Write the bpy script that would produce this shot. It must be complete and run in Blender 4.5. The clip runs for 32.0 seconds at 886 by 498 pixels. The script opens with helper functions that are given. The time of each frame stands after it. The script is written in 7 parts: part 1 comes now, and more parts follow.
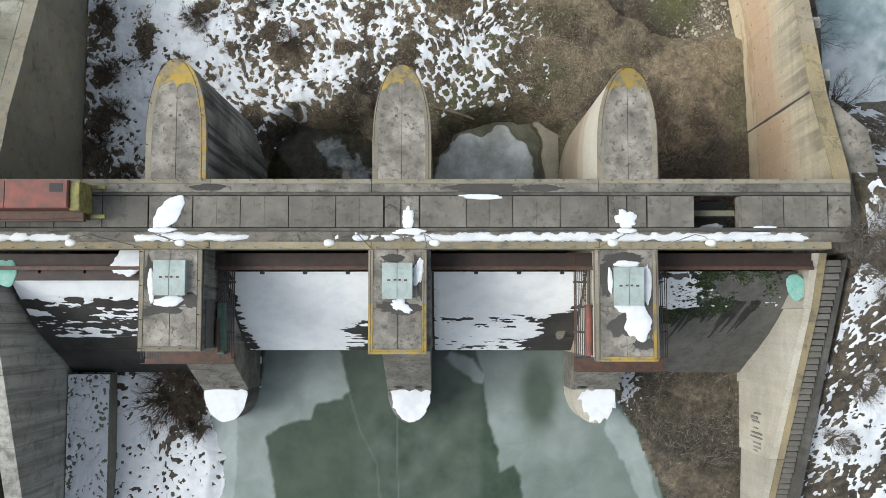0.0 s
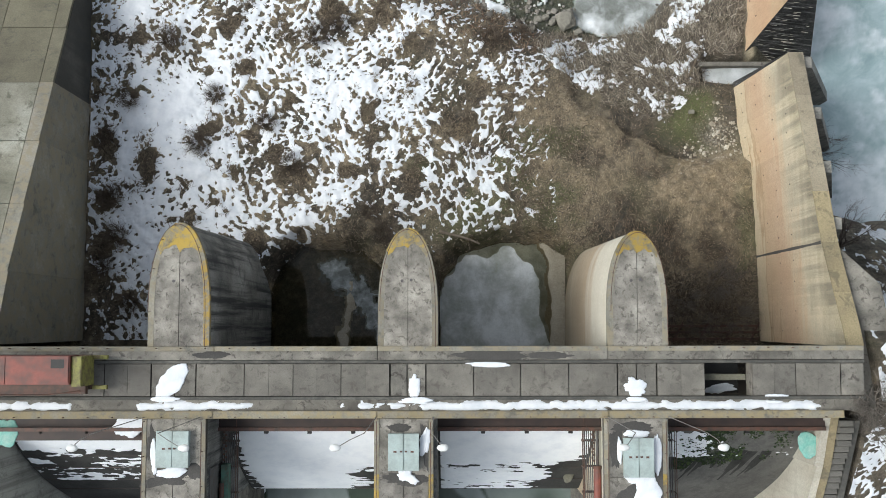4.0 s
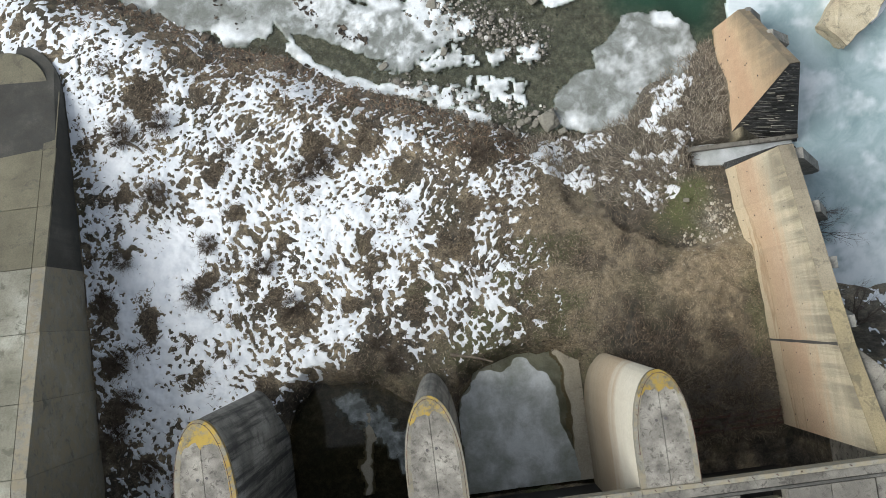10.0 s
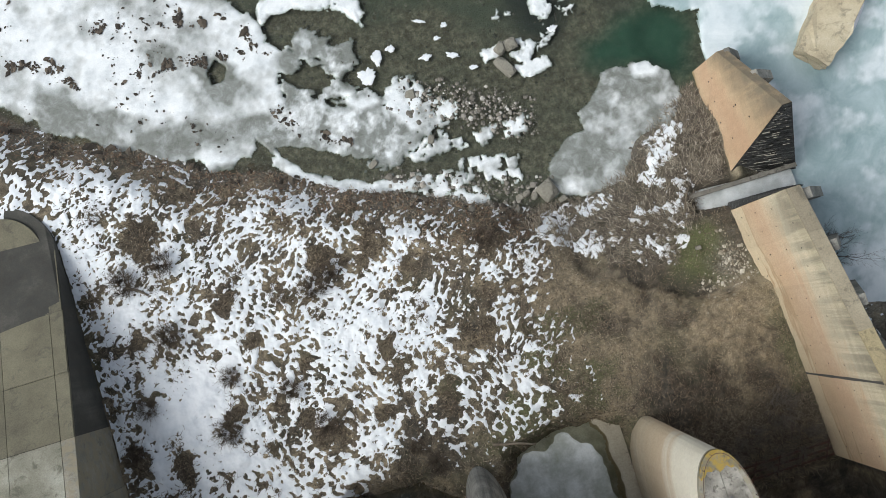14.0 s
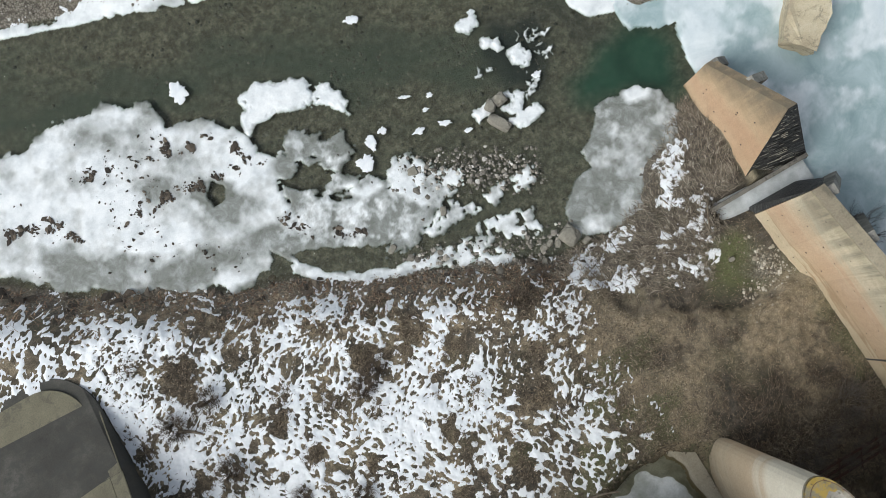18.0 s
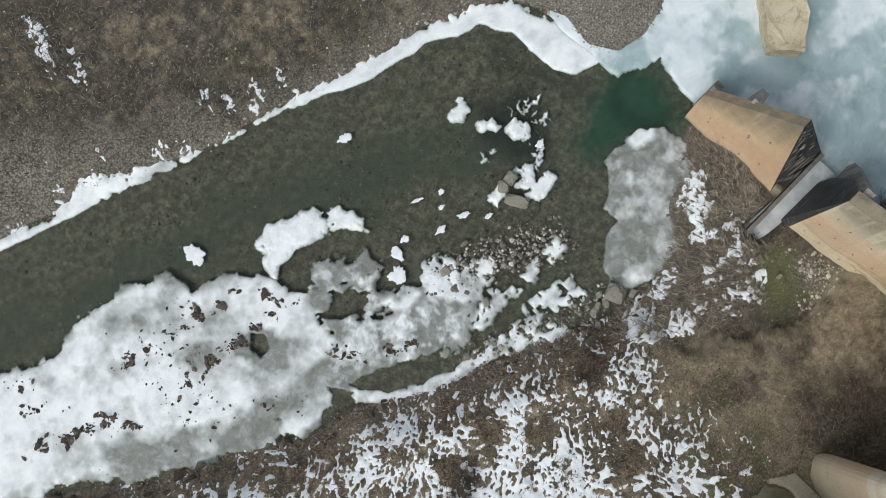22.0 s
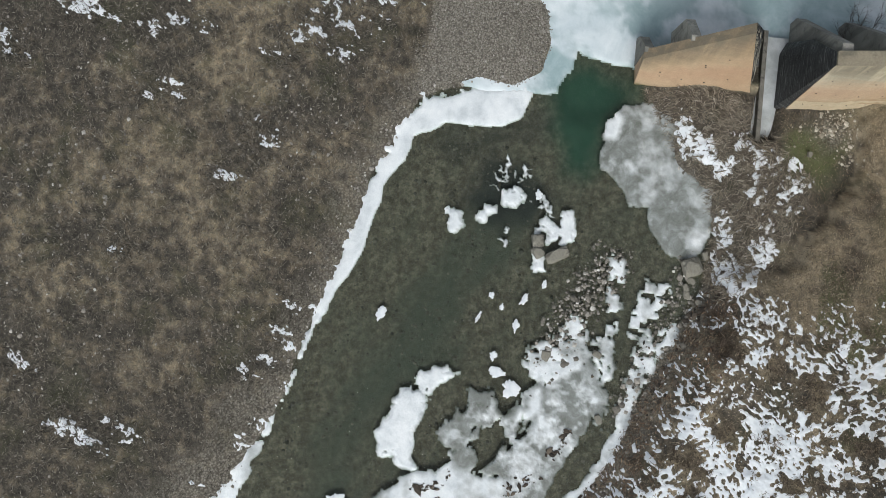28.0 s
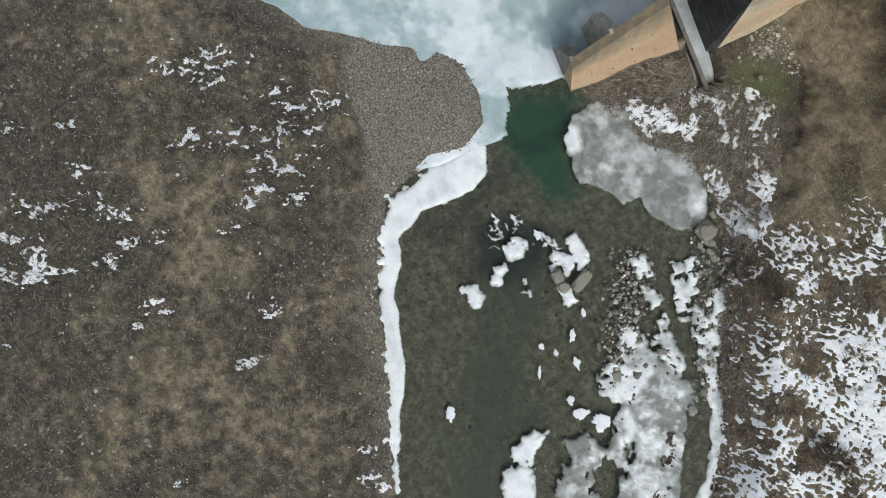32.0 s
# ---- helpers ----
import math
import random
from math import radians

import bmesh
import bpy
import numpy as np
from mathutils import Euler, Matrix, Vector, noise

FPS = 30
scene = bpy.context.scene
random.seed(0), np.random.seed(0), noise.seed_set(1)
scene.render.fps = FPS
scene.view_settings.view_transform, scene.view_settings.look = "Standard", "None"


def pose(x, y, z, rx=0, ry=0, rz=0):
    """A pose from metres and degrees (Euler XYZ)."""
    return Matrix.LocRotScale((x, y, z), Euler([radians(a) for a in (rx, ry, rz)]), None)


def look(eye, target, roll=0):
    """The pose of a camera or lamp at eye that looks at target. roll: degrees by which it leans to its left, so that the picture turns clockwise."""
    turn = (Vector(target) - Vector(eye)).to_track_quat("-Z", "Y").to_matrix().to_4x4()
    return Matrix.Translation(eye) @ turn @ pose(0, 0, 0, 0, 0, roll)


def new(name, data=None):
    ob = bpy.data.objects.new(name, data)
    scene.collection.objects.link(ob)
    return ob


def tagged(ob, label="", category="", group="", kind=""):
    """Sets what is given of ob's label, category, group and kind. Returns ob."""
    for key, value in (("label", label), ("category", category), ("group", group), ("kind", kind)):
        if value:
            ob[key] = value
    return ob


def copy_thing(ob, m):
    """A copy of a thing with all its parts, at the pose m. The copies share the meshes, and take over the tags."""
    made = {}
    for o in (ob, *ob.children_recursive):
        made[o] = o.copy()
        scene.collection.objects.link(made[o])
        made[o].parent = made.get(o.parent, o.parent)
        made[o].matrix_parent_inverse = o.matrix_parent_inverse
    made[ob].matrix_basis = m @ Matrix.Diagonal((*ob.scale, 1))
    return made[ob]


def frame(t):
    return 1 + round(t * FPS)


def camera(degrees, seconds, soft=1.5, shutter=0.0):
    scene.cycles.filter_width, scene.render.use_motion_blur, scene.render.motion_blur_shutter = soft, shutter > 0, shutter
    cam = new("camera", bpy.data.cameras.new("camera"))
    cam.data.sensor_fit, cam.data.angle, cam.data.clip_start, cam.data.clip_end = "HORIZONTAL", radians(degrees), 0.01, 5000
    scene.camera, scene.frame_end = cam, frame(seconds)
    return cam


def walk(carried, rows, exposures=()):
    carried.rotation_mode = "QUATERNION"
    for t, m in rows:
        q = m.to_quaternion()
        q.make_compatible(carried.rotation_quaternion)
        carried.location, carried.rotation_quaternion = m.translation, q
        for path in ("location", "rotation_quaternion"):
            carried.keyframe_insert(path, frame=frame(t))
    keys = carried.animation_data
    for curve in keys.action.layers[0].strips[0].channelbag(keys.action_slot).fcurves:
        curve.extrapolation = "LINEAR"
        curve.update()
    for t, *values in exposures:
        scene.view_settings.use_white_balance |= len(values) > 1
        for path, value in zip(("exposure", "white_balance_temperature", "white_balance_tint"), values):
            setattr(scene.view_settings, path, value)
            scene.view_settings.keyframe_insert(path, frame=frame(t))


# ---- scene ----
cam = camera(49.1, 32.0, soft=0.5)
METRES, EYE, TILT, LEAN, TURN = 66.0, 80.0, -85.6, 0.0, 0.0
ROWS = [
    (0.0, 0.0, 0.0, 0.0, 0.0, 0.0, -0.0),
    (0.5, -0.0007, 0.0016, 0.0188, -0.01, -0.04, 0.01),
    (1.0, -0.0002, 0.0026, 0.0373, 0.01, -0.03, 0.03),
    (1.5, -0.0008, 0.004, 0.0555, 0.0, -0.01, 0.04),
    (2.0, -0.0014, 0.0058, 0.0746, 0.04, -0.0, 0.06),
    (2.5, -0.0031, 0.0076, 0.0937, 0.04, -0.0, 0.07),
    (3.0, -0.0039, 0.0095, 0.1126, 0.06, 0.03, 0.08),
    (3.5, -0.0047, 0.0108, 0.1321, 0.07, 0.01, 0.07),
    (4.0, -0.0041, 0.0128, 0.1516, 0.12, 0.0, 0.09),
    (4.5, -0.0044, 0.0136, 0.1701, 0.1, 0.02, 0.14),
    (6.5, -0.0073, 0.0174, 0.2152, 0.05, -0.07, 2.54),
    (7.0, -0.0084, 0.018, 0.2235, 0.0, -0.1, 3.29),
    (7.5, -0.0092, 0.0185, 0.2305, -0.02, -0.07, 3.96),
    (8.0, -0.0103, 0.0191, 0.2402, -0.07, -0.13, 4.63),
    (8.5, -0.0108, 0.0197, 0.2544, -0.14, -0.23, 5.3),
    (9.0, -0.0118, 0.0204, 0.269, -0.26, -0.18, 6.0),
    (9.5, -0.0113, 0.0212, 0.2862, -0.32, -0.2, 6.68),
    (10.0, -0.0128, 0.0229, 0.3037, -0.48, -0.23, 7.36),
    (10.5, -0.0145, 0.0247, 0.3186, -0.61, -0.15, 8.21),
    (11.0, -0.0151, 0.0267, 0.3342, -0.69, -0.15, 9.26),
    (11.5, -0.0189, 0.0284, 0.3489, -0.93, -0.1, 10.4),
    (12.0, -0.0208, 0.03, 0.3618, -1.04, -0.04, 11.51),
    (12.5, -0.0223, 0.0318, 0.3764, -1.15, -0.08, 12.74),
    (13.0, -0.0254, 0.0339, 0.3874, -1.31, 0.02, 14.11),
    (13.5, -0.0262, 0.0348, 0.3976, -1.36, 0.1, 15.58),
    (14.0, -0.0312, 0.0365, 0.4094, -1.61, 0.08, 17.25),
    (14.5, -0.0348, 0.0382, 0.4206, -1.77, 0.09, 18.93),
    (16.5, -0.0419, 0.0449, 0.4691, -2.16, -0.05, 25.43),
    (17.0, -0.0447, 0.0461, 0.4824, -2.33, -0.09, 27.02),
    (17.5, -0.0474, 0.0474, 0.494, -2.46, -0.03, 28.65),
    (18.0, -0.0469, 0.0494, 0.5093, -2.57, -0.13, 30.23),
    (18.5, -0.05, 0.0503, 0.5208, -2.76, 0.06, 31.8),
    (19.0, -0.046, 0.0516, 0.5409, -2.85, -0.17, 33.39),
    (19.5, -0.0476, 0.0533, 0.5571, -3.09, -0.18, 35.01),
    (20.0, -0.0446, 0.0546, 0.5758, -3.24, -0.34, 36.76),
    (20.5, -0.0455, 0.0557, 0.5896, -3.43, -0.23, 38.62),
    (21.0, -0.0425, 0.0567, 0.6073, -3.63, -0.37, 40.61),
    (21.5, -0.0398, 0.0583, 0.6253, -3.89, -0.56, 42.75),
    (22.0, -0.0381, 0.0598, 0.6447, -4.33, -0.89, 45.16),
    (22.5, -0.0333, 0.0615, 0.6657, -4.78, -1.39, 47.78),
    (23.0, -0.0328, 0.0627, 0.6803, -5.26, -1.58, 50.72),
    (23.5, -0.0278, 0.0641, 0.6977, -5.84, -2.12, 53.82),
    (24.0, -0.0216, 0.065, 0.7151, -6.54, -2.81, 56.96),
    (24.5, -0.0144, 0.0655, 0.7321, -7.43, -3.7, 60.16),
    (25.0, -0.0073, 0.0663, 0.748, -8.56, -4.79, 63.4),
    (25.5, 0.0004, 0.0675, 0.7647, -10.09, -6.28, 66.66),
    (27.5, 0.035, 0.0714, 0.8115, -22.35, -18.17, 79.57),
    (28.0, 0.0463, 0.0724, 0.8243, -33.07, -28.83, 82.61),
    (28.5, 0.0591, 0.0731, 0.8362, -56.35, -52.09, 85.09),
    (29.0, 0.0722, 0.074, 0.8466, -101.33, -97.04, 85.8),
    (29.5, 0.0841, 0.0752, 0.8571, -136.91, -132.52, 83.91),
    (30.0, 0.0974, 0.076, 0.867, -152.42, -147.94, 80.91),
    (30.5, 0.112, 0.0773, 0.8758, -159.9, -155.39, 77.62),
    (31.0, 0.1297, 0.078, 0.8812, -163.98, -159.47, 74.32),
    (31.5, 0.1491, 0.0786, 0.8827, -166.34, -161.74, 71.2),
    (32.0, 0.1705, 0.0793, 0.8802, -167.91, -163.24, 68.61),
]
walk(cam, [(t, pose(0, 0, EYE, TILT, LEAN, TURN) @ pose(METRES * x, METRES * y, METRES * z, 90 + pitch, roll, yaw)) for t, x, y, z, yaw, pitch, roll in ROWS],
     [(0.0, 0.39, 6370, 5), (8.0, 0.40, 6390, 5), (14.0, 0.21, 6420, 5), (19.0, 0.11, 6420, 5), (24.0, -0.04, 6400, 5), (32.0, -0.02, 6400, 5)])

# ---- light: a bright overcast sky ----
world = bpy.data.worlds.new("world")
scene.world = world
world.use_nodes = True
wn, wl = world.node_tree.nodes, world.node_tree.links
sky = wn.new("ShaderNodeTexSky")
sky.sky_type, sky.sun_disc = "NISHITA", False
sky.sun_elevation, sky.sun_rotation = radians(49), radians(265)
sky.air_density, sky.dust_density = 1.0, 3.0
grey = wn.new("ShaderNodeHueSaturation")
grey.inputs["Saturation"].default_value = 0.45
wl.new(sky.outputs[0], grey.inputs["Color"])
wl.new(grey.outputs[0], wn["Background"].inputs[0])
wn["Background"].inputs[1].default_value = 0.14
sun = new("sun", bpy.data.lights.new("sun", "SUN"))
sun.data.energy, sun.data.angle, sun.data.color = 1.7, radians(35), (1.0, 0.99, 0.98)
sun.matrix_world = look((-50, -4, 58), (0, 0, 0))


# ---- noise for the land ----
LATTICE = np.random.default_rng(77).uniform(-1, 1, 65536)


def value_noise(x, y, seed=0):
    xi, yi = np.floor(x).astype(np.int64), np.floor(y).astype(np.int64)
    fx, fy = x - xi, y - yi
    fx, fy = fx * fx * fx * (fx * (fx * 6 - 15) + 10), fy * fy * fy * (fy * (fy * 6 - 15) + 10)

    k = xi * 9781 + yi * 60493 + seed * 24593
    a, b, c, d = (LATTICE.take((k + e) & 65535) for e in (0, 9781, 60493, 70274))
    return (a * (1 - fx) + b * fx) * (1 - fy) + (c * (1 - fx) + d * fx) * fy


def fbm(x, y, size, octaves=4, seed=0, gain=0.5):
    x, y = np.asarray(x, float) / size, np.asarray(y, float) / size
    total, amp, norm = 0.0, 1.0, 0.0
    for k in range(octaves):
        total = total + amp * value_noise(x, y, seed + k * 17)
        norm += amp
        amp *= gain
        x, y = x * 1.9 * 0.8 - y * 1.9 * 0.6 + 3.1, x * 1.9 * 0.6 + y * 1.9 * 0.8 - 1.7
    return total / norm


def step(a, b, v):
    u = np.clip((v - a) / (b - a), 0, 1)
    return u * u * (3 - 2 * u)


def cells(x, y, seed=0):
    """Distance to the nearest of scattered clump centres, in cells of uneven size."""
    i, j = np.floor(x), np.floor(y)
    best = np.full(np.shape(x), 9.0)
    for di in (-1, 0, 1):
        for dj in (-1, 0, 1):
            a, b = i + di, j + dj
            h = [np.mod(np.sin(a * 127.1 + b * 311.7 + seed + 74.7 * k) * 43758.5453, 1) for k in range(3)]
            best = np.minimum(best, np.hypot(x - a - 0.1 - 0.8 * h[0], y - b - 0.1 - 0.8 * h[1]) / (0.65 + 0.6 * h[2]))
    return best


def inside(x, y, poly):
    """Signed distance to a polygon, above 0 inside."""
    x, y = np.asarray(x, float), np.asarray(y, float)
    best, sign = np.full(x.shape, 1e9), np.zeros(x.shape, bool)
    for (ax, ay), (bx, by) in zip(poly, poly[1:] + poly[:1]):
        ex, ey = bx - ax, by - ay
        u = np.clip(((x - ax) * ex + (y - ay) * ey) / (ex * ex + ey * ey + 1e-12), 0, 1)
        best = np.minimum(best, (x - ax - u * ex) ** 2 + (y - ay - u * ey) ** 2)
        cross = (ay > y) != (by > y)
        with np.errstate(divide="ignore", invalid="ignore"):
            sign ^= cross & (x < ex * (y - ay) / (ey if ey else 1e-12) + ax)
    return np.where(sign, 1, -1) * np.sqrt(best)


def along(x, y, line):
    return -inside(x, y, line + line[::-1])


RIVER = [(-90, 92), (-48, 66), (-33, 56), (-27.6, 51.8), (-21.2, 48.7), (-16.4, 45.6), (-11.1, 44), (-7.4, 41.6), (-3, 39.7), (3.8, 36.6), (8.9, 34.2),
         (12.7, 33.9), (15.5, 35.4), (17.5, 36.9), (21.2, 39), (24, 40.3), (28, 38), (28, 29), (28, 24), (31, 19.5), (36, 17.5), (44, 17), (80, 25), (160, 40),
         (160, 90), (60, 72), (44, 65.5), (40.4, 61.6), (37.8, 60), (36, 57.2), (33.9, 54), (32.9, 51.9), (31.6, 51.9), (31.9, 50.7), (30, 49), (27.7, 48.3), (24.9, 48.9), (23.2, 51), (23.4, 54.4),
         (21.6, 58.9), (14.2, 62.3), (7.8, 63.8), (2.2, 65.7), (-3.9, 67.3), (-7.6, 68.7), (-14.1, 71.2), (-21.7, 74.1), (-40, 84), (-90, 116)]
SHORE_ICE = [(-25.5, 74.8), (-18.9, 72.2), (-14.1, 70.6), (-9.7, 69), (-4.1, 67), (1.8, 65.3), (6.7, 63.1), (9.3, 62), (13.9, 61.1), (16.3, 59.7), (18.2, 59.2), (19.6, 56.9), (19.7, 54.7), (20, 52.1), (20.8, 50.4), (23, 49.5),
             (23.6, 50.3), (23, 52.2), (22.7, 54.7), (21.9, 57), (21.7, 58.8), (19.4, 60.4), (14.2, 62.5), (7.8, 64), (2.2, 65.9), (-3.9, 67.5), (-7.6, 69), (-10.9, 71.1), (-13.8, 73), (-18.3, 72.7), (-25, 75.5)]
POOL = [(-14.4, 4), (-14.4, -5), (-16.8, -5.6), (-18.6, -7.4), (-17.6, -9.2), (-16.8, -10.5), (-20, -40), (24, -40), (17, -13), (15.5, -9), (13.2, -5.5), (13.2, 4)]
POND_A = [(-14.4, 6), (-14.4, 12), (-13.4, 14.5), (-11.6, 16.2), (-7, 15.6), (-4.2, 13.5), (-4.2, 6)]
POND_B = [(-0.75, 6), (-0.75, 12), (1, 15.4), (4.5, 16.4), (8, 16.2), (9.4, 15), (9.45, 6)]
GRAVEL = [(21.9, 58.9), (26.5, 58.6), (31.8, 58.2), (36.2, 57), (33.9, 54), (32.9, 51.9), (31.6, 51.9), (31.9, 50.7), (30, 49), (27.7, 48.3), (24.9, 48.9), (23.1, 51.1), (23.3, 54.6)]


def slump(x, y):
    """The sunken flat behind the mound's crumbling rim."""
    rim = np.interp(x, [9.5, 12.3, 14.7, 17, 19.4, 23.6], [27.9, 26.6, 24.8, 23.3, 22.8, 22.7])
    return step(-0.1, 0.9, y - rim + 0.7 * fbm(x, y, 1.6, 3, 85)) * step(8.6, 10.5, x) * step(25, 24.4, x) * (y < 45)


def height(x, y):
    """The land's height over the river's level, without snow."""
    river, pool = inside(x, y, RIVER) + fbm(x, y, 3, 3, 5) * 0.5, inside(x, y, POOL) + fbm(x, y, 2, 3, 9) * 0.4
    south = 3.0 + fbm(x, y, 14, 3, 21) * 0.6 + 0.8 * step(-14, -26, x) - 1.4 * slump(x, y)
    north = 1.9 + fbm(x, y, 18, 4, 31) * 0.9 + 0.015 * np.clip(y - 75, 0, 400)
    far = y + 0.45 * x > 55
    high = np.where(far, north, south)
    z = high * step(0, 4.5, -river) ** 0.8 + (fbm(x, y, 1.3, 3, 41) * 0.14 + np.where(far, 0.5, 1.0) * fbm(x, y, 0.55, 3, 43) * 0.10) * step(0.3, 2, -river)
    z = np.where(river > 0, -0.16 - 0.45 * step(0.5, 7, river) - 0.22 * fbm(x, y, 5, 3, 51) * step(0.5, 4, river) + 0.08 * fbm(x, y, 0.7, 3, 53) - 1.0 * step(4.5, 1.5, np.hypot(x - 24.5, y - 45)), z)
    z = np.where(y < 3, np.where(pool > 0, 1.6, 3.0 + 0.4 * fbm(x, y, 5, 3, 61) - 0.6 * step(1.5, 0, -pool)), z)
    for pond in (POND_A, POND_B):
        d = inside(x, y, pond) + fbm(x, y, 1.5, 3, 71) * 0.35
        z = np.where((d > -1.6) & (y > 3), z * (1 - step(-1.6, 0.3, d)) + 0.5 * step(-1.6, 0.3, d), z)
    bar = inside(x, y, GRAVEL)
    low = step(-3.5, 0.4, bar + 0.6 * fbm(x, y, 2, 3, 82))
    z = np.where(river < 0.3, np.minimum(z, z * (1 - low) + (0.12 + 0.35 * step(0, 4, bar) + 0.05 * fbm(x, y, 1, 2, 81)) * low), z)
    slot = step(1.3, 0.75, np.abs(y - 30.45 - 0.10 * (26 - x))) * step(20.2, 21.4, x) * step(29.5, 28.7, x)
    z = z * (1 - slot) + 0.35 * slot
    east = np.interp(y, [-40, -12, 3, 4.5, 9, 17.5, 19], [3, 8.3, 18.4, 20.8, 20.4, 0.6, -0.4]) + 0.4 * fbm(x, y, 2.5, 3, 83)
    bank = step(25.3, 26.0, x) * step(60, 48, x)
    z = np.where(y < 19, np.maximum(z, east * bank), z)
    west = np.interp(y, [-40, -12, 1.5, 8], [2, 12, 17.4, 18]) * step(-30.3, -30.8, x) * step(-75, -60, x)
    return np.where(y < 8.5, np.maximum(z, west), z)


# ---- materials ----
def material(name, rough=0.85, metal=0.0):
    m = bpy.data.materials.new(name)
    m.use_nodes = True
    b = m.node_tree.nodes["Principled BSDF"]
    b.inputs["Roughness"].default_value, b.inputs["Metallic"].default_value = rough, metal
    return m, m.node_tree.nodes, m.node_tree.links, b


def tex(n, l, kind, scale, detail=6.0, rough=0.6, stretch=None, distort=0.0):
    co = n.new("ShaderNodeTexCoord")
    out = co.outputs["Object"]
    if stretch:
        mp = n.new("ShaderNodeMapping")
        mp.inputs["Scale"].default_value = stretch
        l.new(out, mp.inputs[0])
        out = mp.outputs[0]
    t = n.new("ShaderNodeTexNoise" if kind == "noise" else "ShaderNodeTexVoronoi")
    t.inputs["Scale"].default_value = scale
    if kind == "noise":
        t.inputs["Detail"].default_value, t.inputs["Roughness"].default_value, t.inputs["Distortion"].default_value = detail, rough, distort
    l.new(out, t.inputs["Vector"])
    return t.outputs[0]


def ramp(n, l, fac, stops):
    r = n.new("ShaderNodeValToRGB")
    e = r.color_ramp.elements
    while len(e) < len(stops):
        e.new(0.5)
    for k, (p, c) in enumerate(stops):
        e[k].position, e[k].color = p, (*c, 1) if len(c) == 3 else c
    l.new(fac, r.inputs[0])
    return r.outputs[0]


def mix(n, l, fac, a, b, kind="MIX"):
    m = n.new("ShaderNodeMix")
    m.data_type, m.blend_type = "RGBA", kind
    for socket, v in ((m.inputs[0], fac), (m.inputs[6], a), (m.inputs[7], b)):
        if isinstance(v, (int, float)):
            socket.default_value = v
        elif isinstance(v, tuple):
            socket.default_value = (*v, 1)
        else:
            l.new(v, socket)
    return m.outputs[2]


def bump(n, l, b, h, strength=0.4, distance=0.05):
    k = n.new("ShaderNodeBump")
    k.inputs["Strength"].default_value, k.inputs["Distance"].default_value = strength, distance
    l.new(h, k.inputs["Height"])
    l.new(k.outputs[0], b.inputs["Normal"])


G0, G1 = (0, 0, 0), (1, 1, 1)


def attribute(n, name):
    a = n.new("ShaderNodeAttribute")
    a.attribute_name = name
    return a.outputs["Fac"]


def concrete(name, base, dark, light, stain=(0.05, 0.05, 0.045), streak=0.5, scale=1.0, lichen=None, layers=None, drip=0.0, blots=0.45):
    m, n, l, b = material(name, 0.9)
    big = ramp(n, l, tex(n, l, "noise", 0.25 * scale, 5, 0.6), [(0.3, dark), (0.5, base), (0.7, light)])
    grain = ramp(n, l, tex(n, l, "noise", 9 * scale, 8, 0.75), [(0.35, (0.62, 0.62, 0.62)), (0.62, G1)])
    c = mix(n, l, 0.75, big, grain, "MULTIPLY")
    blot = ramp(n, l, tex(n, l, "noise", 0.9 * scale, 7, 0.7, distort=0.6), [(0.53, G0), (0.63, G1)])
    c = mix(n, l, mix(n, l, 1.0, blot, (blots, blots, blots), "MULTIPLY"), c, stain)
    if streak:
        s = ramp(n, l, tex(n, l, "noise", 1.0, 5, 0.65, (1.7, 1.7, 0.06)), [(0.45, G0), (0.62, (streak, streak, streak))])
        c = mix(n, l, s, c, stain)
    if layers:
        wob = n.new("ShaderNodeMath")
        wob.operation = "MULTIPLY_ADD"
        l.new(tex(n, l, "noise", 1.0, 5, 0.6, (0.12, 0.12, 0.9)), wob.inputs[0])
        wob.inputs[1].default_value = 0.5
        up = n.new("ShaderNodeMath")
        up.operation = "ADD"
        l.new(attribute(n, "up"), up.inputs[0])
        up.inputs[1].default_value = -0.25
        l.new(up.outputs[0], wob.inputs[2])
        zone = ramp(n, l, wob.outputs[0], layers)
        zone = mix(n, l, 0.7, zone, grain, "MULTIPLY")
        c = mix(n, l, 0.72, c, zone)
    if drip:
        run = ramp(n, l, tex(n, l, "noise", 1.0, 6, 0.7, (0.9, 0.9, 0.03)), [(0.42, G0), (0.54, (drip, drip, drip))])
        high = ramp(n, l, attribute(n, "up"), [(0.62, G0), (0.95, G1)])
        some = ramp(n, l, tex(n, l, "noise", 0.16, 3, 0.6), [(0.36, G0), (0.5, G1)])
        high = mix(n, l, 1.0, high, some, "MULTIPLY")
        c = mix(n, l, mix(n, l, 1.0, run, high, "MULTIPLY"), c, (0.10, 0.095, 0.08))
    if lichen:
        k = ramp(n, l, tex(n, l, "noise", 1.4, 7, 0.7), [(0.44, G0), (0.56, (0.85, 0.85, 0.85))])
        c = mix(n, l, k, c, lichen)
    info = n.new("ShaderNodeObjectInfo")
    c = mix(n, l, 0.8, c, ramp(n, l, info.outputs["Random"], [(0, (0.80, 0.80, 0.80)), (1, (1.14, 1.14, 1.12))]), "MULTIPLY")
    l.new(c, b.inputs["Base Color"])
    bump(n, l, b, tex(n, l, "noise", 14 * scale, 8, 0.7), 0.5, 0.03)
    return m


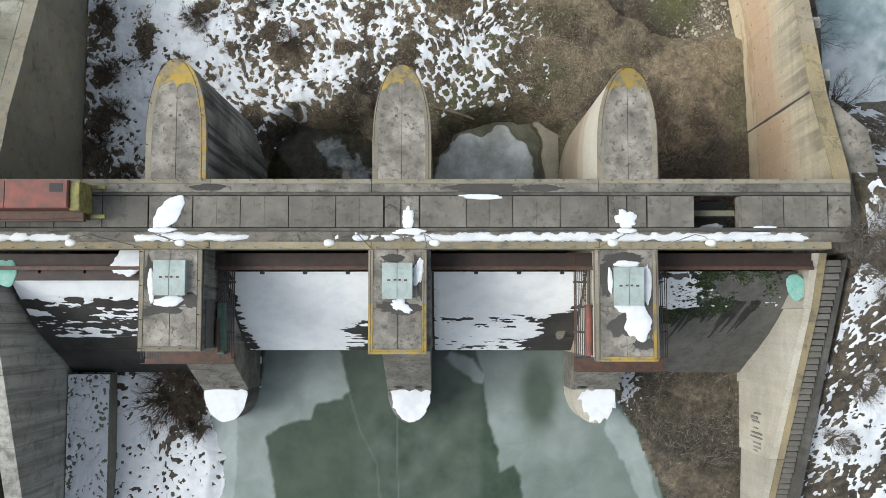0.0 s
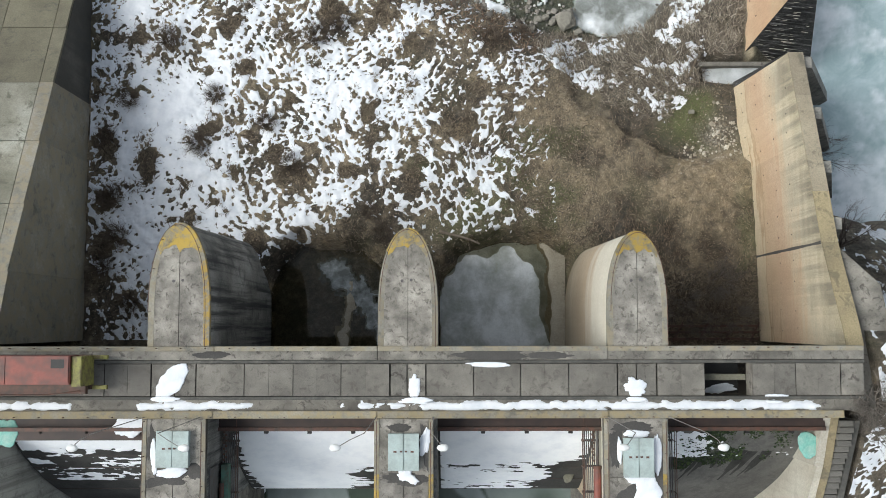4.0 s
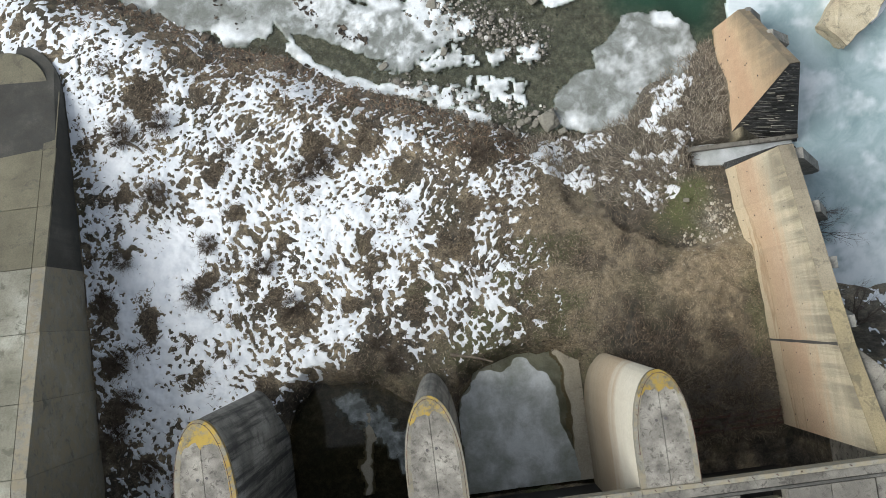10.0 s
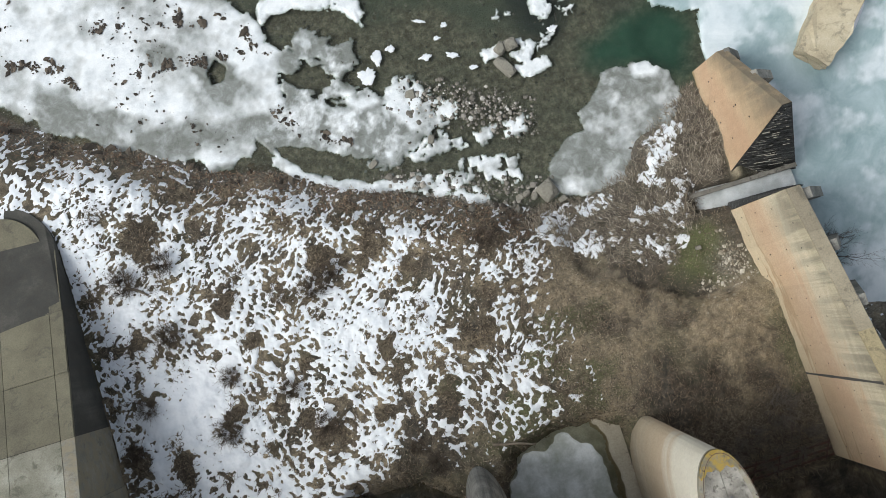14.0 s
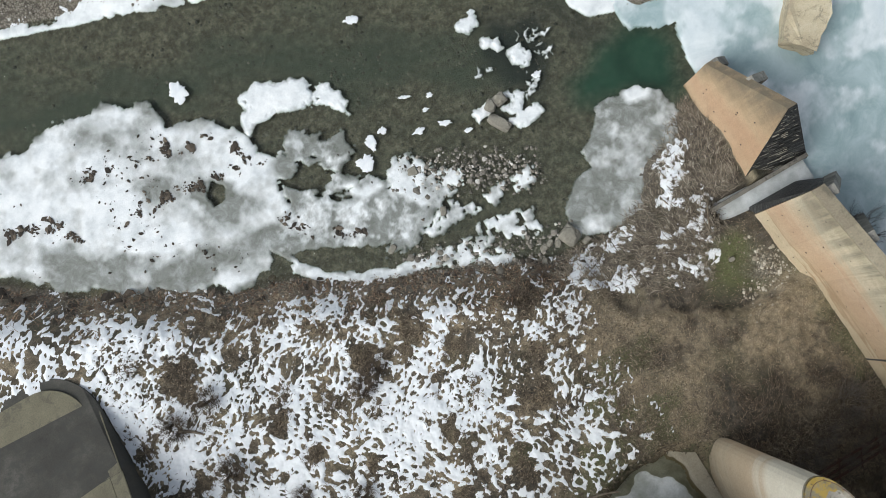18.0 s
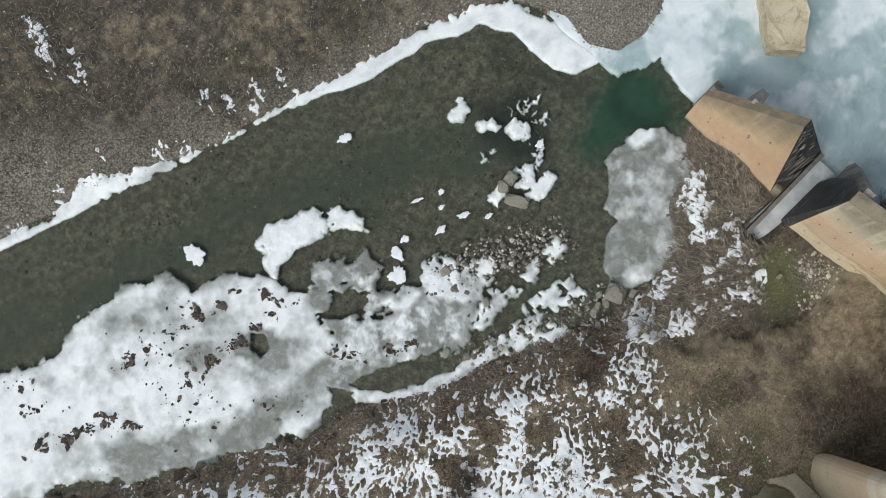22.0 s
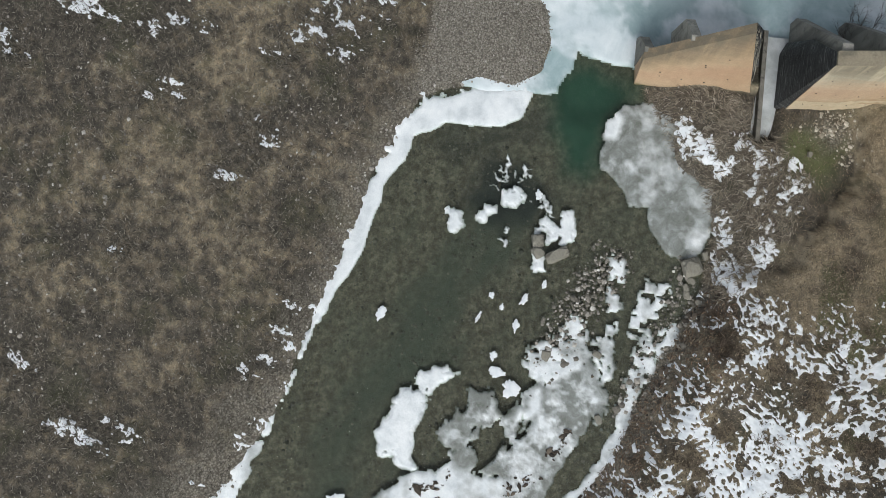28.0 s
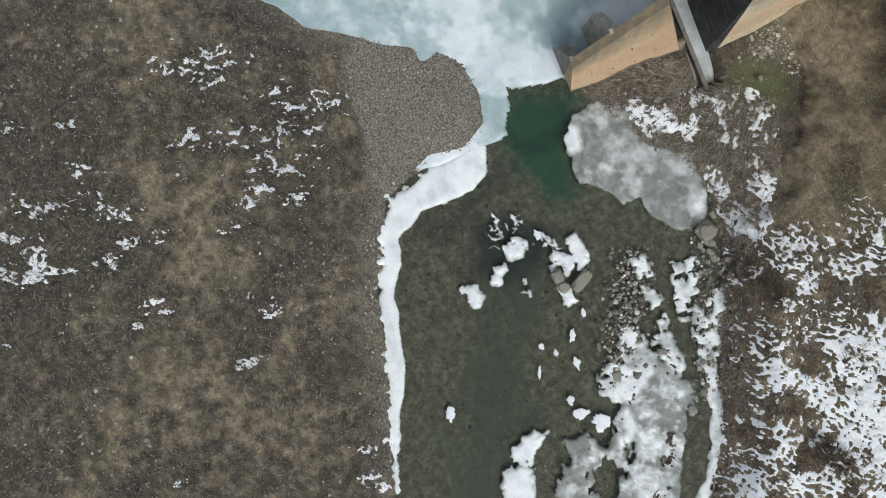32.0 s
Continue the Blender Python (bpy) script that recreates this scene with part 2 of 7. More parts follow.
DECK = concrete("deck_concrete", (0.201, 0.187, 0.162), (0.115, 0.105, 0.090), (0.33, 0.305, 0.262), stain=(0.061, 0.054, 0.046), streak=0, scale=2.6, blots=0.85)
COVER = concrete("cover_concrete", (0.172, 0.159, 0.138), (0.122, 0.112, 0.097), (0.225, 0.208, 0.181), stain=(0.082, 0.073, 0.061), streak=0, scale=2.4, blots=0.7)
PIER = concrete("pier_concrete", (0.24, 0.23, 0.21), (0.15, 0.145, 0.135), (0.36, 0.35, 0.32), streak=0.8)
DARKWALL = concrete("dark_wall_concrete", (0.108, 0.103, 0.091), (0.058, 0.056, 0.050), (0.175, 0.167, 0.150), streak=0.7)
NEARBLACK = concrete("near_black_concrete", (0.072, 0.068, 0.058), (0.040, 0.038, 0.033), (0.125, 0.118, 0.103), streak=0.7)
PANEL = concrete("pale_panel_concrete", (0.27, 0.258, 0.205), (0.17, 0.162, 0.122), (0.46, 0.45, 0.385), stain=(0.10, 0.095, 0.07), streak=0, blots=0.75)
SLOPE = concrete("slope_concrete", (0.187, 0.180, 0.137), (0.122, 0.119, 0.096), (0.259, 0.252, 0.205), streak=0)
TAN = concrete("tan_concrete", (0.60, 0.47, 0.31), (0.52, 0.36, 0.22), (0.68, 0.59, 0.44), stain=(0.22, 0.17, 0.11), streak=0.3, drip=0.6,
               layers=[(0.10, (0.60, 0.49, 0.34)), (0.30, (0.64, 0.53, 0.37)), (0.335, (0.42, 0.28, 0.17)), (0.37, (0.58, 0.42, 0.28)), (0.58, (0.57, 0.39, 0.27)), (0.66, (0.62, 0.48, 0.34)), (0.80, (0.63, 0.57, 0.44)), (0.97, (0.42, 0.38, 0.28))])
FRAGTAN = concrete("fragment_concrete", (0.50, 0.37, 0.24), (0.42, 0.28, 0.17), (0.58, 0.47, 0.33), stain=(0.18, 0.13, 0.085), streak=0.25, drip=0.5,
                   layers=[(0.10, (0.56, 0.43, 0.29)), (0.28, (0.53, 0.37, 0.24)), (0.5, (0.50, 0.32, 0.205)), (0.66, (0.50, 0.36, 0.23)), (0.78, (0.36, 0.27, 0.17)), (0.95, (0.22, 0.175, 0.115))])
PALE = concrete("pale_concrete", (0.54, 0.50, 0.42), (0.44, 0.405, 0.335), (0.60, 0.57, 0.49), stain=(0.30, 0.27, 0.21), streak=0.25, blots=0.3)
LICHEN = concrete("lichen_concrete", (0.26, 0.24, 0.19), (0.17, 0.16, 0.14), (0.36, 0.33, 0.26), streak=0, lichen=(0.42, 0.27, 0.05))


def slate_material():
    m, n, l, b = material("broken_joint_face", 0.6)
    lines = ramp(n, l, tex(n, l, "noise", 1.0, 7, 0.75, (0.5, 0.5, 7.0)), [(0.40, (0.018, 0.018, 0.018)), (0.55, (0.05, 0.05, 0.05)), (0.62, (0.30, 0.30, 0.29))])
    blot = ramp(n, l, tex(n, l, "noise", 0.8, 6, 0.7), [(0.40, G1), (0.62, (0.25, 0.25, 0.25))])
    l.new(mix(n, l, 1.0, lines, blot, "MULTIPLY"), b.inputs["Base Color"])
    bump(n, l, b, tex(n, l, "noise", 2, 8, 0.75, (0.4, 0.4, 6.0)), 0.8, 0.08)
    return m


SLATE = slate_material()
DARKPIER = concrete("dark_pier_concrete", (0.24, 0.232, 0.212), (0.13, 0.127, 0.117), (0.38, 0.368, 0.345), stain=(0.03, 0.03, 0.03), streak=0.9)
TANPIER = concrete("tan_pier_concrete", (0.52, 0.45, 0.34), (0.42, 0.33, 0.23), (0.62, 0.58, 0.49), stain=(0.30, 0.22, 0.14), streak=0.35,
                   layers=[(0.05, (0.34, 0.27, 0.18)), (0.3, (0.58, 0.47, 0.33)), (0.55, (0.55, 0.42, 0.29)), (0.75, (0.74, 0.70, 0.60)), (0.95, (0.72, 0.68, 0.58))])
CAPSTONE = concrete("cap_concrete", (0.246, 0.227, 0.198), (0.125, 0.114, 0.099), (0.42, 0.39, 0.34), stain=(0.088, 0.079, 0.067), streak=0, scale=3.2, blots=0.85)
EDGE = concrete("edge_concrete", (0.26, 0.245, 0.205), (0.18, 0.17, 0.14), (0.36, 0.33, 0.27), streak=0, lichen=(0.25, 0.215, 0.15))
EDGEYELLOW = concrete("coping_concrete", (0.27, 0.245, 0.19), (0.19, 0.17, 0.13), (0.36, 0.32, 0.24), streak=0, lichen=(0.29, 0.235, 0.135))
YELLOW = concrete("yellow_lichen", (0.26, 0.225, 0.15), (0.17, 0.15, 0.115), (0.34, 0.28, 0.16), stain=(0.09, 0.08, 0.06), streak=0, scale=2.4, lichen=(0.40, 0.27, 0.045), blots=0.6)
EDGEPALE = concrete("pale_edge_concrete", (0.304, 0.288, 0.240), (0.192, 0.184, 0.152), (0.384, 0.360, 0.304), streak=0)
MUDSLOPE = concrete("muddy_slope_concrete", (0.172, 0.156, 0.108), (0.125, 0.113, 0.080), (0.225, 0.206, 0.148), streak=0)
DARKPALE = concrete("grey_wing_concrete", (0.46, 0.45, 0.405), (0.34, 0.332, 0.297), (0.54, 0.525, 0.475), stain=(0.10, 0.098, 0.085), streak=0.55)
OCHRE = concrete("ochre_coping", (0.33, 0.27, 0.16), (0.24, 0.20, 0.13), (0.42, 0.34, 0.20), streak=0)
COPING = concrete("coping_grey", (0.33, 0.28, 0.20), (0.24, 0.20, 0.14), (0.42, 0.36, 0.26), streak=0)
BUTTRESS = concrete("buttress_concrete", (0.338, 0.319, 0.281), (0.225, 0.213, 0.188), (0.450, 0.425, 0.375), streak=0.4)
ROUGHTAN = concrete("broken_tan_concrete", (0.48, 0.41, 0.29), (0.36, 0.30, 0.21), (0.58, 0.52, 0.40), streak=0, scale=1.5)
STEPCONC = concrete("step_concrete", (0.18, 0.17, 0.15), (0.11, 0.105, 0.095), (0.26, 0.25, 0.22), streak=0, scale=1.5)
WETCONC = concrete("damp_concrete", (0.075, 0.07, 0.065), (0.06, 0.056, 0.052), (0.10, 0.095, 0.09), streak=0)
RIMCONC = concrete("silted_concrete", (0.50, 0.445, 0.345), (0.40, 0.355, 0.27), (0.60, 0.54, 0.43), stain=(0.28, 0.24, 0.18), streak=0)
BLACKGATE = concrete("black_gate_skin", (0.035, 0.033, 0.03), (0.02, 0.019, 0.018), (0.07, 0.065, 0.058), streak=0.4)
GATEGREY = concrete("gate_face_concrete", (0.165, 0.158, 0.144), (0.12, 0.115, 0.105), (0.205, 0.197, 0.18), stain=(0.06, 0.058, 0.052), streak=0.4)


def metal_paint(name, base, worn, scale=2.0, rough=0.6):
    m, n, l, b = material(name, rough)
    f = ramp(n, l, tex(n, l, "noise", scale, 8, 0.7), [(0.42, G0), (0.62, G1)])
    c = mix(n, l, f, base, worn)
    g = ramp(n, l, tex(n, l, "noise", scale * 8, 6, 0.7), [(0.3, (0.6, 0.6, 0.6)), (0.65, G1)])
    l.new(mix(n, l, 0.7, c, g, "MULTIPLY"), b.inputs["Base Color"])
    bump(n, l, b, tex(n, l, "noise", scale * 10, 6, 0.7), 0.3, 0.01)
    return m


RUST = metal_paint("rusted_steel", (0.12, 0.055, 0.035), (0.06, 0.04, 0.03))
REDPAINT = metal_paint("faded_red_paint", (0.25, 0.07, 0.05), (0.11, 0.055, 0.045), 0.9)
BROWNSTEEL = metal_paint("brown_steel", (0.055, 0.032, 0.024), (0.03, 0.02, 0.017), 0.8)
GREYSTEEL = metal_paint("grey_steel", (0.10, 0.10, 0.10), (0.08, 0.06, 0.05))
LAMPSTEEL = metal_paint("lamp_post_steel", (0.26, 0.255, 0.24), (0.18, 0.16, 0.14))
CABINET = metal_paint("pale_green_cabinet_paint", (0.42, 0.50, 0.48), (0.33, 0.38, 0.36), 1.5)
# Flat black: painted shade in openings and behind gates, also brackets and marks.
BLACK = metal_paint("shade_and_trim_black", (0.012, 0.012, 0.011), (0.02, 0.018, 0.016))
OLIVE = metal_paint("olive_yellow_paint", (0.26, 0.25, 0.06), (0.12, 0.09, 0.04), 2.5)
TEAL = metal_paint("faded_teal_sheet", (0.20, 0.50, 0.42), (0.32, 0.52, 0.45), 1.2)
GREENPAINT = metal_paint("green_machine_paint", (0.10, 0.24, 0.18), (0.10, 0.10, 0.07), 1.5)


def snow_material(name, low, high):
    m, n, l, b = material(name, 0.7)
    l.new(ramp(n, l, tex(n, l, "noise", 0.8, 8, 0.65), [(0.3, low), (0.55, high)]), b.inputs["Base Color"])
    bump(n, l, b, tex(n, l, "noise", 5, 8, 0.7), 0.5, 0.05)
    return m


SNOW = snow_material("snow", (0.60, 0.63, 0.67), (0.755, 0.77, 0.795))
# Brighter copy of SNOW, lifted to offset the dim light on the gates.
LIFTEDSNOW = snow_material("brightened_gate_snow", (0.80, 0.82, 0.85), (0.91, 0.92, 0.93))


def ground_material():
    m, n, l, b = material("earth_and_dry_grass", 0.95)
    earth = ramp(n, l, tex(n, l, "noise", 1.5, 9, 0.75, distort=0.4), [(0.3, (0.034, 0.029, 0.022)), (0.5, (0.074, 0.063, 0.049)), (0.68, (0.138, 0.120, 0.094))])
    straw = ramp(n, l, tex(n, l, "noise", 1.1, 10, 0.72, distort=1.2), [(0.3, (0.165, 0.13, 0.084)), (0.5, (0.27, 0.217, 0.145)), (0.68, (0.40, 0.33, 0.235))])
    c = mix(n, l, attribute(n, "straw"), earth, straw)
    fine = ramp(n, l, tex(n, l, "noise", 16, 6, 0.8), [(0.36, (0.34, 0.34, 0.34)), (0.60, (1.3, 1.3, 1.3))])
    c = mix(n, l, 0.8, c, fine, "MULTIPLY")
    mott = ramp(n, l, tex(n, l, "noise", 1.4, 9, 0.78, distort=0.5), [(0.36, (0.42, 0.42, 0.42)), (0.5, (0.92, 0.92, 0.92)), (0.62, (1.6, 1.57, 1.52))])
    c = mix(n, l, 0.85, c, mott, "MULTIPLY")
    c = mix(n, l, attribute(n, "sand"), c, mix(n, l, 0.7, (0.46, 0.38, 0.265), fine, "MULTIPLY"))
    c = mix(n, l, attribute(n, "green"), c, mix(n, l, 0.8, (0.115, 0.13, 0.05), fine, "MULTIPLY"))
    moss = ramp(n, l, tex(n, l, "noise", 0.22, 5, 0.6, (1, 1, 0.2)), [(0.52, G0), (0.68, (0.7, 0.7, 0.7))])
    c = mix(n, l, moss, c, mix(n, l, 0.8, (0.062, 0.062, 0.032), fine, "MULTIPLY"))
    cell = ramp(n, l, tex(n, l, "voronoi", 5.5), [(0.1, (0.36, 0.33, 0.28)), (0.45, (0.22, 0.20, 0.165)), (0.65, (0.12, 0.105, 0.085))])
    stones = mix(n, l, 0.6, cell, ramp(n, l, tex(n, l, "noise", 3, 6, 0.7), [(0.3, (0.6, 0.6, 0.6)), (0.6, G1)]), "MULTIPLY")
    c = mix(n, l, attribute(n, "gravel"), c, stones)
    bed = ramp(n, l, tex(n, l, "noise", 1.6, 10, 0.78), [(0.36, (0.10, 0.093, 0.073)), (0.5, (0.185, 0.168, 0.133)), (0.62, (0.33, 0.298, 0.24))])
    speck = ramp(n, l, tex(n, l, "noise", 9, 6, 0.75), [(0.3, (0.5, 0.5, 0.5)), (0.62, G1)])
    bed = mix(n, l, 0.8, bed, speck, "MULTIPLY")
    bed = mix(n, l, ramp(n, l, attribute(n, "deep"), [(0.1, G0), (0.9, (0.9, 0.9, 0.9))]), bed, mix(n, l, attribute(n, "still"), (0.036, 0.115, 0.080), (0.075, 0.095, 0.060)))
    bed = mix(n, l, attribute(n, "lane"), bed, mix(n, l, 0.75, (0.115, 0.135, 0.108), speck, "MULTIPLY"))
    bed = mix(n, l, attribute(n, "riffle"), bed, mix(n, l, 0.8, (0.05, 0.058, 0.058), speck, "MULTIPLY"))
    c = mix(n, l, attribute(n, "bed"), c, bed)
    l.new(c, b.inputs["Base Color"])
    bump(n, l, b, tex(n, l, "noise", 7, 10, 0.8), 0.9, 0.12)
    return m


GROUND = ground_material()


def water_material(name, tint, rough=0.06, scale=2.5, strength=0.15):
    m, n, l, b = material(name)
    n.remove(b)
    clear, gloss, blend, fres = n.new("ShaderNodeBsdfTransparent"), n.new("ShaderNodeBsdfGlossy"), n.new("ShaderNodeMixShader"), n.new("ShaderNodeFresnel")
    fres.inputs["IOR"].default_value = 1.33
    gloss.inputs["Roughness"].default_value = rough
    clear.inputs["Color"].default_value = (*tint, 1)
    k = n.new("ShaderNodeBump")
    k.inputs["Strength"].default_value, k.inputs["Distance"].default_value = strength, 0.05
    l.new(tex(n, l, "noise", scale, 4, 0.6), k.inputs["Height"])
    l.new(k.outputs[0], gloss.inputs["Normal"])
    l.new(fres.outputs[0], blend.inputs[0])
    l.new(clear.outputs[0], blend.inputs[1])
    l.new(gloss.outputs[0], blend.inputs[2])
    l.new(blend.outputs[0], n["Material Output"].inputs["Surface"])
    return m


WATER = water_material("river_water", (0.84, 0.88, 0.83), 0.08, 4.0, 0.6)
STILL = water_material("still_water", (0.56, 0.54, 0.45), 0.03, 1.0, 0.02)


def ice_material(name, stops, scale=0.35, rough=0.45, fine=0.6, swirl=0.8):
    m, n, l, b = material(name, rough)
    c = ramp(n, l, tex(n, l, "noise", scale, 8, 0.66, distort=swirl), stops)
    g = ramp(n, l, tex(n, l, "noise", 6, 7, 0.7), [(0.3, (0.8, 0.82, 0.84)), (0.6, G1)])
    l.new(mix(n, l, fine, c, g, "MULTIPLY"), b.inputs["Base Color"])
    bump(n, l, b, tex(n, l, "noise", 3, 8, 0.7), 0.3, 0.05)
    return m




def flow_ice_material():
    m, n, l, b = material("spillway_ice", 0.4)
    teal = ramp(n, l, tex(n, l, "noise", 0.3, 6, 0.6, distort=1.0), [(0.3, (0.22, 0.31, 0.32)), (0.7, (0.42, 0.51, 0.53))])
    white = ramp(n, l, tex(n, l, "noise", 0.25, 7, 0.6, distort=1.0), [(0.3, (0.55, 0.615, 0.645)), (0.6, (0.72, 0.76, 0.78))])
    c = mix(n, l, attribute(n, "foam"), teal, white)
    g = ramp(n, l, tex(n, l, "noise", 5, 7, 0.75), [(0.3, (0.88, 0.9, 0.91)), (0.6, G1)])
    l.new(mix(n, l, 0.6, c, g, "MULTIPLY"), b.inputs["Base Color"])
    bump(n, l, b, tex(n, l, "noise", 1.5, 8, 0.7), 0.25, 0.08)
    return m


FLOWICE = flow_ice_material()
THINICE = ice_material("thin_ice", [(0.34, (0.30, 0.31, 0.25)), (0.46, (0.44, 0.46, 0.43)), (0.62, (0.74, 0.76, 0.75))], 0.34, 0.35, swirl=0.15)
FROSTICE = ice_material("frosted_pond_ice", [(0.40, (0.10, 0.11, 0.10)), (0.55, (0.26, 0.28, 0.275)), (0.68, (0.50, 0.52, 0.52))], 0.9, 0.4, swirl=0.2)


def pool_ice_material():
    m, n, l, b = material("clear_and_frosted_ice", 0.25)
    clear = ramp(n, l, tex(n, l, "noise", 0.35, 5, 0.6), [(0.3, (0.026, 0.046, 0.028)), (0.7, (0.062, 0.085, 0.058))])
    frost = ramp(n, l, tex(n, l, "noise", 0.5, 7, 0.65, distort=0.5), [(0.3, (0.27, 0.315, 0.30)), (0.7, (0.37, 0.42, 0.41))])
    l.new(mix(n, l, attribute(n, "frost"), clear, frost), b.inputs["Base Color"])
    bump(n, l, b, tex(n, l, "noise", 2, 5, 0.6), 0.06, 0.03)
    return m


POOLICE = pool_ice_material()


# ---- mesh helpers ----
def mesh_object(name, verts, faces, mat, parent=None, label="", smooth=False):
    me = bpy.data.meshes.new(name)
    me.from_pydata([tuple(v) for v in verts], [], [tuple(f) for f in faces])
    me.validate()
    me.update()
    if smooth:
        me.shade_smooth()
    me.materials.append(mat)
    ob = new(name, me)
    if parent:
        ob.parent = parent
    if label:
        ob["label"] = label
    return ob


def part(name, bm, mat, parent=None, label="", smooth=False):
    me = bpy.data.meshes.new(name)
    bmesh.ops.recalc_face_normals(bm, faces=bm.faces)
    bm.to_mesh(me)
    bm.free()
    if smooth:
        me.shade_smooth()
    me.materials.append(mat)
    ob = new(name, me)
    if parent:
        ob.parent = parent
    if label:
        ob["label"] = label
    return ob


def holder(name, label, category, group="", kind="", at=(0, 0, 0)):
    ob = new(name)
    ob.location = at
    return tagged(ob, label, category, group, kind)


def prism(poly, z0, z1, bevel=0.0, bm=None):
    """An upright block over a plan polygon; z1 may be a function of (x, y)."""
    own = bm is None
    bm = bmesh.new() if own else bm
    top = z1 if callable(z1) else (lambda x, y: z1)
    low = [bm.verts.new((x, y, z0)) for x, y in poly]
    high = [bm.verts.new((x, y, top(x, y))) for x, y in poly]
    made = [bm.faces.new(low[::-1]), bm.faces.new(high)]
    for k in range(len(poly)):
        made.append(bm.faces.new((low[k - 1], low[k], high[k], high[k - 1])))
    if bevel:
        bmesh.ops.bevel(bm, geom=list(made[1].edges), offset=bevel, segments=2, affect="EDGES")
    return bm


def box(x0, y0, z0, x1, y1, z1, bevel=0.0, bm=None):
    return prism([(x0, y0), (x1, y0), (x1, y1), (x0, y1)], z0, z1, bevel, bm)


def rod(bm, a, b, r, sides=6):
    a, b = Vector(a), Vector(b)
    q = (b - a).to_track_quat("Z", "Y").to_matrix()
    rings = []
    for c in (a, b):
        rings.append([bm.verts.new(c + q @ Vector((r * math.cos(6.2832 * k / sides), r * math.sin(6.2832 * k / sides), 0))) for k in range(sides)])
    for k in range(sides):
        bm.faces.new((rings[0][k - 1], rings[0][k], rings[1][k], rings[1][k - 1]))
    bm.faces.new(rings[0][::-1]), bm.faces.new(rings[1])
    return bm


def profile_x(x0, x1, pts):
    """A solid with the (y, z) outline pts, drawn out along x."""
    bm = bmesh.new()
    a, b = [bm.verts.new((x0, y, z)) for y, z in pts], [bm.verts.new((x1, y, z)) for y, z in pts]
    bm.faces.new(a), bm.faces.new(b[::-1])
    for k in range(len(pts)):
        bm.faces.new((a[k - 1], a[k], b[k], b[k - 1]))
    return bm


def axis(lo, hi, cell, far):
    mid = np.arange(lo, hi + cell / 2, cell)
    grow = [cell]
    while sum(grow) < far:
        grow.append(grow[-1] * 1.6)
    out = np.cumsum(grow)
    return np.concatenate([lo - out[::-1], mid, hi + out])


def sheet(name, xs, ys, zf, mat, keep=None, attrs=None, parent=None):
    X, Y = np.meshgrid(xs, ys)
    Z = zf(X, Y)
    nx, ny = len(xs), len(ys)
    idx = np.arange(nx * ny).reshape(ny, nx)
    quads = np.stack([idx[:-1, :-1], idx[:-1, 1:], idx[1:, 1:], idx[1:, :-1]], -1).reshape(-1, 4)
    co = np.stack([X, Y, Z], -1).reshape(-1, 3)
    if keep is not None:
        k = keep(X, Y, Z).reshape(-1)
        quads = quads[k[quads].any(1)]
        used = np.unique(quads)
        remap = np.zeros(len(co), int)
        remap[used] = np.arange(len(used))
        co, quads = co[used], remap[quads]
    me = bpy.data.meshes.new(name)
    me.vertices.add(len(co))
    me.vertices.foreach_set("co", co.astype(np.float32).ravel())
    me.loops.add(quads.size)
    me.loops.foreach_set("vertex_index", quads.astype(np.int32).ravel())
    me.polygons.add(len(quads))
    me.polygons.foreach_set("loop_start", np.arange(0, quads.size, 4, dtype=np.int32))
    me.update(calc_edges=True)
    me.validate()
    me.shade_smooth()
    for key, fn in (attrs or {}).items():
        a = me.attributes.new(key, "FLOAT", "POINT")
        a.data.foreach_set("value", fn(co[:, 0], co[:, 1]).astype(np.float32))
    me.materials.append(mat)
    ob = new(name, me)
    ob.parent = parent
    return ob


# ---- the land ----
ICE_A = [(-60, 84), (-46, 75.5), (-36, 70), (-29.5, 65.8), (-25.6, 64.3), (-23.5, 64.7), (-21.6, 65.1), (-18.2, 64.3), (-16, 63), (-14.6, 62.1), (-14.2, 60.4), (-12.1, 59.5), (-10.7, 58.7), (-9.5, 57.1), (-8.8, 54.6), (-7.8, 53.7), (-8.6, 51.5), (-9.2, 48.9),
         (-11.5, 47.3), (-12.6, 45.6), (-14.7, 45.3), (-16.6, 45.8), (-20.1, 47.9), (-23.5, 49.6), (-27.3, 52.3), (-30.4, 55), (-46, 64.3), (-70, 80)]
ICE_B = [(-6.5, 53.9), (-4.8, 54), (-4.3, 53.1), (-3.4, 51.6), (-2.4, 52), (-2.2, 50.7), (-3.6, 49.3), (-2.6, 47.4), (-0.4, 46.6), (1.4, 43.8), (0, 42), (-1.9, 41.6), (-3.7, 42), (-7.6, 44.4), (-10.1, 45.4), (-11.5, 47.3), (-9.9, 49.5), (-8.2, 50.6)]
LENS = [(-10.6, 45.6), (-9.4, 45.4), (-6.4, 43.8), (-3.7, 42.2), (-4.7, 41.1), (-8.2, 42.8), (-10.3, 44.8)]
SLUSH = [(22.9, 40.4), (22.2, 42.1), (20.5, 43.4), (17.3, 43.2), (16, 41.6), (14.7, 40.9), (14.7, 39.3), (12.2, 38.4), (10.9, 36.9), (10.8, 35.2), (12.6, 34.3), (14.7, 34.3), (16.1, 34.6), (17.3, 36.4), (18.2, 37.6), (20.3, 38.1), (22.1, 38.3)]
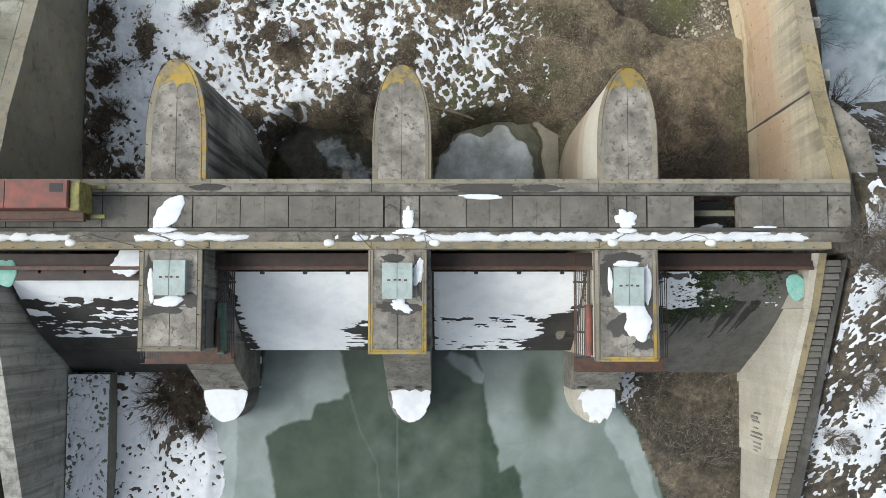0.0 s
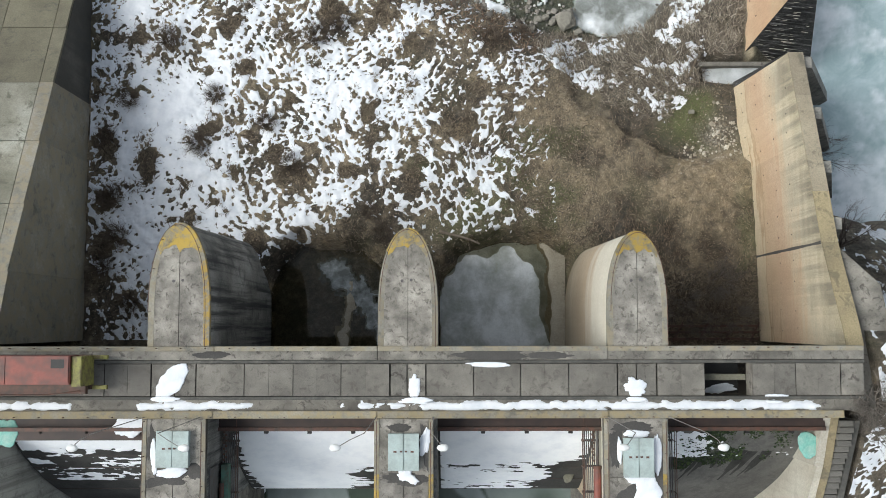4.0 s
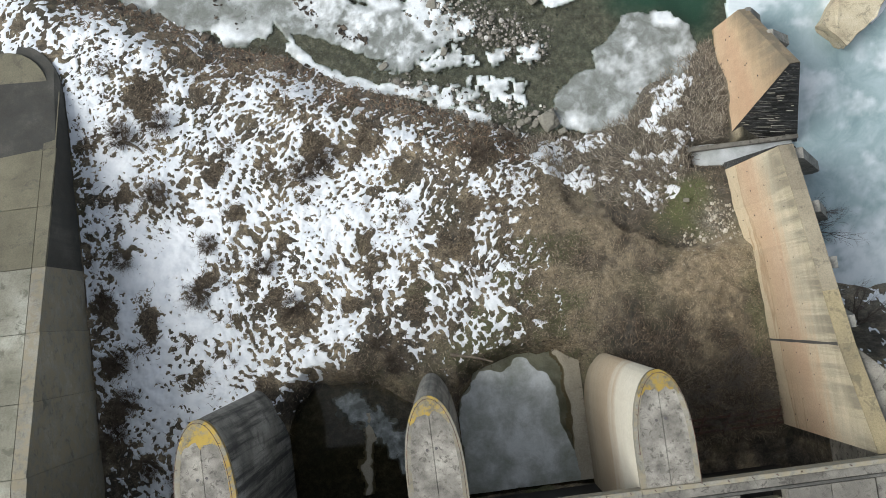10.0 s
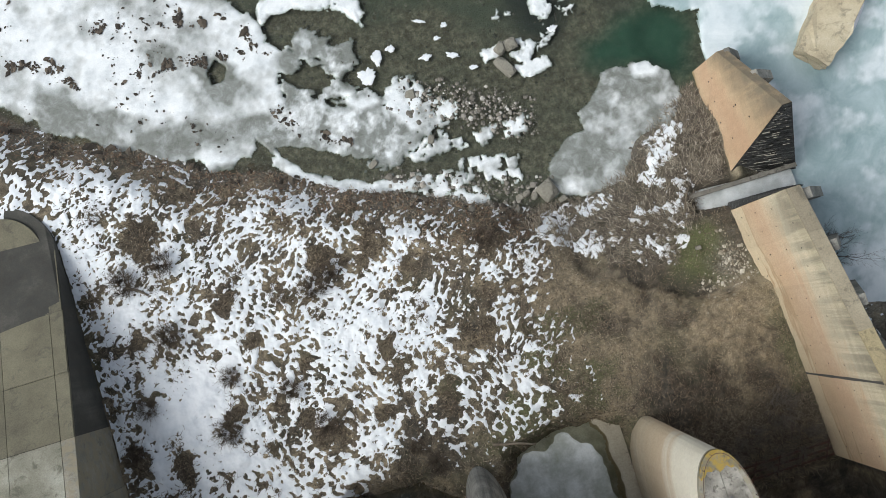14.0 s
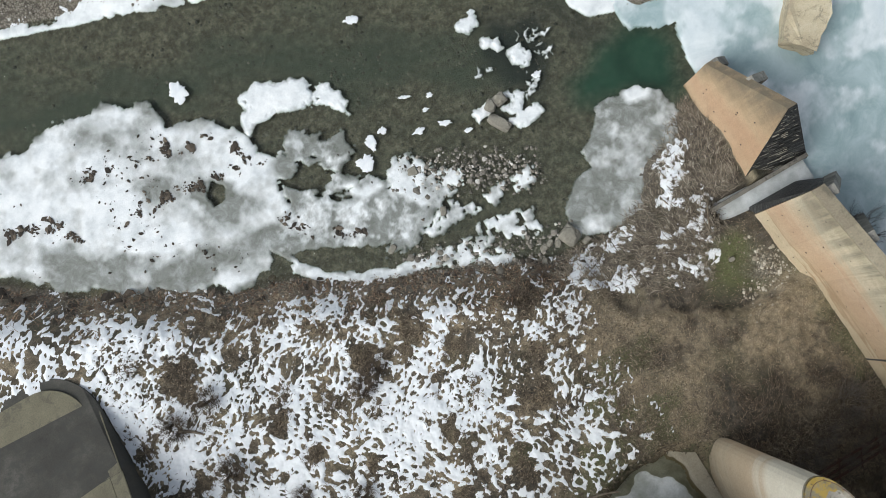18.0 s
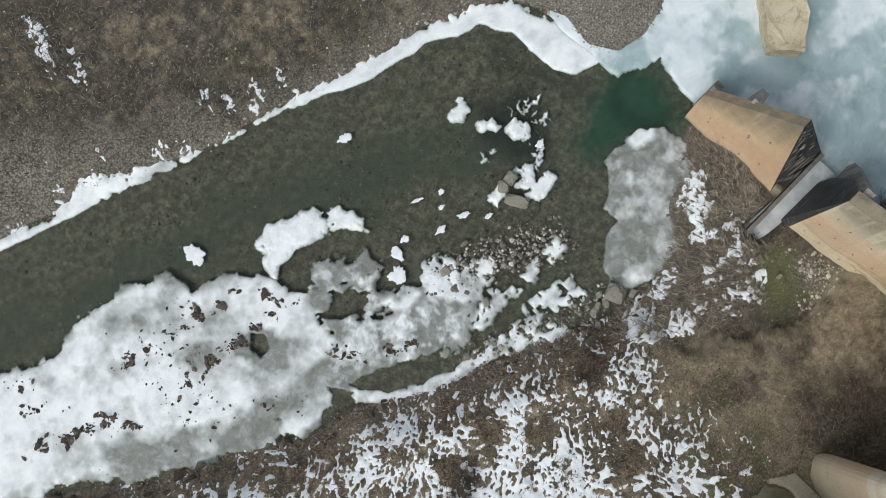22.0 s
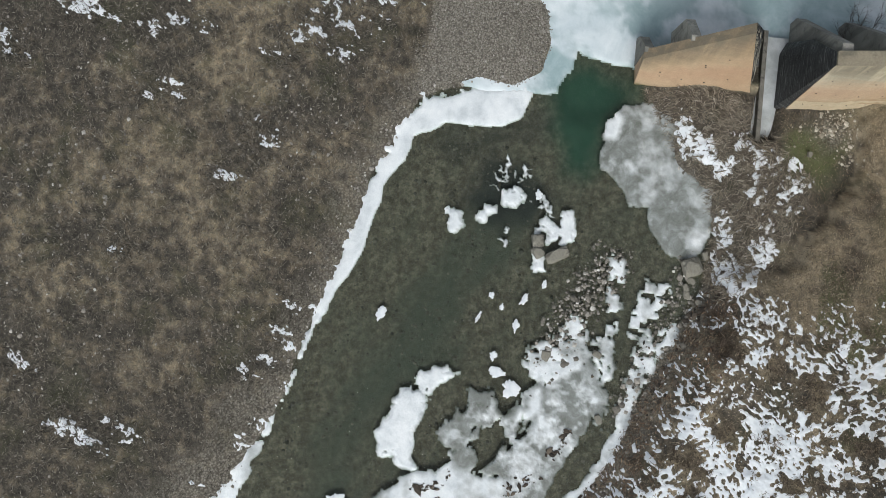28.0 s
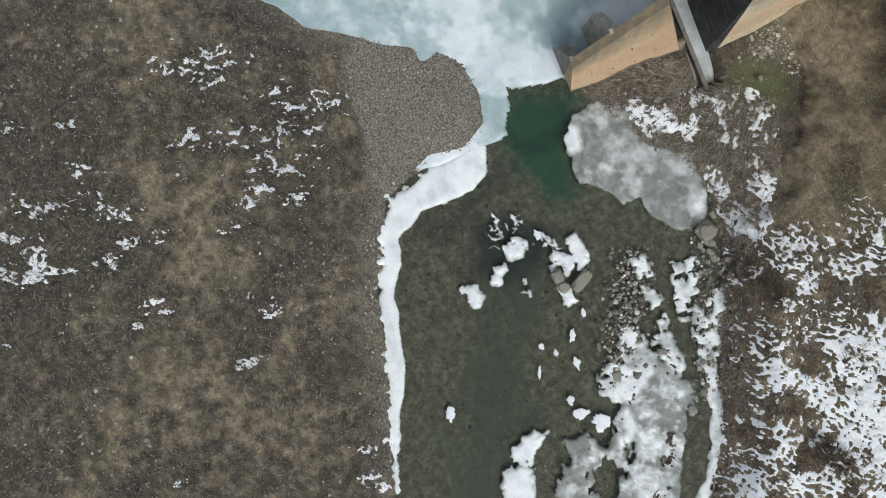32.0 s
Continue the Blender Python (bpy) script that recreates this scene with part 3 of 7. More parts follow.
STRIPS = [[(0, 41.8), (1.6, 42.4), (4.9, 41.7), (6.7, 41.9), (10, 41.8), (9.8, 40.9), (7.9, 41), (5.2, 41), (2.7, 41.4), (0.3, 41.2)], [(-4, 48.3), (-1.9, 48.1), (-1.2, 46.7), (-3.4, 46.8)],
          [(0.4, 48.3), (2.2, 47.6), (3, 45.6), (4.8, 44.8), (4.5, 43.5), (2.7, 43.3), (3.6, 42), (0.9, 43.6), (-0.9, 46.3)], [(3.8, 39.8), (5.4, 39.9), (8.2, 38.9), (8.3, 38.2), (5.2, 38.6), (4.3, 38.9)],
          [(5.3, 38.8), (8.4, 37.7), (8, 36.9), (5.5, 37.8)], [(-0.9, 39.6), (1.8, 39.5), (4.5, 38.5), (3.1, 38), (1.7, 37.6), (-0.9, 38.7)], [(2.2, 37.5), (4.4, 37.5), (5.3, 36.3), (3.6, 36.3)]]
BANK_STRIP = [(-10.6, 45), (-8.2, 42.3), (-3.8, 40.3), (-0.9, 39.6), (-0.8, 38.8), (-4.2, 39.6), (-8.2, 41.6), (-11.2, 44.2)]
DEEP = [(16.9, 46.5), (19.5, 47.6), (22.1, 48.2), (24.5, 48), (26, 46.3), (26.7, 45), (25.7, 43.3), (25.2, 42), (24, 40.6), (22.4, 41.4), (20.5, 43.2), (18, 43.5), (16.2, 44.6)]
DEBRIS = [(23.9, 40.5), (24.3, 35.2), (23, 31.5), (20.5, 29.8), (17.6, 27), (13.9, 28.2), (9.1, 31), (7.6, 33.1), (10.4, 34.5), (13.6, 33.5), (16.7, 34.5), (19.5, 37)]


def gravel_mask(x, y):
    r, g = inside(x, y, RIVER), inside(x, y, GRAVEL)
    d = step(2.6, 0.2, np.abs(-r - 0.6) + fbm(x, y, 1.2, 3, 91) * 1.2) * np.where(r < 0, 1, 0)
    inland = 0.75 * step(6.5, 1.5, -r + 3 * fbm(x, y, 2.5, 4, 93)) * step(2, -5, x) * (y + 0.45 * x > 55)
    spit = step(3, 0, np.hypot((x + 21) / 1.8, (y - 76)) - 3 + fbm(x, y, 2, 3, 97))
    foot = step(1.8, 0.2, np.hypot((x - 22) / 1.2, (y - 25.5) / 1.6) + fbm(x, y, 1, 3, 98) * 0.8)
    return np.clip(np.maximum.reduce([step(-0.8, 0.6, g + 1.5 * fbm(x, y, 2.5, 4, 96)), 0.55 * d, inland * (r < 0), 0.9 * spit, 0.8 * foot]), 0, 1)


def bed_mask(x, y):
    return np.maximum.reduce([step(-0.2, 0.6, inside(x, y, RIVER)), step(0, 0.5, inside(x, y, POND_A)), step(0, 0.5, inside(x, y, POND_B)), step(0, 0.6, inside(x, y, POOL)) * (y < 4)])


def deep_mask(x, y):
    return np.maximum.reduce([step(-2.2, 2.4, inside(x, y, DEEP) + fbm(x, y, 3, 3, 153) * 0.8), step(0, 1, inside(x, y, POOL)) * (y < 3) * 0.9])


def lane_mask(x, y):
    u, v = x * 0.9 - y * 0.42, x * 0.42 + y * 0.9
    return np.clip(0.75 * step(5, 0.6, along(x, y, [(-60, 85), (-25, 67.6), (-8, 61.2), (6, 55.5), (12, 51.5)]) + fbm(x, y, 4, 3, 151) * 2.5) + 0.5 * fbm(u * 0.3, v, 0.9, 4, 152), 0, 0.85) * (x < 20)


def sand_mask(x, y):
    s = slump(x, y)
    rim = step(0.02, 0.3, s) * step(1.0, 0.85, s)
    pan = step(2.0, 0.6, np.hypot((x - 22.6) / 1.3, y - 23.8) + fbm(x, y, 1.2, 3, 169)) + 0.8 * step(1.7, 0.5, np.hypot((x - 11) / 1.5, y - 27.9) + fbm(x, y, 1, 3, 168))
    return np.clip(np.maximum(1.0 * rim, 0.8 * pan * step(0.5, 0.9, s)) * (0.75 + fbm(x, y, 1.0, 3, 170)), 0, 0.9)


def green_mask(x, y):
    a = step(3.4, 1.0, np.hypot((x - 20.2) / 1.1, y - 26.6) + 1.2 * fbm(x, y, 1.5, 3, 172)) * step(0.5, 1, slump(x, y))
    b = 0.6 * step(2.4, 0.6, np.hypot((x - 1.8) / 1.8, y - 17.6) + fbm(x, y, 1.2, 3, 174)) + 0.5 * step(1.2, 0.3, np.abs(x - 23.8) + fbm(x, y, 1, 3, 176)) * step(24, 18, y) * (y > 8)
    c = 0.75 * step(0.0, 0.4, fbm(x, y, 2.5, 3, 178) + 0.2 * step(4, 7, x)) * step(-8, 2, x) * step(13, 9, x) * (y < 26)
    return np.clip(np.maximum.reduce([a, b, c]) * 0.8, 0, 1)


HILL_TONE = [(12.9, 80.4, 6, 0.28), (10.5, 74.2, 4, 0.25), (29.3, 76.9, 3, 0.25), (21, 72.7, 3, 0.2), (11.7, 92.1, 4, -0.4), (20.5, 65.2, 4, -0.22), (38.9, 82.6, 5, -0.3), (37, 70, 3, -0.35), (25, 87, 4, -0.25), (-4, 77.7, 3, 0.3), (-8.4, 81.5, 2.4, -0.4), (30.5, 62, 2.5, -0.3), (28, 68, 3, -0.15)]
TRAIL = [(40, 74), (36.4, 73.8), (27.6, 75.1), (22.5, 74), (16, 79), (12.6, 83.9), (8.7, 91.7)]


def straw_mask(x, y):
    mound = step(4.5, 7.5, x + fbm(x, y, 3, 3, 161)) * step(31, 27.5, y) * step(10, 16, y + 0.2 * (24 - x)) * step(26, 24, x) * (1 - step(0.2, 0.8, slump(x, y)))
    tone = 0.80 + 0.8 * fbm(x, y, 5, 3, 160) + 0.7 * fbm(x, y, 1.3, 4, 163, 0.6) - 0.50 * step(22, 15, y + 0.8 * fbm(x, y, 2, 2, 156)) * step(9, 15, x) - 0.15 * step(14, 21, x) + 0.25 * step(2.5, 0.5, np.abs(y - 30 + 0.55 * (x - 8)))
    field = 0.30 + 0.7 * fbm(x, y, 3, 3, 166) + 0.9 * fbm(x, y, 0.8, 3, 164, 0.6)
    hill = 0.15 + 0.7 * fbm(x, y, 8, 4, 165) + 0.6 * fbm(x, y, 2.4, 3, 158) + 1.2 * fbm(x, y, 0.9, 4, 167, 0.6) + 0.6 * fbm(x * 0.7 + y * 0.3, y * 0.7 - x * 0.3, 0.4, 2, 159) + 0.30 * step(3.2, 0.6, along(x, y, TRAIL) + 2 * fbm(x, y, 2.5, 3, 162)) - 0.20 * step(66, 84, y + 0.4 * x - 10) - 0.25 * step(10, 4, np.hypot(x - 37, y - 84))
    ragged = 0.5 * fbm(x, y, 2.5, 3, 149)
    hill = hill + 0.10 - 0.55 * (cells((x + 0.5 * fbm(x, y, 1.5, 2, 147)) / 0.95, (y + 0.5 * fbm(x, y, 1.5, 2, 148)) / 0.8, 5) - 0.45)
    for px, py, r, d in HILL_TONE:
        hill = hill + d * step(1.3, 0.2, np.hypot(x - px, y - py) / r + ragged)
    return np.clip(np.where(y + 0.45 * x < 53, np.maximum(mound * tone, field * (1 - step(0.3, 0.8, mound)) * (1 - slump(x, y) * 0.8)) * (1 - green_mask(x, y)) * np.where(y < 3, 0.35, 1.0), 0.62 * hill), 0, 1)


RIFFLE = [(13.4, 54.2), (17.6, 52.4), (17, 49.6), (14.2, 46.8), (11.8, 49), (11.5, 52)]


def riffle_mask(x, y):
    return 0.85 * step(-1.2, 1.2, inside(x, y, RIFFLE) + 0.9 * fbm(x, y, 1.8, 3, 155)) + 0.45 * step(2.2, 0.3, along(x, y, [(17.5, 55.5), (19.3, 52), (20.5, 49.6)]) + fbm(x, y, 1.5, 3, 157))


ground = sheet("ground", axis(-48, 52, 0.25, 3000), axis(-24, 108, 0.25, 3000), height, GROUND,
               attrs={"gravel": gravel_mask, "bed": bed_mask, "deep": deep_mask, "straw": straw_mask, "still": lambda x, y: (y < 4) * 1.0, "sand": sand_mask, "green": green_mask, "riffle": riffle_mask, "lane": lane_mask})
tagged(ground, "brown winter earth with dry grass, gravel and river bed", "ground", kind="structure")
water = mesh_object("water", [(-400, 18, 0), (400, 18, 0), (400, 400, 0), (-400, 400, 0)], [(0, 1, 2, 3)], WATER)
tagged(water, "shallow grey-green river water flowing past stones", "water", kind="structure")
for name, x0, x1, y0, y1, z in (("pond_water", -14.4, -4.25, 4, 18, 0.95), ("pond_water", -0.75, 9.45, 4, 18, 0.95), ("pool_water", -20, 20, -60, 3, 2.4)):
    pond = mesh_object(name, [(x0, y0, z), (x1, y0, z), (x1, y1, z), (x0, y1, z)], [(0, 1, 2, 3)], STILL)
    tagged(pond, "still dark green water beside the dam", "water", kind="structure")

WEEDS = [(-22.7, 41, 1.6), (-24.3, 32.8, 1.1), (-19.3, 25.3, 1.2), (-24.4, 22.3, 0.9), (-12.8, 27.7, 0.8), (-6.4, 27.6, 0.9), (-6, 25.4, 0.9), (-13.7, 23.9, 1.0), (-12.6, 21.3, 1.6), (-20.4, 18.4, 1.1), (-5.7, 35, 1.9),
         (-15.9, 24.8, 0.9), (-8, 21.9, 1.0), (-27.4, 19.8, 0.9), (-27.2, 15.8, 1.0), (-15.1, 16.4, 1.3), (-7.5, 16.9, 1.6), (4.3, 34.1, 1.6), (-17.5, 34, 1.2), (-16.5, 31, 0.8), (-9.5, 35.2, 1.2), (-2.5, 21.5, 1.2), (0.6, 26, 1.1), (-27.3, 24.5, 1.0), (2.6, 29.5, 0.9)]


def weeds(x, y):
    """Where dense dead weeds stand through the snow."""
    w = np.zeros(np.shape(x))
    ragged = 0.9 * fbm(x, y, 1.9, 5, 115, 0.62)
    x, y = x + 1.3 * fbm(x, y, 2.4, 3, 118), y + 1.3 * fbm(x, y, 2.4, 3, 120)
    for px, py, r in WEEDS:
        w = np.maximum(w, step(1.15, 0.3, np.hypot(x - px, (y - py) * 0.8) / r * 1.1 + ragged))
    return w


def tuft_field(x, y):
    """Low on the grass tussocks, high between them."""
    warp, other = fbm(x, y, 2.6, 3, 105) * 0.9, fbm(x, y, 2.6, 3, 106) * 0.9
    u, v = x * 0.82 + y * 0.57 + warp, -x * 0.57 + y * 0.82 + other
    ragged = 0.42 * fbm(x, y, 0.34, 3, 111, 0.7) + 0.24 * fbm(x, y, 1.6, 4, 121)
    coarse = cells(u / 0.50, v / 0.86, 3)
    fine = 0.85 * cells(v / 0.36, u / 0.52, 9) + 0.1 + 0.30 * fbm(x, y, 0.42, 3, 124, 0.65)
    m = step(-0.15, 0.2, fbm(x, y, 5, 3, 122) + 0.35 * step(33, 37, y) + 0.25 * step(-9, 0, x) - 0.12)
    return coarse * (1 - m) + fine * m + ragged


sample = np.sort(tuft_field(np.linspace(-40, 40, 6000) % 37.3, (np.linspace(0, 900, 6000) * 1.37) % 41.7))


def tuft_rank(x, y):
    return np.searchsorted(sample, tuft_field(x, y)) / len(sample)


HILL_SNOW = [(37.4, 71.1, 1.6), (36.8, 69.2, 2.0), (30.7, 61.5, 1.6), (33.2, 64.2, 0.7), (31.7, 71.7, 1.2), (29.6, 65.3, 1.8), (28.4, 66.5, 1.3), (27.3, 65.9, 1.7), (27.1, 64.6, 1.0), (25.2, 69.4, 0.9), (26, 67.8, 1.0), (24.1, 65.7, 0.8), (23.4, 70.9, 0.6),
             (37.2, 85.1, 0.7), (36.2, 80.8, 0.7), (30.5, 85.1, 1.2), (29.6, 81.6, 1.3), (28.8, 80.7, 0.8), (30, 88.9, 0.9), (29, 88, 0.9), (27.6, 87.4, 1.0), (28.5, 85.9, 0.6), (27.8, 79.4, 0.9), (25.2, 78.4, 1.1), (24.6, 81.2, 0.8), (25.5, 86.6, 1.2),
             (26.5, 89.2, 0.8), (32.3, 80.7, 0.8), (20.2, 78.9, 0.9), (16.6, 71.3, 0.9), (13.2, 73.8, 0.8), (17.8, 72, 0.5), (6.2, 81.8, 0.5), (26, 58.6, 0.5), (19, 81, 0.4), (22, 93, 1.2), (33, 92, 1.2)]


HILL_SNOW_WEST = [(-8.3, 83.5, 1.2), (-9.2, 81.6, 0.8), (-8, 79.4, 0.8), (-1.4, 68.9, 0.6), (1.3, 68.3, 0.6), (-2.4, 70.4, 0.6), (3.4, 67.4, 0.5), (-3.5, 88.1, 0.9), (-11.5, 73.2, 0.5)]
HILL_SNOW = HILL_SNOW + HILL_SNOW_WEST

PLAN_X, PLAN_Y = [-27.5, -25, -21, -17, -13, -9, -5, -1, 3, 6, 8.5], [12, 17, 22, 27, 32, 36, 40, 45]
PLAN = [[0.30, 0.55, 0.75, 0.50, 0.30, 0.00, 0.00, 0.00, 0.10, 0.00, -0.1],
        [0.58, 0.82, 0.86, 0.64, 0.50, 0.15, 0.10, 0.10, 0.28, 0.30, 0.02],
        [0.64, 0.82, 0.86, 0.68, 0.52, 0.58, 0.48, 0.42, 0.52, 0.22, -0.1],
        [0.70, 0.88, 0.86, 0.66, 0.64, 0.78, 0.54, 0.42, 0.34, 0.28, -0.1],
        [0.56, 0.66, 0.68, 0.58, 0.62, 0.70, 0.54, 0.44, 0.44, 0.36, 0.12],
        [0.50, 0.78, 0.66, 0.52, 0.50, 0.46, 0.42, 0.38, 0.28, 0.18, 0.10],
        [0.75, 0.72, 0.50, 0.46, 0.46, 0.40, 0.34, 0.26, 0.20, 0.10, 0.10],
        [0.46, 0.42, 0.32, 0.18, 0.10, 0.10, 0.10, 0.10, 0.10, 0.05, 0.05]]


def snow_plan(x, y):
    """The snow's share, read between the plan's posts."""
    table = np.array(PLAN)
    i = np.clip(np.interp(x, PLAN_X, range(11)), 0, 9.999)
    j = np.clip(np.interp(y, PLAN_Y, range(8)), 0, 6.999)
    a, b = i.astype(int), j.astype(int)
    u, v = i - a, j - b
    return (table[b, a] * (1 - u) + table[b, a + 1] * u) * (1 - v) + (table[b + 1, a] * (1 - u) + table[b + 1, a + 1] * u) * v - 0.5 * step(8.5, 11, x)


def snow_share(x, y):
    """How much of the land the snow covers, region by region."""
    river = -inside(x, y, RIVER)
    s = snow_plan(x + 1.2 * fbm(x, y, 3, 3, 103), y + 1.2 * fbm(x, y, 3, 3, 107))
    s = s * (0.30 + 0.70 * step(0.6, 4.2, river + 1.2 * fbm(x, y, 2, 3, 116)))
    s = s + 0.02 + 0.32 * fbm(x, y, 3.2, 4, 102) - 0.8 * weeds(x, y) - 0.28 * step(0.2, 0.44, fbm(x, y, 1.5, 4, 109, 0.6))
    s = s + 0.22 * step(0.5, 0.1, np.abs(x - 8.2 - 0.6 * fbm(x, y, 3, 2, 112))) * step(28, 25, y) * (y > 18) + 0.3 * step(1.3, 0.5, np.hypot(x - 10.3, (y - 20.5) * 0.6) + fbm(x, y, 1, 3, 114))
    s = s - 0.55 * step(3.0, 0.5, -np.maximum(inside(x, y, POND_A), inside(x, y, POND_B))) * step(20, 15, y)
    streak = np.zeros(np.shape(x))
    torn = fbm(x, y, 1.0, 4, 113, 0.65) * 1.6
    for line in ([(21.4, 37.8), (19.6, 35.6), (18.2, 34.2)], [(20.3, 32.2), (19, 30.6), (17.2, 29), (15.4, 28.2)], [(14.2, 33.4), (11, 33.2), (8.2, 32.8)], [(8.4, 32.6), (9.6, 30.8), (11.4, 29.9), (13, 29.6)], [(18.8, 31), (17.4, 31.6), (16, 30.6)], [(17.4, 27.6), (18.6, 28.4)]):
        streak = np.maximum(streak, step(1.25, 0.1, along(x, y, line) + torn))
    s = np.where((inside(x, y, DEBRIS) > -0.6), 0.70 * streak, s)
    if not np.any(y + 0.45 * x > 58):
        patches = 0 * s
    else:
        patches = np.zeros(np.shape(x))
        torn = 1.9 * fbm(x * 0.96 - y * 0.26, (x * 0.26 + y * 0.96) * 0.35, 0.5, 4, 117, 0.7)
        for px, py, r in HILL_SNOW:
            patches = np.maximum(patches, 0.52 * step(1.1, 0.3, np.hypot((x - px) * 0.96 - (y - py) * 0.26, ((x - px) * 0.26 + (y - py) * 0.96) * 0.5) / r * 1.35 + torn))
    patches = np.maximum(patches, 0.4 * step(2.6, 0.8, river) * step(0.1, 0.5, fbm(x, y, 1.6, 3, 119)) * step(14, 2, x))
    patches = np.where(inside(x, y, GRAVEL) > -0.5, 0, patches)
    s = np.where(y + 0.45 * x > 58, patches, s)
    s = np.where(y < 3, np.where(x < -14, 0.80 - 0.7 * step(2.6, 1.0, np.hypot(x + 20.6, y + 5.4) + fbm(x, y, 1.5, 3, 127)) - 0.5 * step(1.0, 0.2, along(x, y, [(-18, -5), (-20, -8.2), (-21.5, -9.2)]) + 0.6 * fbm(x, y, 1, 3, 128)), np.where(x < 24, 0.5 * step(16.5, 14.5, x) * step(-8, -5, y), 0.42 + 0.8 * fbm(x, y, 3, 3, 123))), s)
    s = np.where((x > 26) & (y > 3) & (y < 25), 0.35 + 0.6 * fbm(x, y, 3, 2, 125), s)
    return s - 0.16 * step(0.12, 0.0, s)


def snow_depth(x, y):
    return np.clip((tuft_rank(x, y) - 1 + snow_share(x, y)) * 0.26, -0.2, 0.032)


def snow_sheet(lo, hi, y0, y1, cell):
    X, Y = np.meshgrid(np.arange(lo, hi, cell), np.arange(y0, y1, cell))
    depth = snow_depth(X, Y)
    ponds = np.maximum(inside(X, Y, POND_A), inside(X, Y, POND_B))
    keep = (depth > -0.03) & (inside(X, Y, RIVER) < -0.1) & (ponds < 0) & ((Y > 3) | (inside(X, Y, POOL) < 0))
    near = keep.copy()
    near[1:] |= keep[:-1]
    near[:-1] |= keep[1:]
    near[:, 1:] |= near[:, :-1].copy()
    near[:, :-1] |= near[:, 1:].copy()
    Z = np.zeros(X.shape)
    Z[near] = height(X[near], Y[near]) + depth[near] + 0.015
    ob = sheet("snow_cover", X[0], Y[:, 0], lambda x, y: Z, SNOW, keep=lambda x, y, z: keep)
    return tagged(ob, "thin patchy snow between brown grass tufts", "snow", kind="stuff")


for region in ((-28.6, 12.6, 8.8, 50, 0.085), (12.6, 24.6, 8.8, 41, 0.09), (-46, -28.44, 42, 66, 0.16), (24.6, 36, 8.8, 22, 0.16), (-36, 36, -16, -2.5, 0.13), (26, 36, -2.66, 8.96, 0.12), (-22, 48, 57, 100, 0.12)):
    snow_sheet(*region)


# ---- ice on the river ----
def ice_field(x, y):
    """Thickness of the river's ice: above 0 where it lies."""
    rag = 0.45 * fbm(x, y, 1.5, 4, 171, 0.55)
    a = inside(x, y, ICE_A) + 1.9 * rag + 0.25 * fbm(x, y, 0.4, 3, 178, 0.6)
    pools = step(0.22, 0.5, fbm(x * 0.6 - y * 0.1, y + 0.45 * x, 1.7, 4, 175, 0.6))
    b = np.minimum(inside(x, y, ICE_B) + 0.3 + 2.4 * rag + 0.7 * fbm(x, y, 0.5, 4, 177, 0.65), 0.5 - 0.7 * pools)
    strips = np.maximum.reduce([inside(x, y, q) for q in STRIPS])
    c = strips + 0.05 + 0.75 * fbm(x, y, 0.6, 4, 182, 0.7) - 0.9 * step(0.12, 0.36, fbm(x, y, 0.6, 3, 184))
    d = np.maximum(inside(x, y, SLUSH) + 0.25 + 0.55 * fbm(x, y, 1.3, 4, 181, 0.6), inside(x, y, BANK_STRIP) + 0.4 * fbm(x, y, 0.8, 3, 180))
    e = inside(x, y, SHORE_ICE) - 0.10 - 0.12 * step(3, -1, x) * step(-16, -12, x) + 0.25 * fbm(x, y, 1.6, 3, 183) + (0.45 + 0.5 * step(14, 18, x)) * fbm(x, y, 0.55, 3, 186, 0.6) * step(0, 0.5, 0.7 - inside(x, y, RIVER))
    hole = 1.6 * step(1.25, 0.6, np.hypot((x + 13.4) / 0.9, (y - 53.2) / 1.15) + 0.5 * fbm(x, y, 1, 3, 187)) + 3 * step(-0.2, 0.25, inside(x, y, LENS) + 0.3 * fbm(x, y, 0.8, 3, 189))
    return np.maximum.reduce([np.minimum(a, 1.0) - hole, b - hole, c, d, e])


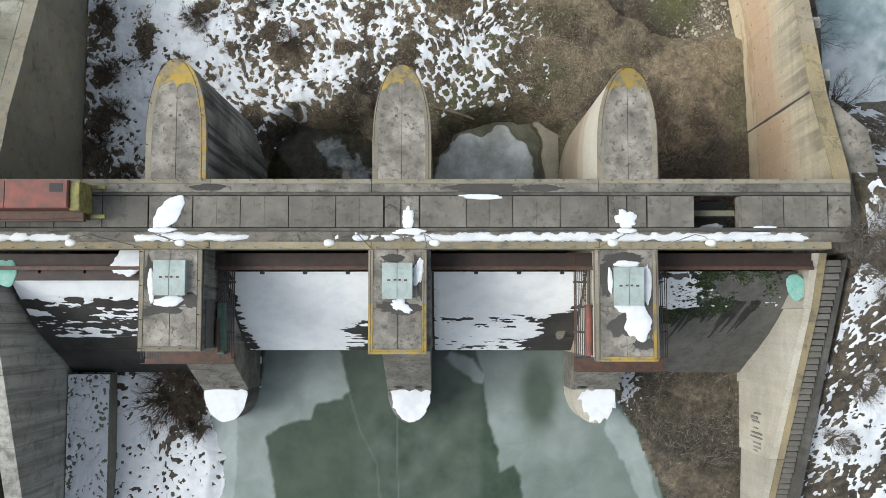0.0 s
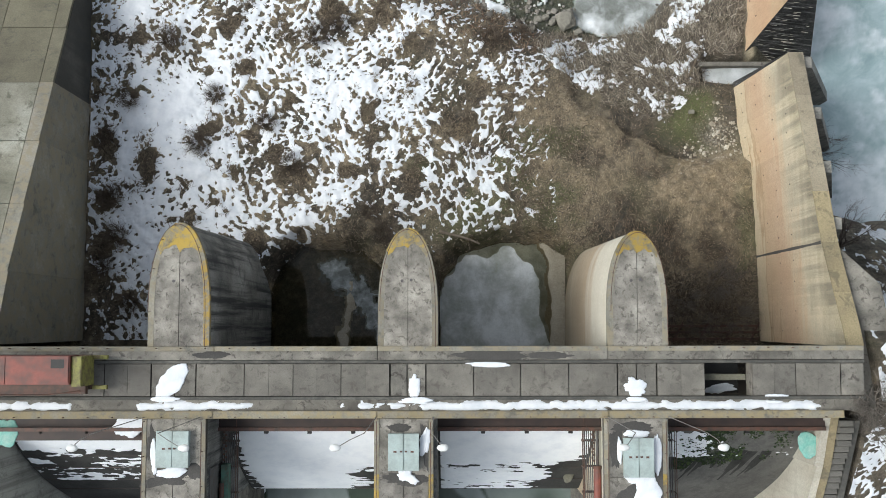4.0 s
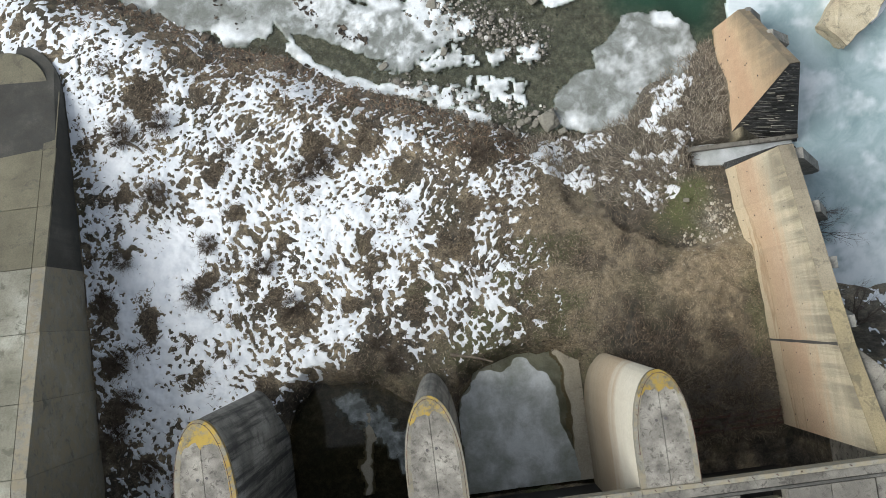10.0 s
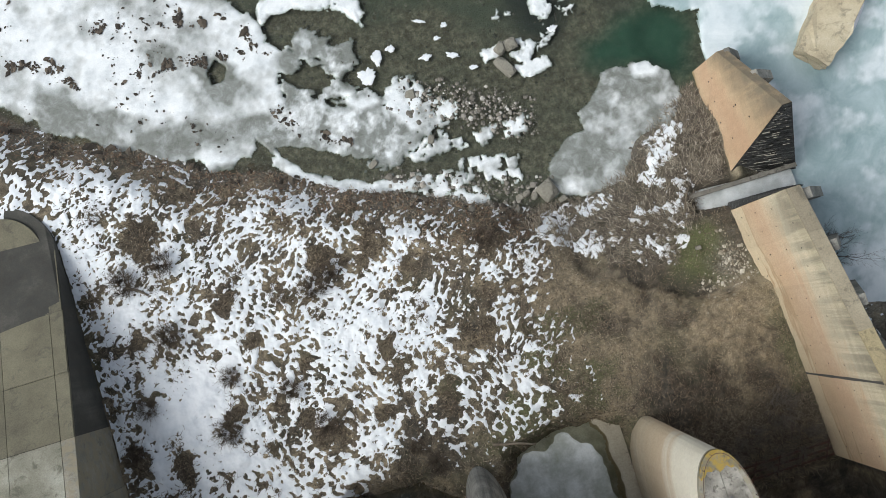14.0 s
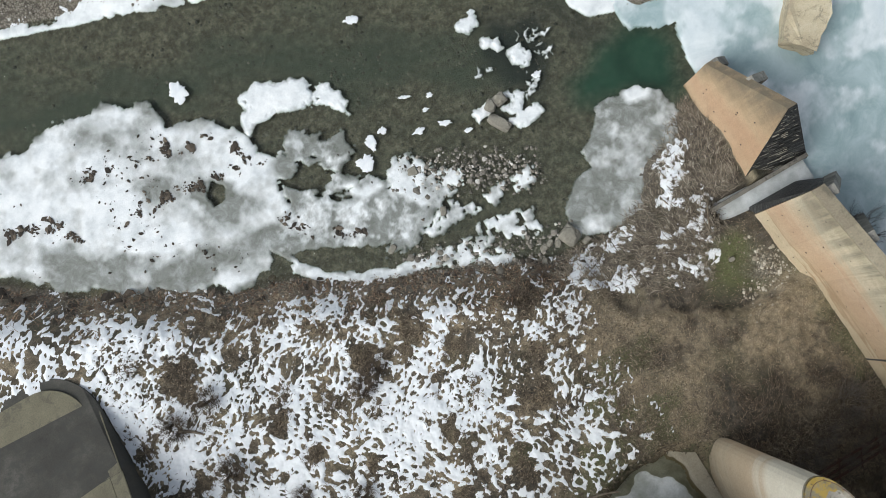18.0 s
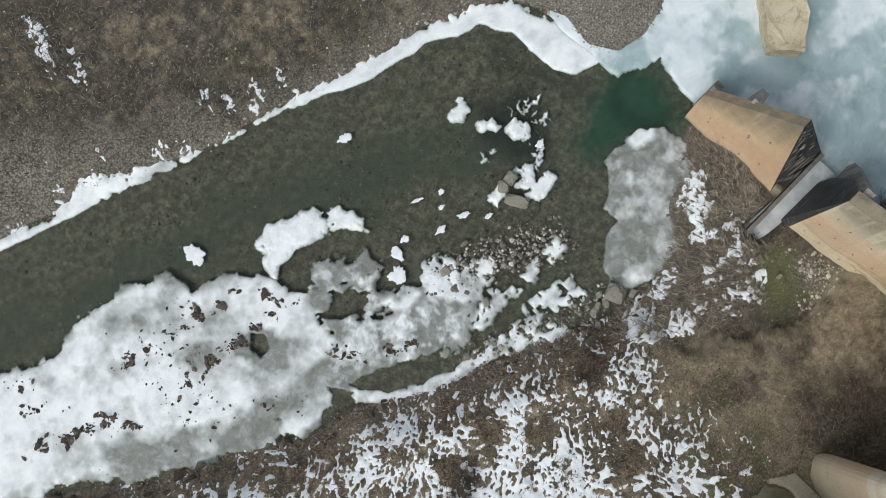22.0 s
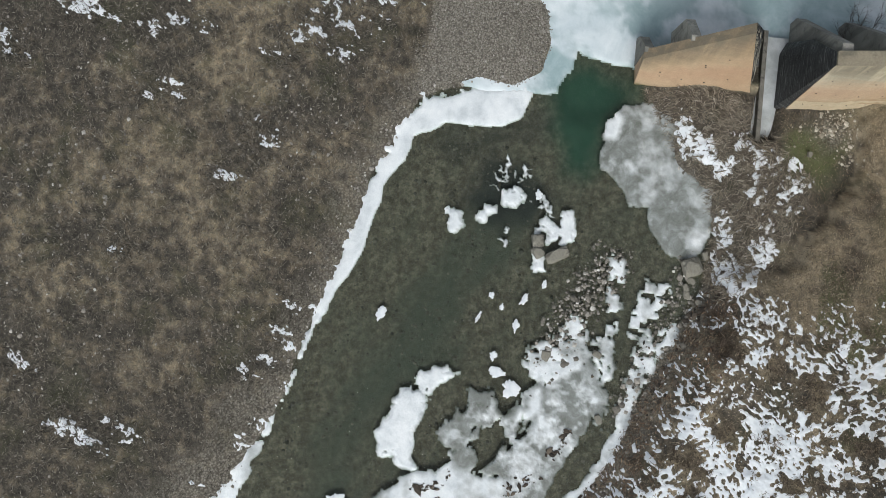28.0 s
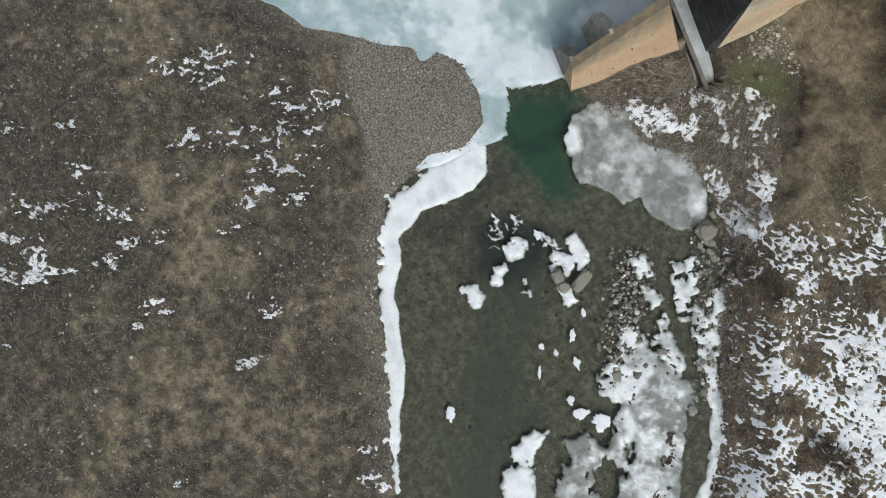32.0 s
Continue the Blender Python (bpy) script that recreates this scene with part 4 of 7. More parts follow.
def ice_white(x, y):
    """How much white snow lies on the ice; clear grey ice has none."""
    fine = 0.22 * fbm(x, y, 0.7, 4, 193, 0.6)
    a = 0.71 + 1.0 * fbm(x, y, 3.0, 4, 191) + 1.6 * fine - 0.62 * step(2.4, 0.7, along(x, y, [(-28, 53.6), (-23, 51.4), (-17, 48.2), (-11, 47)]) + fbm(x, y, 2, 3, 198)) - 0.5 * step(1.6, 0.5, np.hypot(x + 17.4, y - 55.8)) - 0.9 * step(2.2, 1.0, np.hypot(x + 13.4, y - 53.2) + 0.5 * fbm(x, y, 1, 3, 187)) - 0.6 * step(1.2, 0.4, np.hypot((x + 13.3) * 0.7, y - 51.6)) - 0.45 * step(1.9, 0.5, np.hypot((x + 19.5) * 0.6, y - 62.4))
    b = 0.25 + 0.75 * fbm(x, y, 2.0, 4, 194) + 1.3 * fine + 0.7 * fbm(x, y, 0.45, 4, 179, 0.65) + 0.25 * step(2, 0.5, np.hypot(x + 5, y - 45.2))
    b = b * step(-0.3, 1.3, inside(x, y, ICE_B) + 1.2 * fbm(x, y, 1.5, 4, 171, 0.55))
    mixed = step(-0.8, 0.8, inside(x, y, ICE_A) + fbm(x, y, 1.5, 3, 190))
    w = a * mixed + b * (1 - mixed)
    w = np.where(inside(x, y, SLUSH) > -1, 0.06 + 0.7 * fbm(x, y, 2.2, 4, 195) + 0.4 * fbm(x, y, 0.6, 3, 192, 0.6) + 0.95 * step(1.2, 0.4, np.hypot((x - 20.9) / 1.5, y - 42.9)) + 0.45 * step(2.0, 0.6, np.hypot(x - 12.0, y - 35.2)) - 0.3 * step(2.4, 1, np.hypot(x - 14.4, y - 37.2)), w)
    near = step(-0.55, 0.15, np.maximum.reduce([inside(x, y, q) for q in STRIPS + [BANK_STRIP]]) + 0.3 * fbm(x, y, 0.7, 3, 185))
    w = w * (1 - near) + near * (0.70 + 0.9 * fbm(x, y, 0.9, 4, 196))
    w = np.where((y + 0.45 * x > 57) & (inside(x, y, SHORE_ICE) > -0.8), 1.05 + fine - 0.75 * step(49.8, 48.8, y) - 0.5 * step(-7, -9, x) * step(70.5, 69.5, y), w)
    return np.clip(w, 0, 1)


def river_ice_material():
    m, n, l, b = material("river_ice_mixed", 0.5)
    wet = ramp(n, l, tex(n, l, "noise", 0.9, 8, 0.7, distort=0.5), [(0.3, (0.115, 0.12, 0.10)), (0.5, (0.20, 0.21, 0.195)), (0.7, (0.34, 0.36, 0.35))])
    white = ramp(n, l, tex(n, l, "noise", 0.6, 8, 0.65), [(0.3, (0.54, 0.57, 0.59)), (0.5, (0.74, 0.76, 0.775)), (0.68, (0.85, 0.86, 0.865))])
    c = mix(n, l, ramp(n, l, attribute(n, "white"), [(0.05, G0), (0.85, G1)]), wet, white)
    g = ramp(n, l, tex(n, l, "noise", 11, 6, 0.75), [(0.3, (0.72, 0.74, 0.75)), (0.58, G1)])
    l.new(mix(n, l, 0.6, c, g, "MULTIPLY"), b.inputs["Base Color"])
    bump(n, l, b, tex(n, l, "noise", 4, 9, 0.7), 0.4, 0.05)
    return m


RIVERICE = river_ice_material()
IX, IY = np.meshgrid(np.arange(-50, 26.4, 0.115), np.arange(33.5, 80, 0.115))
IF = ice_field(IX, IY)
IZ = np.clip(IF * 0.5, -0.06, 0.035) + 0.02 + np.maximum(0, height(IX, IY)) + 0.04 * ice_white(IX, IY) * step(0, 0.4, IF)
ice = sheet("river_ice", IX[0], IY[:, 0], lambda x, y: IZ, RIVERICE, keep=lambda x, y, z: IF > -0.05, attrs={"white": ice_white})
tagged(ice, "grey and white melting ice along the river banks", "ice", kind="stuff")


def flow_field(x, y):
    pool = inside(x, y, DEEP) + 0.9 * fbm(x, y, 1.6, 4, 201, 0.6)
    gap = x - (25.9 + 0.5 * fbm(x, y, 1.5, 3, 203)) - 2.2 * step(42, 46, y) * step(49, 46, y) * 0.4
    north = inside(x, y, RIVER) + 0.8 + 0.5 * fbm(x, y, 1, 3, 205)
    return np.minimum.reduce([gap + 3.0 * step(46.3, 47.2, y), -pool + 0.3, north])


def flow_foam(x, y):
    swirl = fbm(x * 0.7 - y * 0.35 + 2 * fbm(x, y, 6, 2, 208), y * 0.9, 4, 5, 207, 0.55)
    open_lane = step(2.0, 0.3, along(x, y, [(29.5, 41.2), (33.4, 38.4), (35.5, 36.3), (39.1, 34.5)]) + 1.2 * fbm(x, y, 1.5, 4, 209, 0.6)) + 0.8 * step(1.5, 0.4, np.hypot(x - 33.4, y - 43.2) + fbm(x, y, 1.5, 3, 206)) + 0.9 * step(2.2, 0.6, np.hypot((x - 39.5) / 1.6, y - 35) + fbm(x, y, 2, 3, 204))
    return step(0.2, 0.8, 0.52 + 0.8 * swirl + 0.3 * fbm(x, y, 0.8, 4, 202, 0.65) - 0.6 * open_lane + 0.4 * step(3, 0.5, np.hypot(x - 27.6, y - 43)))


flow = sheet("spillway_ice", np.arange(22, 75, 0.18), np.arange(12, 78, 0.18), lambda x, y: np.clip(flow_field(x, y) * 0.4, -0.06, 0.05) + 0.03 + 0.10 * fbm(x, y, 2.5, 4, 131) * step(0, 2, flow_field(x, y)), FLOWICE,
             keep=lambda x, y, z: flow_field(x, y) > -0.08,
             attrs={"foam": flow_foam})
tagged(flow, "pale blue-white ice over the spillway stream", "ice", kind="stuff")
slot = sheet("slot_ice", np.arange(20.4, 29.6, 0.12), np.arange(29.2, 32.4, 0.12), lambda x, y: 0.75 + 0.03 * fbm(x, y, 1, 3, 211) - 0.3 * step(23, 20.6, x) + np.clip(0.3 * (0.62 - np.abs(y - 30.45 - 0.10 * (26 - x)) + 0.25 * fbm(x, y, 0.8, 3, 213) * step(24, 21, x)), -0.3, 0.0), RIVERICE,
             keep=lambda x, y, z: np.abs(y - 30.45 - 0.10 * (26 - x)) < 1.3, attrs={"white": lambda x, y: 0.42 + 0.2 * fbm(x, y, 1, 3, 215)})
tagged(slot, "grey frozen trickle in the gap between the walls", "ice", kind="stuff")


def blob(name, cx, cy, z, rx, ry, turn, seed, h=0.06, mat=None, rough=0.35, parent=None):
    """A low, ragged cake of snow or ice on its support."""
    bm = bmesh.new()
    n = 84
    rings = []
    ca, sa = math.cos(radians(turn)), math.sin(radians(turn))
    edge = []
    for k in range(n):
        a = 2 * math.pi * k / n
        p = Vector((math.cos(a), math.sin(a), seed))
        edge.append(1 + rough * (noise.noise(p * 1.3) + 0.5 * noise.noise(p * 2.9) + 0.25 * noise.noise(p * 6.3) + 0.12 * noise.noise(p * 15)))
    for f, zz in ((1.0, -0.01), (0.985, h * 0.7), (0.94, h), (0.5, h * 1.1)):
        ring = []
        for k in range(n):
            a = 2 * math.pi * k / n
            x, y = rx * f * edge[k] * math.cos(a), ry * f * edge[k] * math.sin(a)
            ring.append(bm.verts.new((x * ca - y * sa, x * sa + y * ca, zz)))
        rings.append(ring)
    for a, b in zip(rings, rings[1:]):
        for k in range(n):
            bm.faces.new((a[k - 1], a[k], b[k], b[k - 1]))
    bm.faces.new(rings[-1])
    ob = part(name, bm, mat or SNOW, parent, smooth=True)
    ob.location = (cx, cy, z)
    return ob


for k, (x, y, rx, ry, turn) in enumerate([(3.4, 60.3, 0.6, 0.38, -20), (-12, 62.2, 0.75, 0.8, 0),
                                         (14.5, 48.4, 0.4, 0.3, 0), (4, 52.3, 0.5, 0.16, -25), (5.9, 51.4, 0.3, 0.25, 0), (3.6, 49.2, 0.4, 0.3, 0), (5.8, 48.7, 0.55, 0.25, -30), (-1.5, 49.1, 0.8, 0.6, 40), (5, 50.5, 0.25, 0.18, 0),
                                         (1.0, 50.8, 0.4, 0.3, 0), (-0.3, 50.3, 0.45, 0.7, 0), (7.2, 47.2, 0.3, 0.2, 0)]):
    tagged(blob("ice_floe", x, y, 0.0, rx, ry, turn, k * 3.7 + 1, 0.06, None, 0.6), "white snow-covered ice cake in the shallow river", "ice floe", "ice floes")


def floe(poly, seed):
    xs, ys = [p[0] for p in poly], [p[1] for p in poly]
    field = lambda x, y: inside(x, y, poly) + 0.45 * fbm(x, y, 0.7, 4, seed, 0.6) - 0.7 * step(0.3, 0.5, fbm(x, y, 0.8, 3, seed + 7)) * step(0.9, 0.2, inside(x, y, poly))
    X, Y = np.arange(min(xs) - 0.5, max(xs) + 0.5, 0.08), np.arange(min(ys) - 0.5, max(ys) + 0.5, 0.08)
    ob = sheet("ice_floe", X, Y, lambda x, y: np.clip(field(x, y) * 0.35, -0.1, 0.10) + 0.03 + 0.03 * fbm(x, y, 0.6, 3, seed + 3), RIVERICE, keep=lambda x, y, z: field(x, y) > -0.12,
               attrs={"white": lambda x, y: np.clip(0.75 + 1.2 * field(x, y) + 0.5 * fbm(x, y, 0.9, 3, seed + 5), 0, 1)})
    return tagged(ob, "ragged white snow-covered ice floe in the shallow river", "ice floe", "ice floes")


for k, poly in enumerate([[(-7.8, 59.3), (-5.8, 59.5), (-4.2, 58.4), (-2.5, 58), (-2, 56.8), (-0.7, 56.2), (-0.5, 54.6), (-0.7, 53.4), (-1.8, 54.8), (-2.7, 55.9), (-4.2, 55.9), (-5.9, 56.5), (-7.6, 56.7), (-8.7, 56.1), (-8.9, 57.2), (-8, 58)],
                          [(11.9, 48.4), (12.5, 47.5), (12.4, 46.5), (12.9, 46.5), (13.3, 45.6), (12.7, 45.3), (11.8, 45), (11, 45.1), (10.6, 45.9), (10.9, 46.5), (10.5, 47.2), (11.2, 47.2), (11.7, 47.7), (11.1, 48.4)], [(9.6, 48.3), (8.9, 47), (8.3, 47.3), (8.4, 48.1)],
                          [(14.6, 51.4), (15, 50.5), (14.7, 49.8), (14.3, 49.5), (13.4, 50.2), (13.4, 50.9), (13.6, 51.4)], [(13.3, 51.8), (12.8, 51.9), (12.5, 52.4), (11.8, 52.7), (12.2, 53.2), (12.7, 52.8), (13.1, 52.8)], [(12.7, 55), (12.3, 54.5), (11.4, 54.3), (10.7, 55), (11.1, 55.5), (12.5, 55.8)]]):
    floe(poly, 300 + 11 * k)


def crest(x, y):
    """Broken crests of the small standing waves."""
    w = 0.5 * fbm(x, y, 1.4, 3, 341)
    ridge = np.abs(fbm(x * 0.75 + y * 0.25 + w, y * 0.8 - x * 0.2, 0.95, 3, 343))
    where = np.maximum.reduce([0.9 * step(0.9, 0.2, along(x, y, q) + 0.4 * fbm(x, y, 0.8, 3, 345)) for q in ([(17.6, 52), (16.4, 51.2), (15.2, 51.9)], [(14.6, 48.9), (13.9, 48.2), (13, 47.7)], [(16.2, 49.8), (15.2, 49.3)], [(11.5, 50.3), (10.2, 50.9)])])
    return 0.16 * where - ridge - 0.06 + 0.2 * fbm(x, y, 0.25, 2, 347) * where


ripples = sheet("riffle_foam", np.arange(9, 19, 0.06), np.arange(46, 54.5, 0.06), lambda x, y: np.clip(crest(x, y) * 0.6, -0.05, 0.06) + 0.01, RIVERICE, keep=lambda x, y, z: crest(x, y) > -0.02, attrs={"white": lambda x, y: 0.30 + 4 * crest(x, y)})
tagged(ripples, "thin grey-white foam on small river waves", "foam", kind="stuff")


# ---- stones ----
def scatter_mesh(name, pts, sizes, mat, label, category, squash=0.6, parent=None, heights=None, lift=0.25, stretch=1.0):
    """Many small stones as one mesh: jittered octahedra."""
    rng = np.random.default_rng(len(pts))
    base = np.array([(1, 0, 0), (0, 1, 0), (-1, 0, 0), (0, -1, 0), (0, 0, 1), (0, 0, -1), (.6, .6, .5), (-.6, .6, .5), (-.6, -.6, .5), (.6, -.6, .5)], float)
    tri = np.array([(0, 6, 9), (6, 0, 1), (7, 1, 2), (8, 2, 3), (9, 3, 0), (1, 7, 6), (2, 8, 7), (3, 9, 8), (4, 6, 7), (4, 7, 8), (4, 8, 9), (4, 9, 6), (5, 1, 0), (5, 2, 1), (5, 3, 2), (5, 0, 3)])
    n = len(pts)
    v = base[None] * (1 + rng.uniform(-0.3, 0.3, (n, 10, 3))) * sizes[:, None, None]
    v[:, :, 2] *= squash
    v[:, :, 0] *= stretch
    a = rng.uniform(0, 6.283, n)
    ca, sa = np.cos(a)[:, None], np.sin(a)[:, None]
    v = np.stack([v[:, :, 0] * ca - v[:, :, 1] * sa, v[:, :, 0] * sa + v[:, :, 1] * ca, v[:, :, 2]], -1)
    z = height(pts[:, 0], pts[:, 1]) if heights is None else heights
    v += np.stack([pts[:, 0], pts[:, 1], z + sizes * lift * squash], -1)[:, None]
    f = tri[None] + (np.arange(n) * 10)[:, None, None]
    me = bpy.data.meshes.new(name)
    me.from_pydata(v.reshape(-1, 3).tolist(), [], f.reshape(-1, 3).tolist())
    me.materials.append(mat)
    ob = new(name, me)
    ob.parent = parent
    return tagged(ob, label, category, kind="stuff")


def rock_material(name, stops, rough=0.85):
    m, n, l, b = material(name, rough)
    g = n.new("ShaderNodeNewGeometry")
    c = ramp(n, l, g.outputs["Random Per Island"], stops)
    s = ramp(n, l, tex(n, l, "noise", 6, 8, 0.7), [(0.3, (0.6, 0.6, 0.6)), (0.6, G1)])
    l.new(mix(n, l, 0.8, c, s, "MULTIPLY"), b.inputs["Base Color"])
    bump(n, l, b, tex(n, l, "noise", 12, 7, 0.7), 0.5, 0.03)
    return m


PEBBLE = rock_material("pebbles", [(0, (0.10, 0.09, 0.075)), (0.5, (0.22, 0.20, 0.17)), (0.88, (0.36, 0.33, 0.29)), (1, (0.62, 0.60, 0.56))])
BARSTONE = rock_material("bar_pebbles", [(0, (0.12, 0.108, 0.088)), (0.5, (0.215, 0.194, 0.163)), (0.92, (0.31, 0.283, 0.243)), (1, (0.46, 0.43, 0.385))])
RUBBLE = rock_material("pale_rubble", [(0, (0.22, 0.19, 0.14)), (0.5, (0.38, 0.34, 0.27)), (1, (0.58, 0.54, 0.46))])
WETSTONE = rock_material("wet_stones", [(0, (0.05, 0.048, 0.04)), (0.6, (0.13, 0.12, 0.095)), (1, (0.22, 0.20, 0.17))], 0.45)
BOULDER = rock_material("boulder_rock", [(0, (0.17, 0.158, 0.128)), (1, (0.27, 0.252, 0.21))])
DARKBITS = rock_material("dark_plant_bits", [(0, (0.03, 0.025, 0.02)), (0.7, (0.07, 0.055, 0.042)), (1, (0.16, 0.13, 0.10))], 0.95)


def pick(n, x0, x1, y0, y1, test, seed):
    rng = np.random.default_rng(seed)
    p = np.stack([rng.uniform(x0, x1, n), rng.uniform(y0, y1, n)], -1)
    w = test(p[:, 0], p[:, 1])
    return p[rng.uniform(0, 1, n) < w], rng


p, rng = pick(34000, 20, 38, 46, 62, lambda x, y: step(-0.5, 0.6, inside(x, y, GRAVEL) + 1.5 * fbm(x, y, 2.5, 4, 96)), 1)
scatter_mesh("gravel_bar", p, rng.gamma(2.5, 0.012, len(p)) + 0.012, BARSTONE, "grey-brown gravel bar of rounded pebbles", "gravel")
p, rng = pick(26000, -30, 30, 30, 80, lambda x, y: 0.7 * step(1.6, 0.2, np.abs(inside(x, y, RIVER) + 0.5)), 2)
scatter_mesh("bank_gravel", p, rng.gamma(2.5, 0.022, len(p)) + 0.015, PEBBLE, "small pale stones along the river bank", "gravel")
p, rng = pick(9000, -30, 26, 34, 80, lambda x, y: step(0.2, 1, inside(x, y, RIVER)) * (deep_mask(x, y) < 0.3) * (0.25 + 0.75 * step(0, 0.35, fbm(x, y, 3, 3, 221))), 3)
scatter_mesh("river_stones", p, rng.gamma(2.2, 0.028, len(p)) + 0.03, WETSTONE, "dark wet stones on the shallow river bed", "stones", 0.5)
p, rng = pick(5200, -5, 12, 35, 49, lambda x, y: step(2.4, 0.4, along(x, y, [(1, 46.3), (5, 44.6), (9.5, 42)])) + 0.7 * step(2.0, 0.5, along(x, y, [(-2, 39.5), (4, 37), (10, 34.8)])), 4)
scatter_mesh("shoal_stones", p, rng.gamma(2.0, 0.035, len(p)) + 0.03, PEBBLE, "heaped stones of a shoal showing above water", "stones", 0.6, heights=np.maximum(height(p[:, 0], p[:, 1]), -0.02))
p, rng = pick(12000, -22, 46, 58, 104, lambda x, y: 0.6 * (inside(x, y, RIVER) < -0.5) * step(0.0, 0.5, fbm(x, y, 6, 3, 223) + 0.25), 5)
scatter_mesh("scrub_stones", p, rng.gamma(2, 0.025, len(p)) + 0.02, PEBBLE, "small pale stones scattered through the scrub", "stones")
p, rng = pick(1500, 17, 25, 22, 30, lambda x, y: np.maximum(step(1.9, 0.4, np.hypot((x - 22.6), (y - 25) / 1.5)), np.maximum(0.6 * step(1.4, 0.3, np.hypot((x - 20.3) / 2, y - 23.9)), 0.025)), 6)
scatter_mesh("wall_foot_rubble", p, rng.gamma(2, 0.026, len(p)) + 0.024, RUBBLE, "pale rubble heaped at the wall foot", "rubble")
ROWS_OF_DEBRIS = [[(-23.9, 56.1), (-19.5, 55.3), (-13.2, 54.2), (-7.8, 53.8)],[(-22.8, 60.0), (-17.2, 58.8), (-12.9, 57.5)],[(-26.8, 58.0), (-24.5, 55.4)],[(-10.8, 58.5), (-9.7, 57.0), (-10.3, 54.1)],[(-9.5, 48.5), (-8.0, 46.0), (-4.6, 44.3)],[(-30.7, 58.9), (-26.9, 57.8), (-24.0, 55.6)],[(-18.4, 58.9), (-14.9, 58.7), (-11.6, 57.6)],[(-3.1, 50.4), (-0.2, 50.3)],[(13.5, 37.6), (8.6, 38.4)],[(-32.7, 60.1), (-30.8, 59.6)]]


def debris_share(x, y):
    d = np.full(np.shape(x), 99.0)
    for line in ROWS_OF_DEBRIS:
        d = np.minimum(d, along(x, y, line))
    clump = fbm(x, y, 0.9, 3, 225, 0.6)
    return step(0.3, 0.6, ice_field(x, y)) * np.maximum(step(0.75, 0.1, d + 1.6 * np.maximum(0, -clump + 0.05)) * step(-0.1, 0.25, clump), 0.05 * step(0.2, 0.5, fbm(x, y, 3, 3, 227)))


p, rng = pick(120000, -42, 8, 38, 72, debris_share, 7)
scatter_mesh("ice_debris", p, rng.gamma(1.6, 0.032, len(p)) + 0.016, DARKBITS, "dark leaves and twigs frozen into the ice", "debris", 0.4, heights=np.full(len(p), 0.12), stretch=1.7)
p, rng = pick(9000, -42, 12, 33, 66, lambda x, y: step(1.3, 0.3, np.abs(inside(x, y, RIVER) + 0.9)) * (y + 0.45 * x < 50) * step(-0.1, 0.3, fbm(x, y, 1.5, 3, 229)), 8)
scatter_mesh("bank_debris", p, rng.gamma(1.8, 0.06, len(p)) + 0.04, DARKBITS, "dark roots and leaf litter along the cut bank", "debris", 0.6, stretch=1.8)


def boulder(x, y, z, sx, sy, sz, turn, seed, label):
    bm = bmesh.new()
    bmesh.ops.create_icosphere(bm, subdivisions=3, radius=1)
    for v in bm.verts:
        d = 1 + 0.45 * noise.noise(v.co * 0.9 + Vector((seed, 0, 0))) + 0.16 * noise.noise(v.co * 2.7 + Vector((0, seed, 0)))
        c = Vector([max(-0.80, min(0.80, q * d)) for q in v.co])
        v.co = Vector((c.x * sx, c.y * sy, c.z * sz))
    ob = part("boulder", bm, BOULDER)
    ob.matrix_basis = pose(x, y, z, 4, -5, turn)
    return tagged(ob, label, "boulder", "river boulders")


for x, y, z, sx, sy, sz, turn in [(10.7, 48.1, 0.2, 0.8, 0.75, 0.8, 10), (9.8, 48.0, 0.2, 0.75, 0.7, 0.8, 40), (9.7, 46.4, 0.15, 1.45, 0.75, 0.6, -60), (9.9, 35.4, 0.3, 1.1, 1.2, 0.9, 25), (8.8, 35.3, 0.1, 0.5, 0.4, 0.4, 60), (8.2, 35.7, 0.1, 0.45, 0.35, 0.4, 20), (7.6, 35.6, 0.05, 0.5, 0.4, 0.3, 0), (1.4, 46.5, 0.0, 0.7, 0.6, 0.4, 0),
                                  (-3.2, 41.8, 0.05, 0.6, 0.4, 0.4, 30), (2.0, 42.4, 0.05, 0.55, 0.4, 0.35, 70), (10.9, 34.4, 0.3, 0.5, 0.35, 0.35, 20), (19.8, 27.2, 2.0, 0.35, 0.25, 0.3, 0), (7.0, 34.6, 0.3, 0.5, 0.3, 0.3, 50)]:
    boulder(x, y, z, sx * 0.85, sy * 0.8, sz * 0.75, turn, x * 1.3, "pale weathered boulder lying in the shallow river")


# ---- dry grass, reeds and shrubs ----
def straw_material(name, stops):
    m, n, l, b = material(name, 0.9)
    g = n.new("ShaderNodeNewGeometry")
    l.new(ramp(n, l, g.outputs["Random Per Island"], stops), b.inputs["Base Color"])
    return m


STRAW = straw_material("dry_grass", [(0, (0.034, 0.029, 0.023)), (0.55, (0.095, 0.083, 0.066)), (0.9, (0.19, 0.17, 0.135)), (1, (0.30, 0.275, 0.23))])
MOUNDSTRAW = straw_material("mound_grass", [(0, (0.115, 0.09, 0.06)), (0.5, (0.225, 0.18, 0.12)), (1, (0.43, 0.355, 0.245))])
TUFT = straw_material("brown_grass", [(0, (0.062, 0.049, 0.036)), (0.6, (0.175, 0.142, 0.102)), (1, (0.38, 0.315, 0.225))])
PALESCRUB = straw_material("pale_scrub", [(0, (0.10, 0.09, 0.068)), (0.6, (0.20, 0.178, 0.137)), (1, (0.29, 0.262, 0.208))])
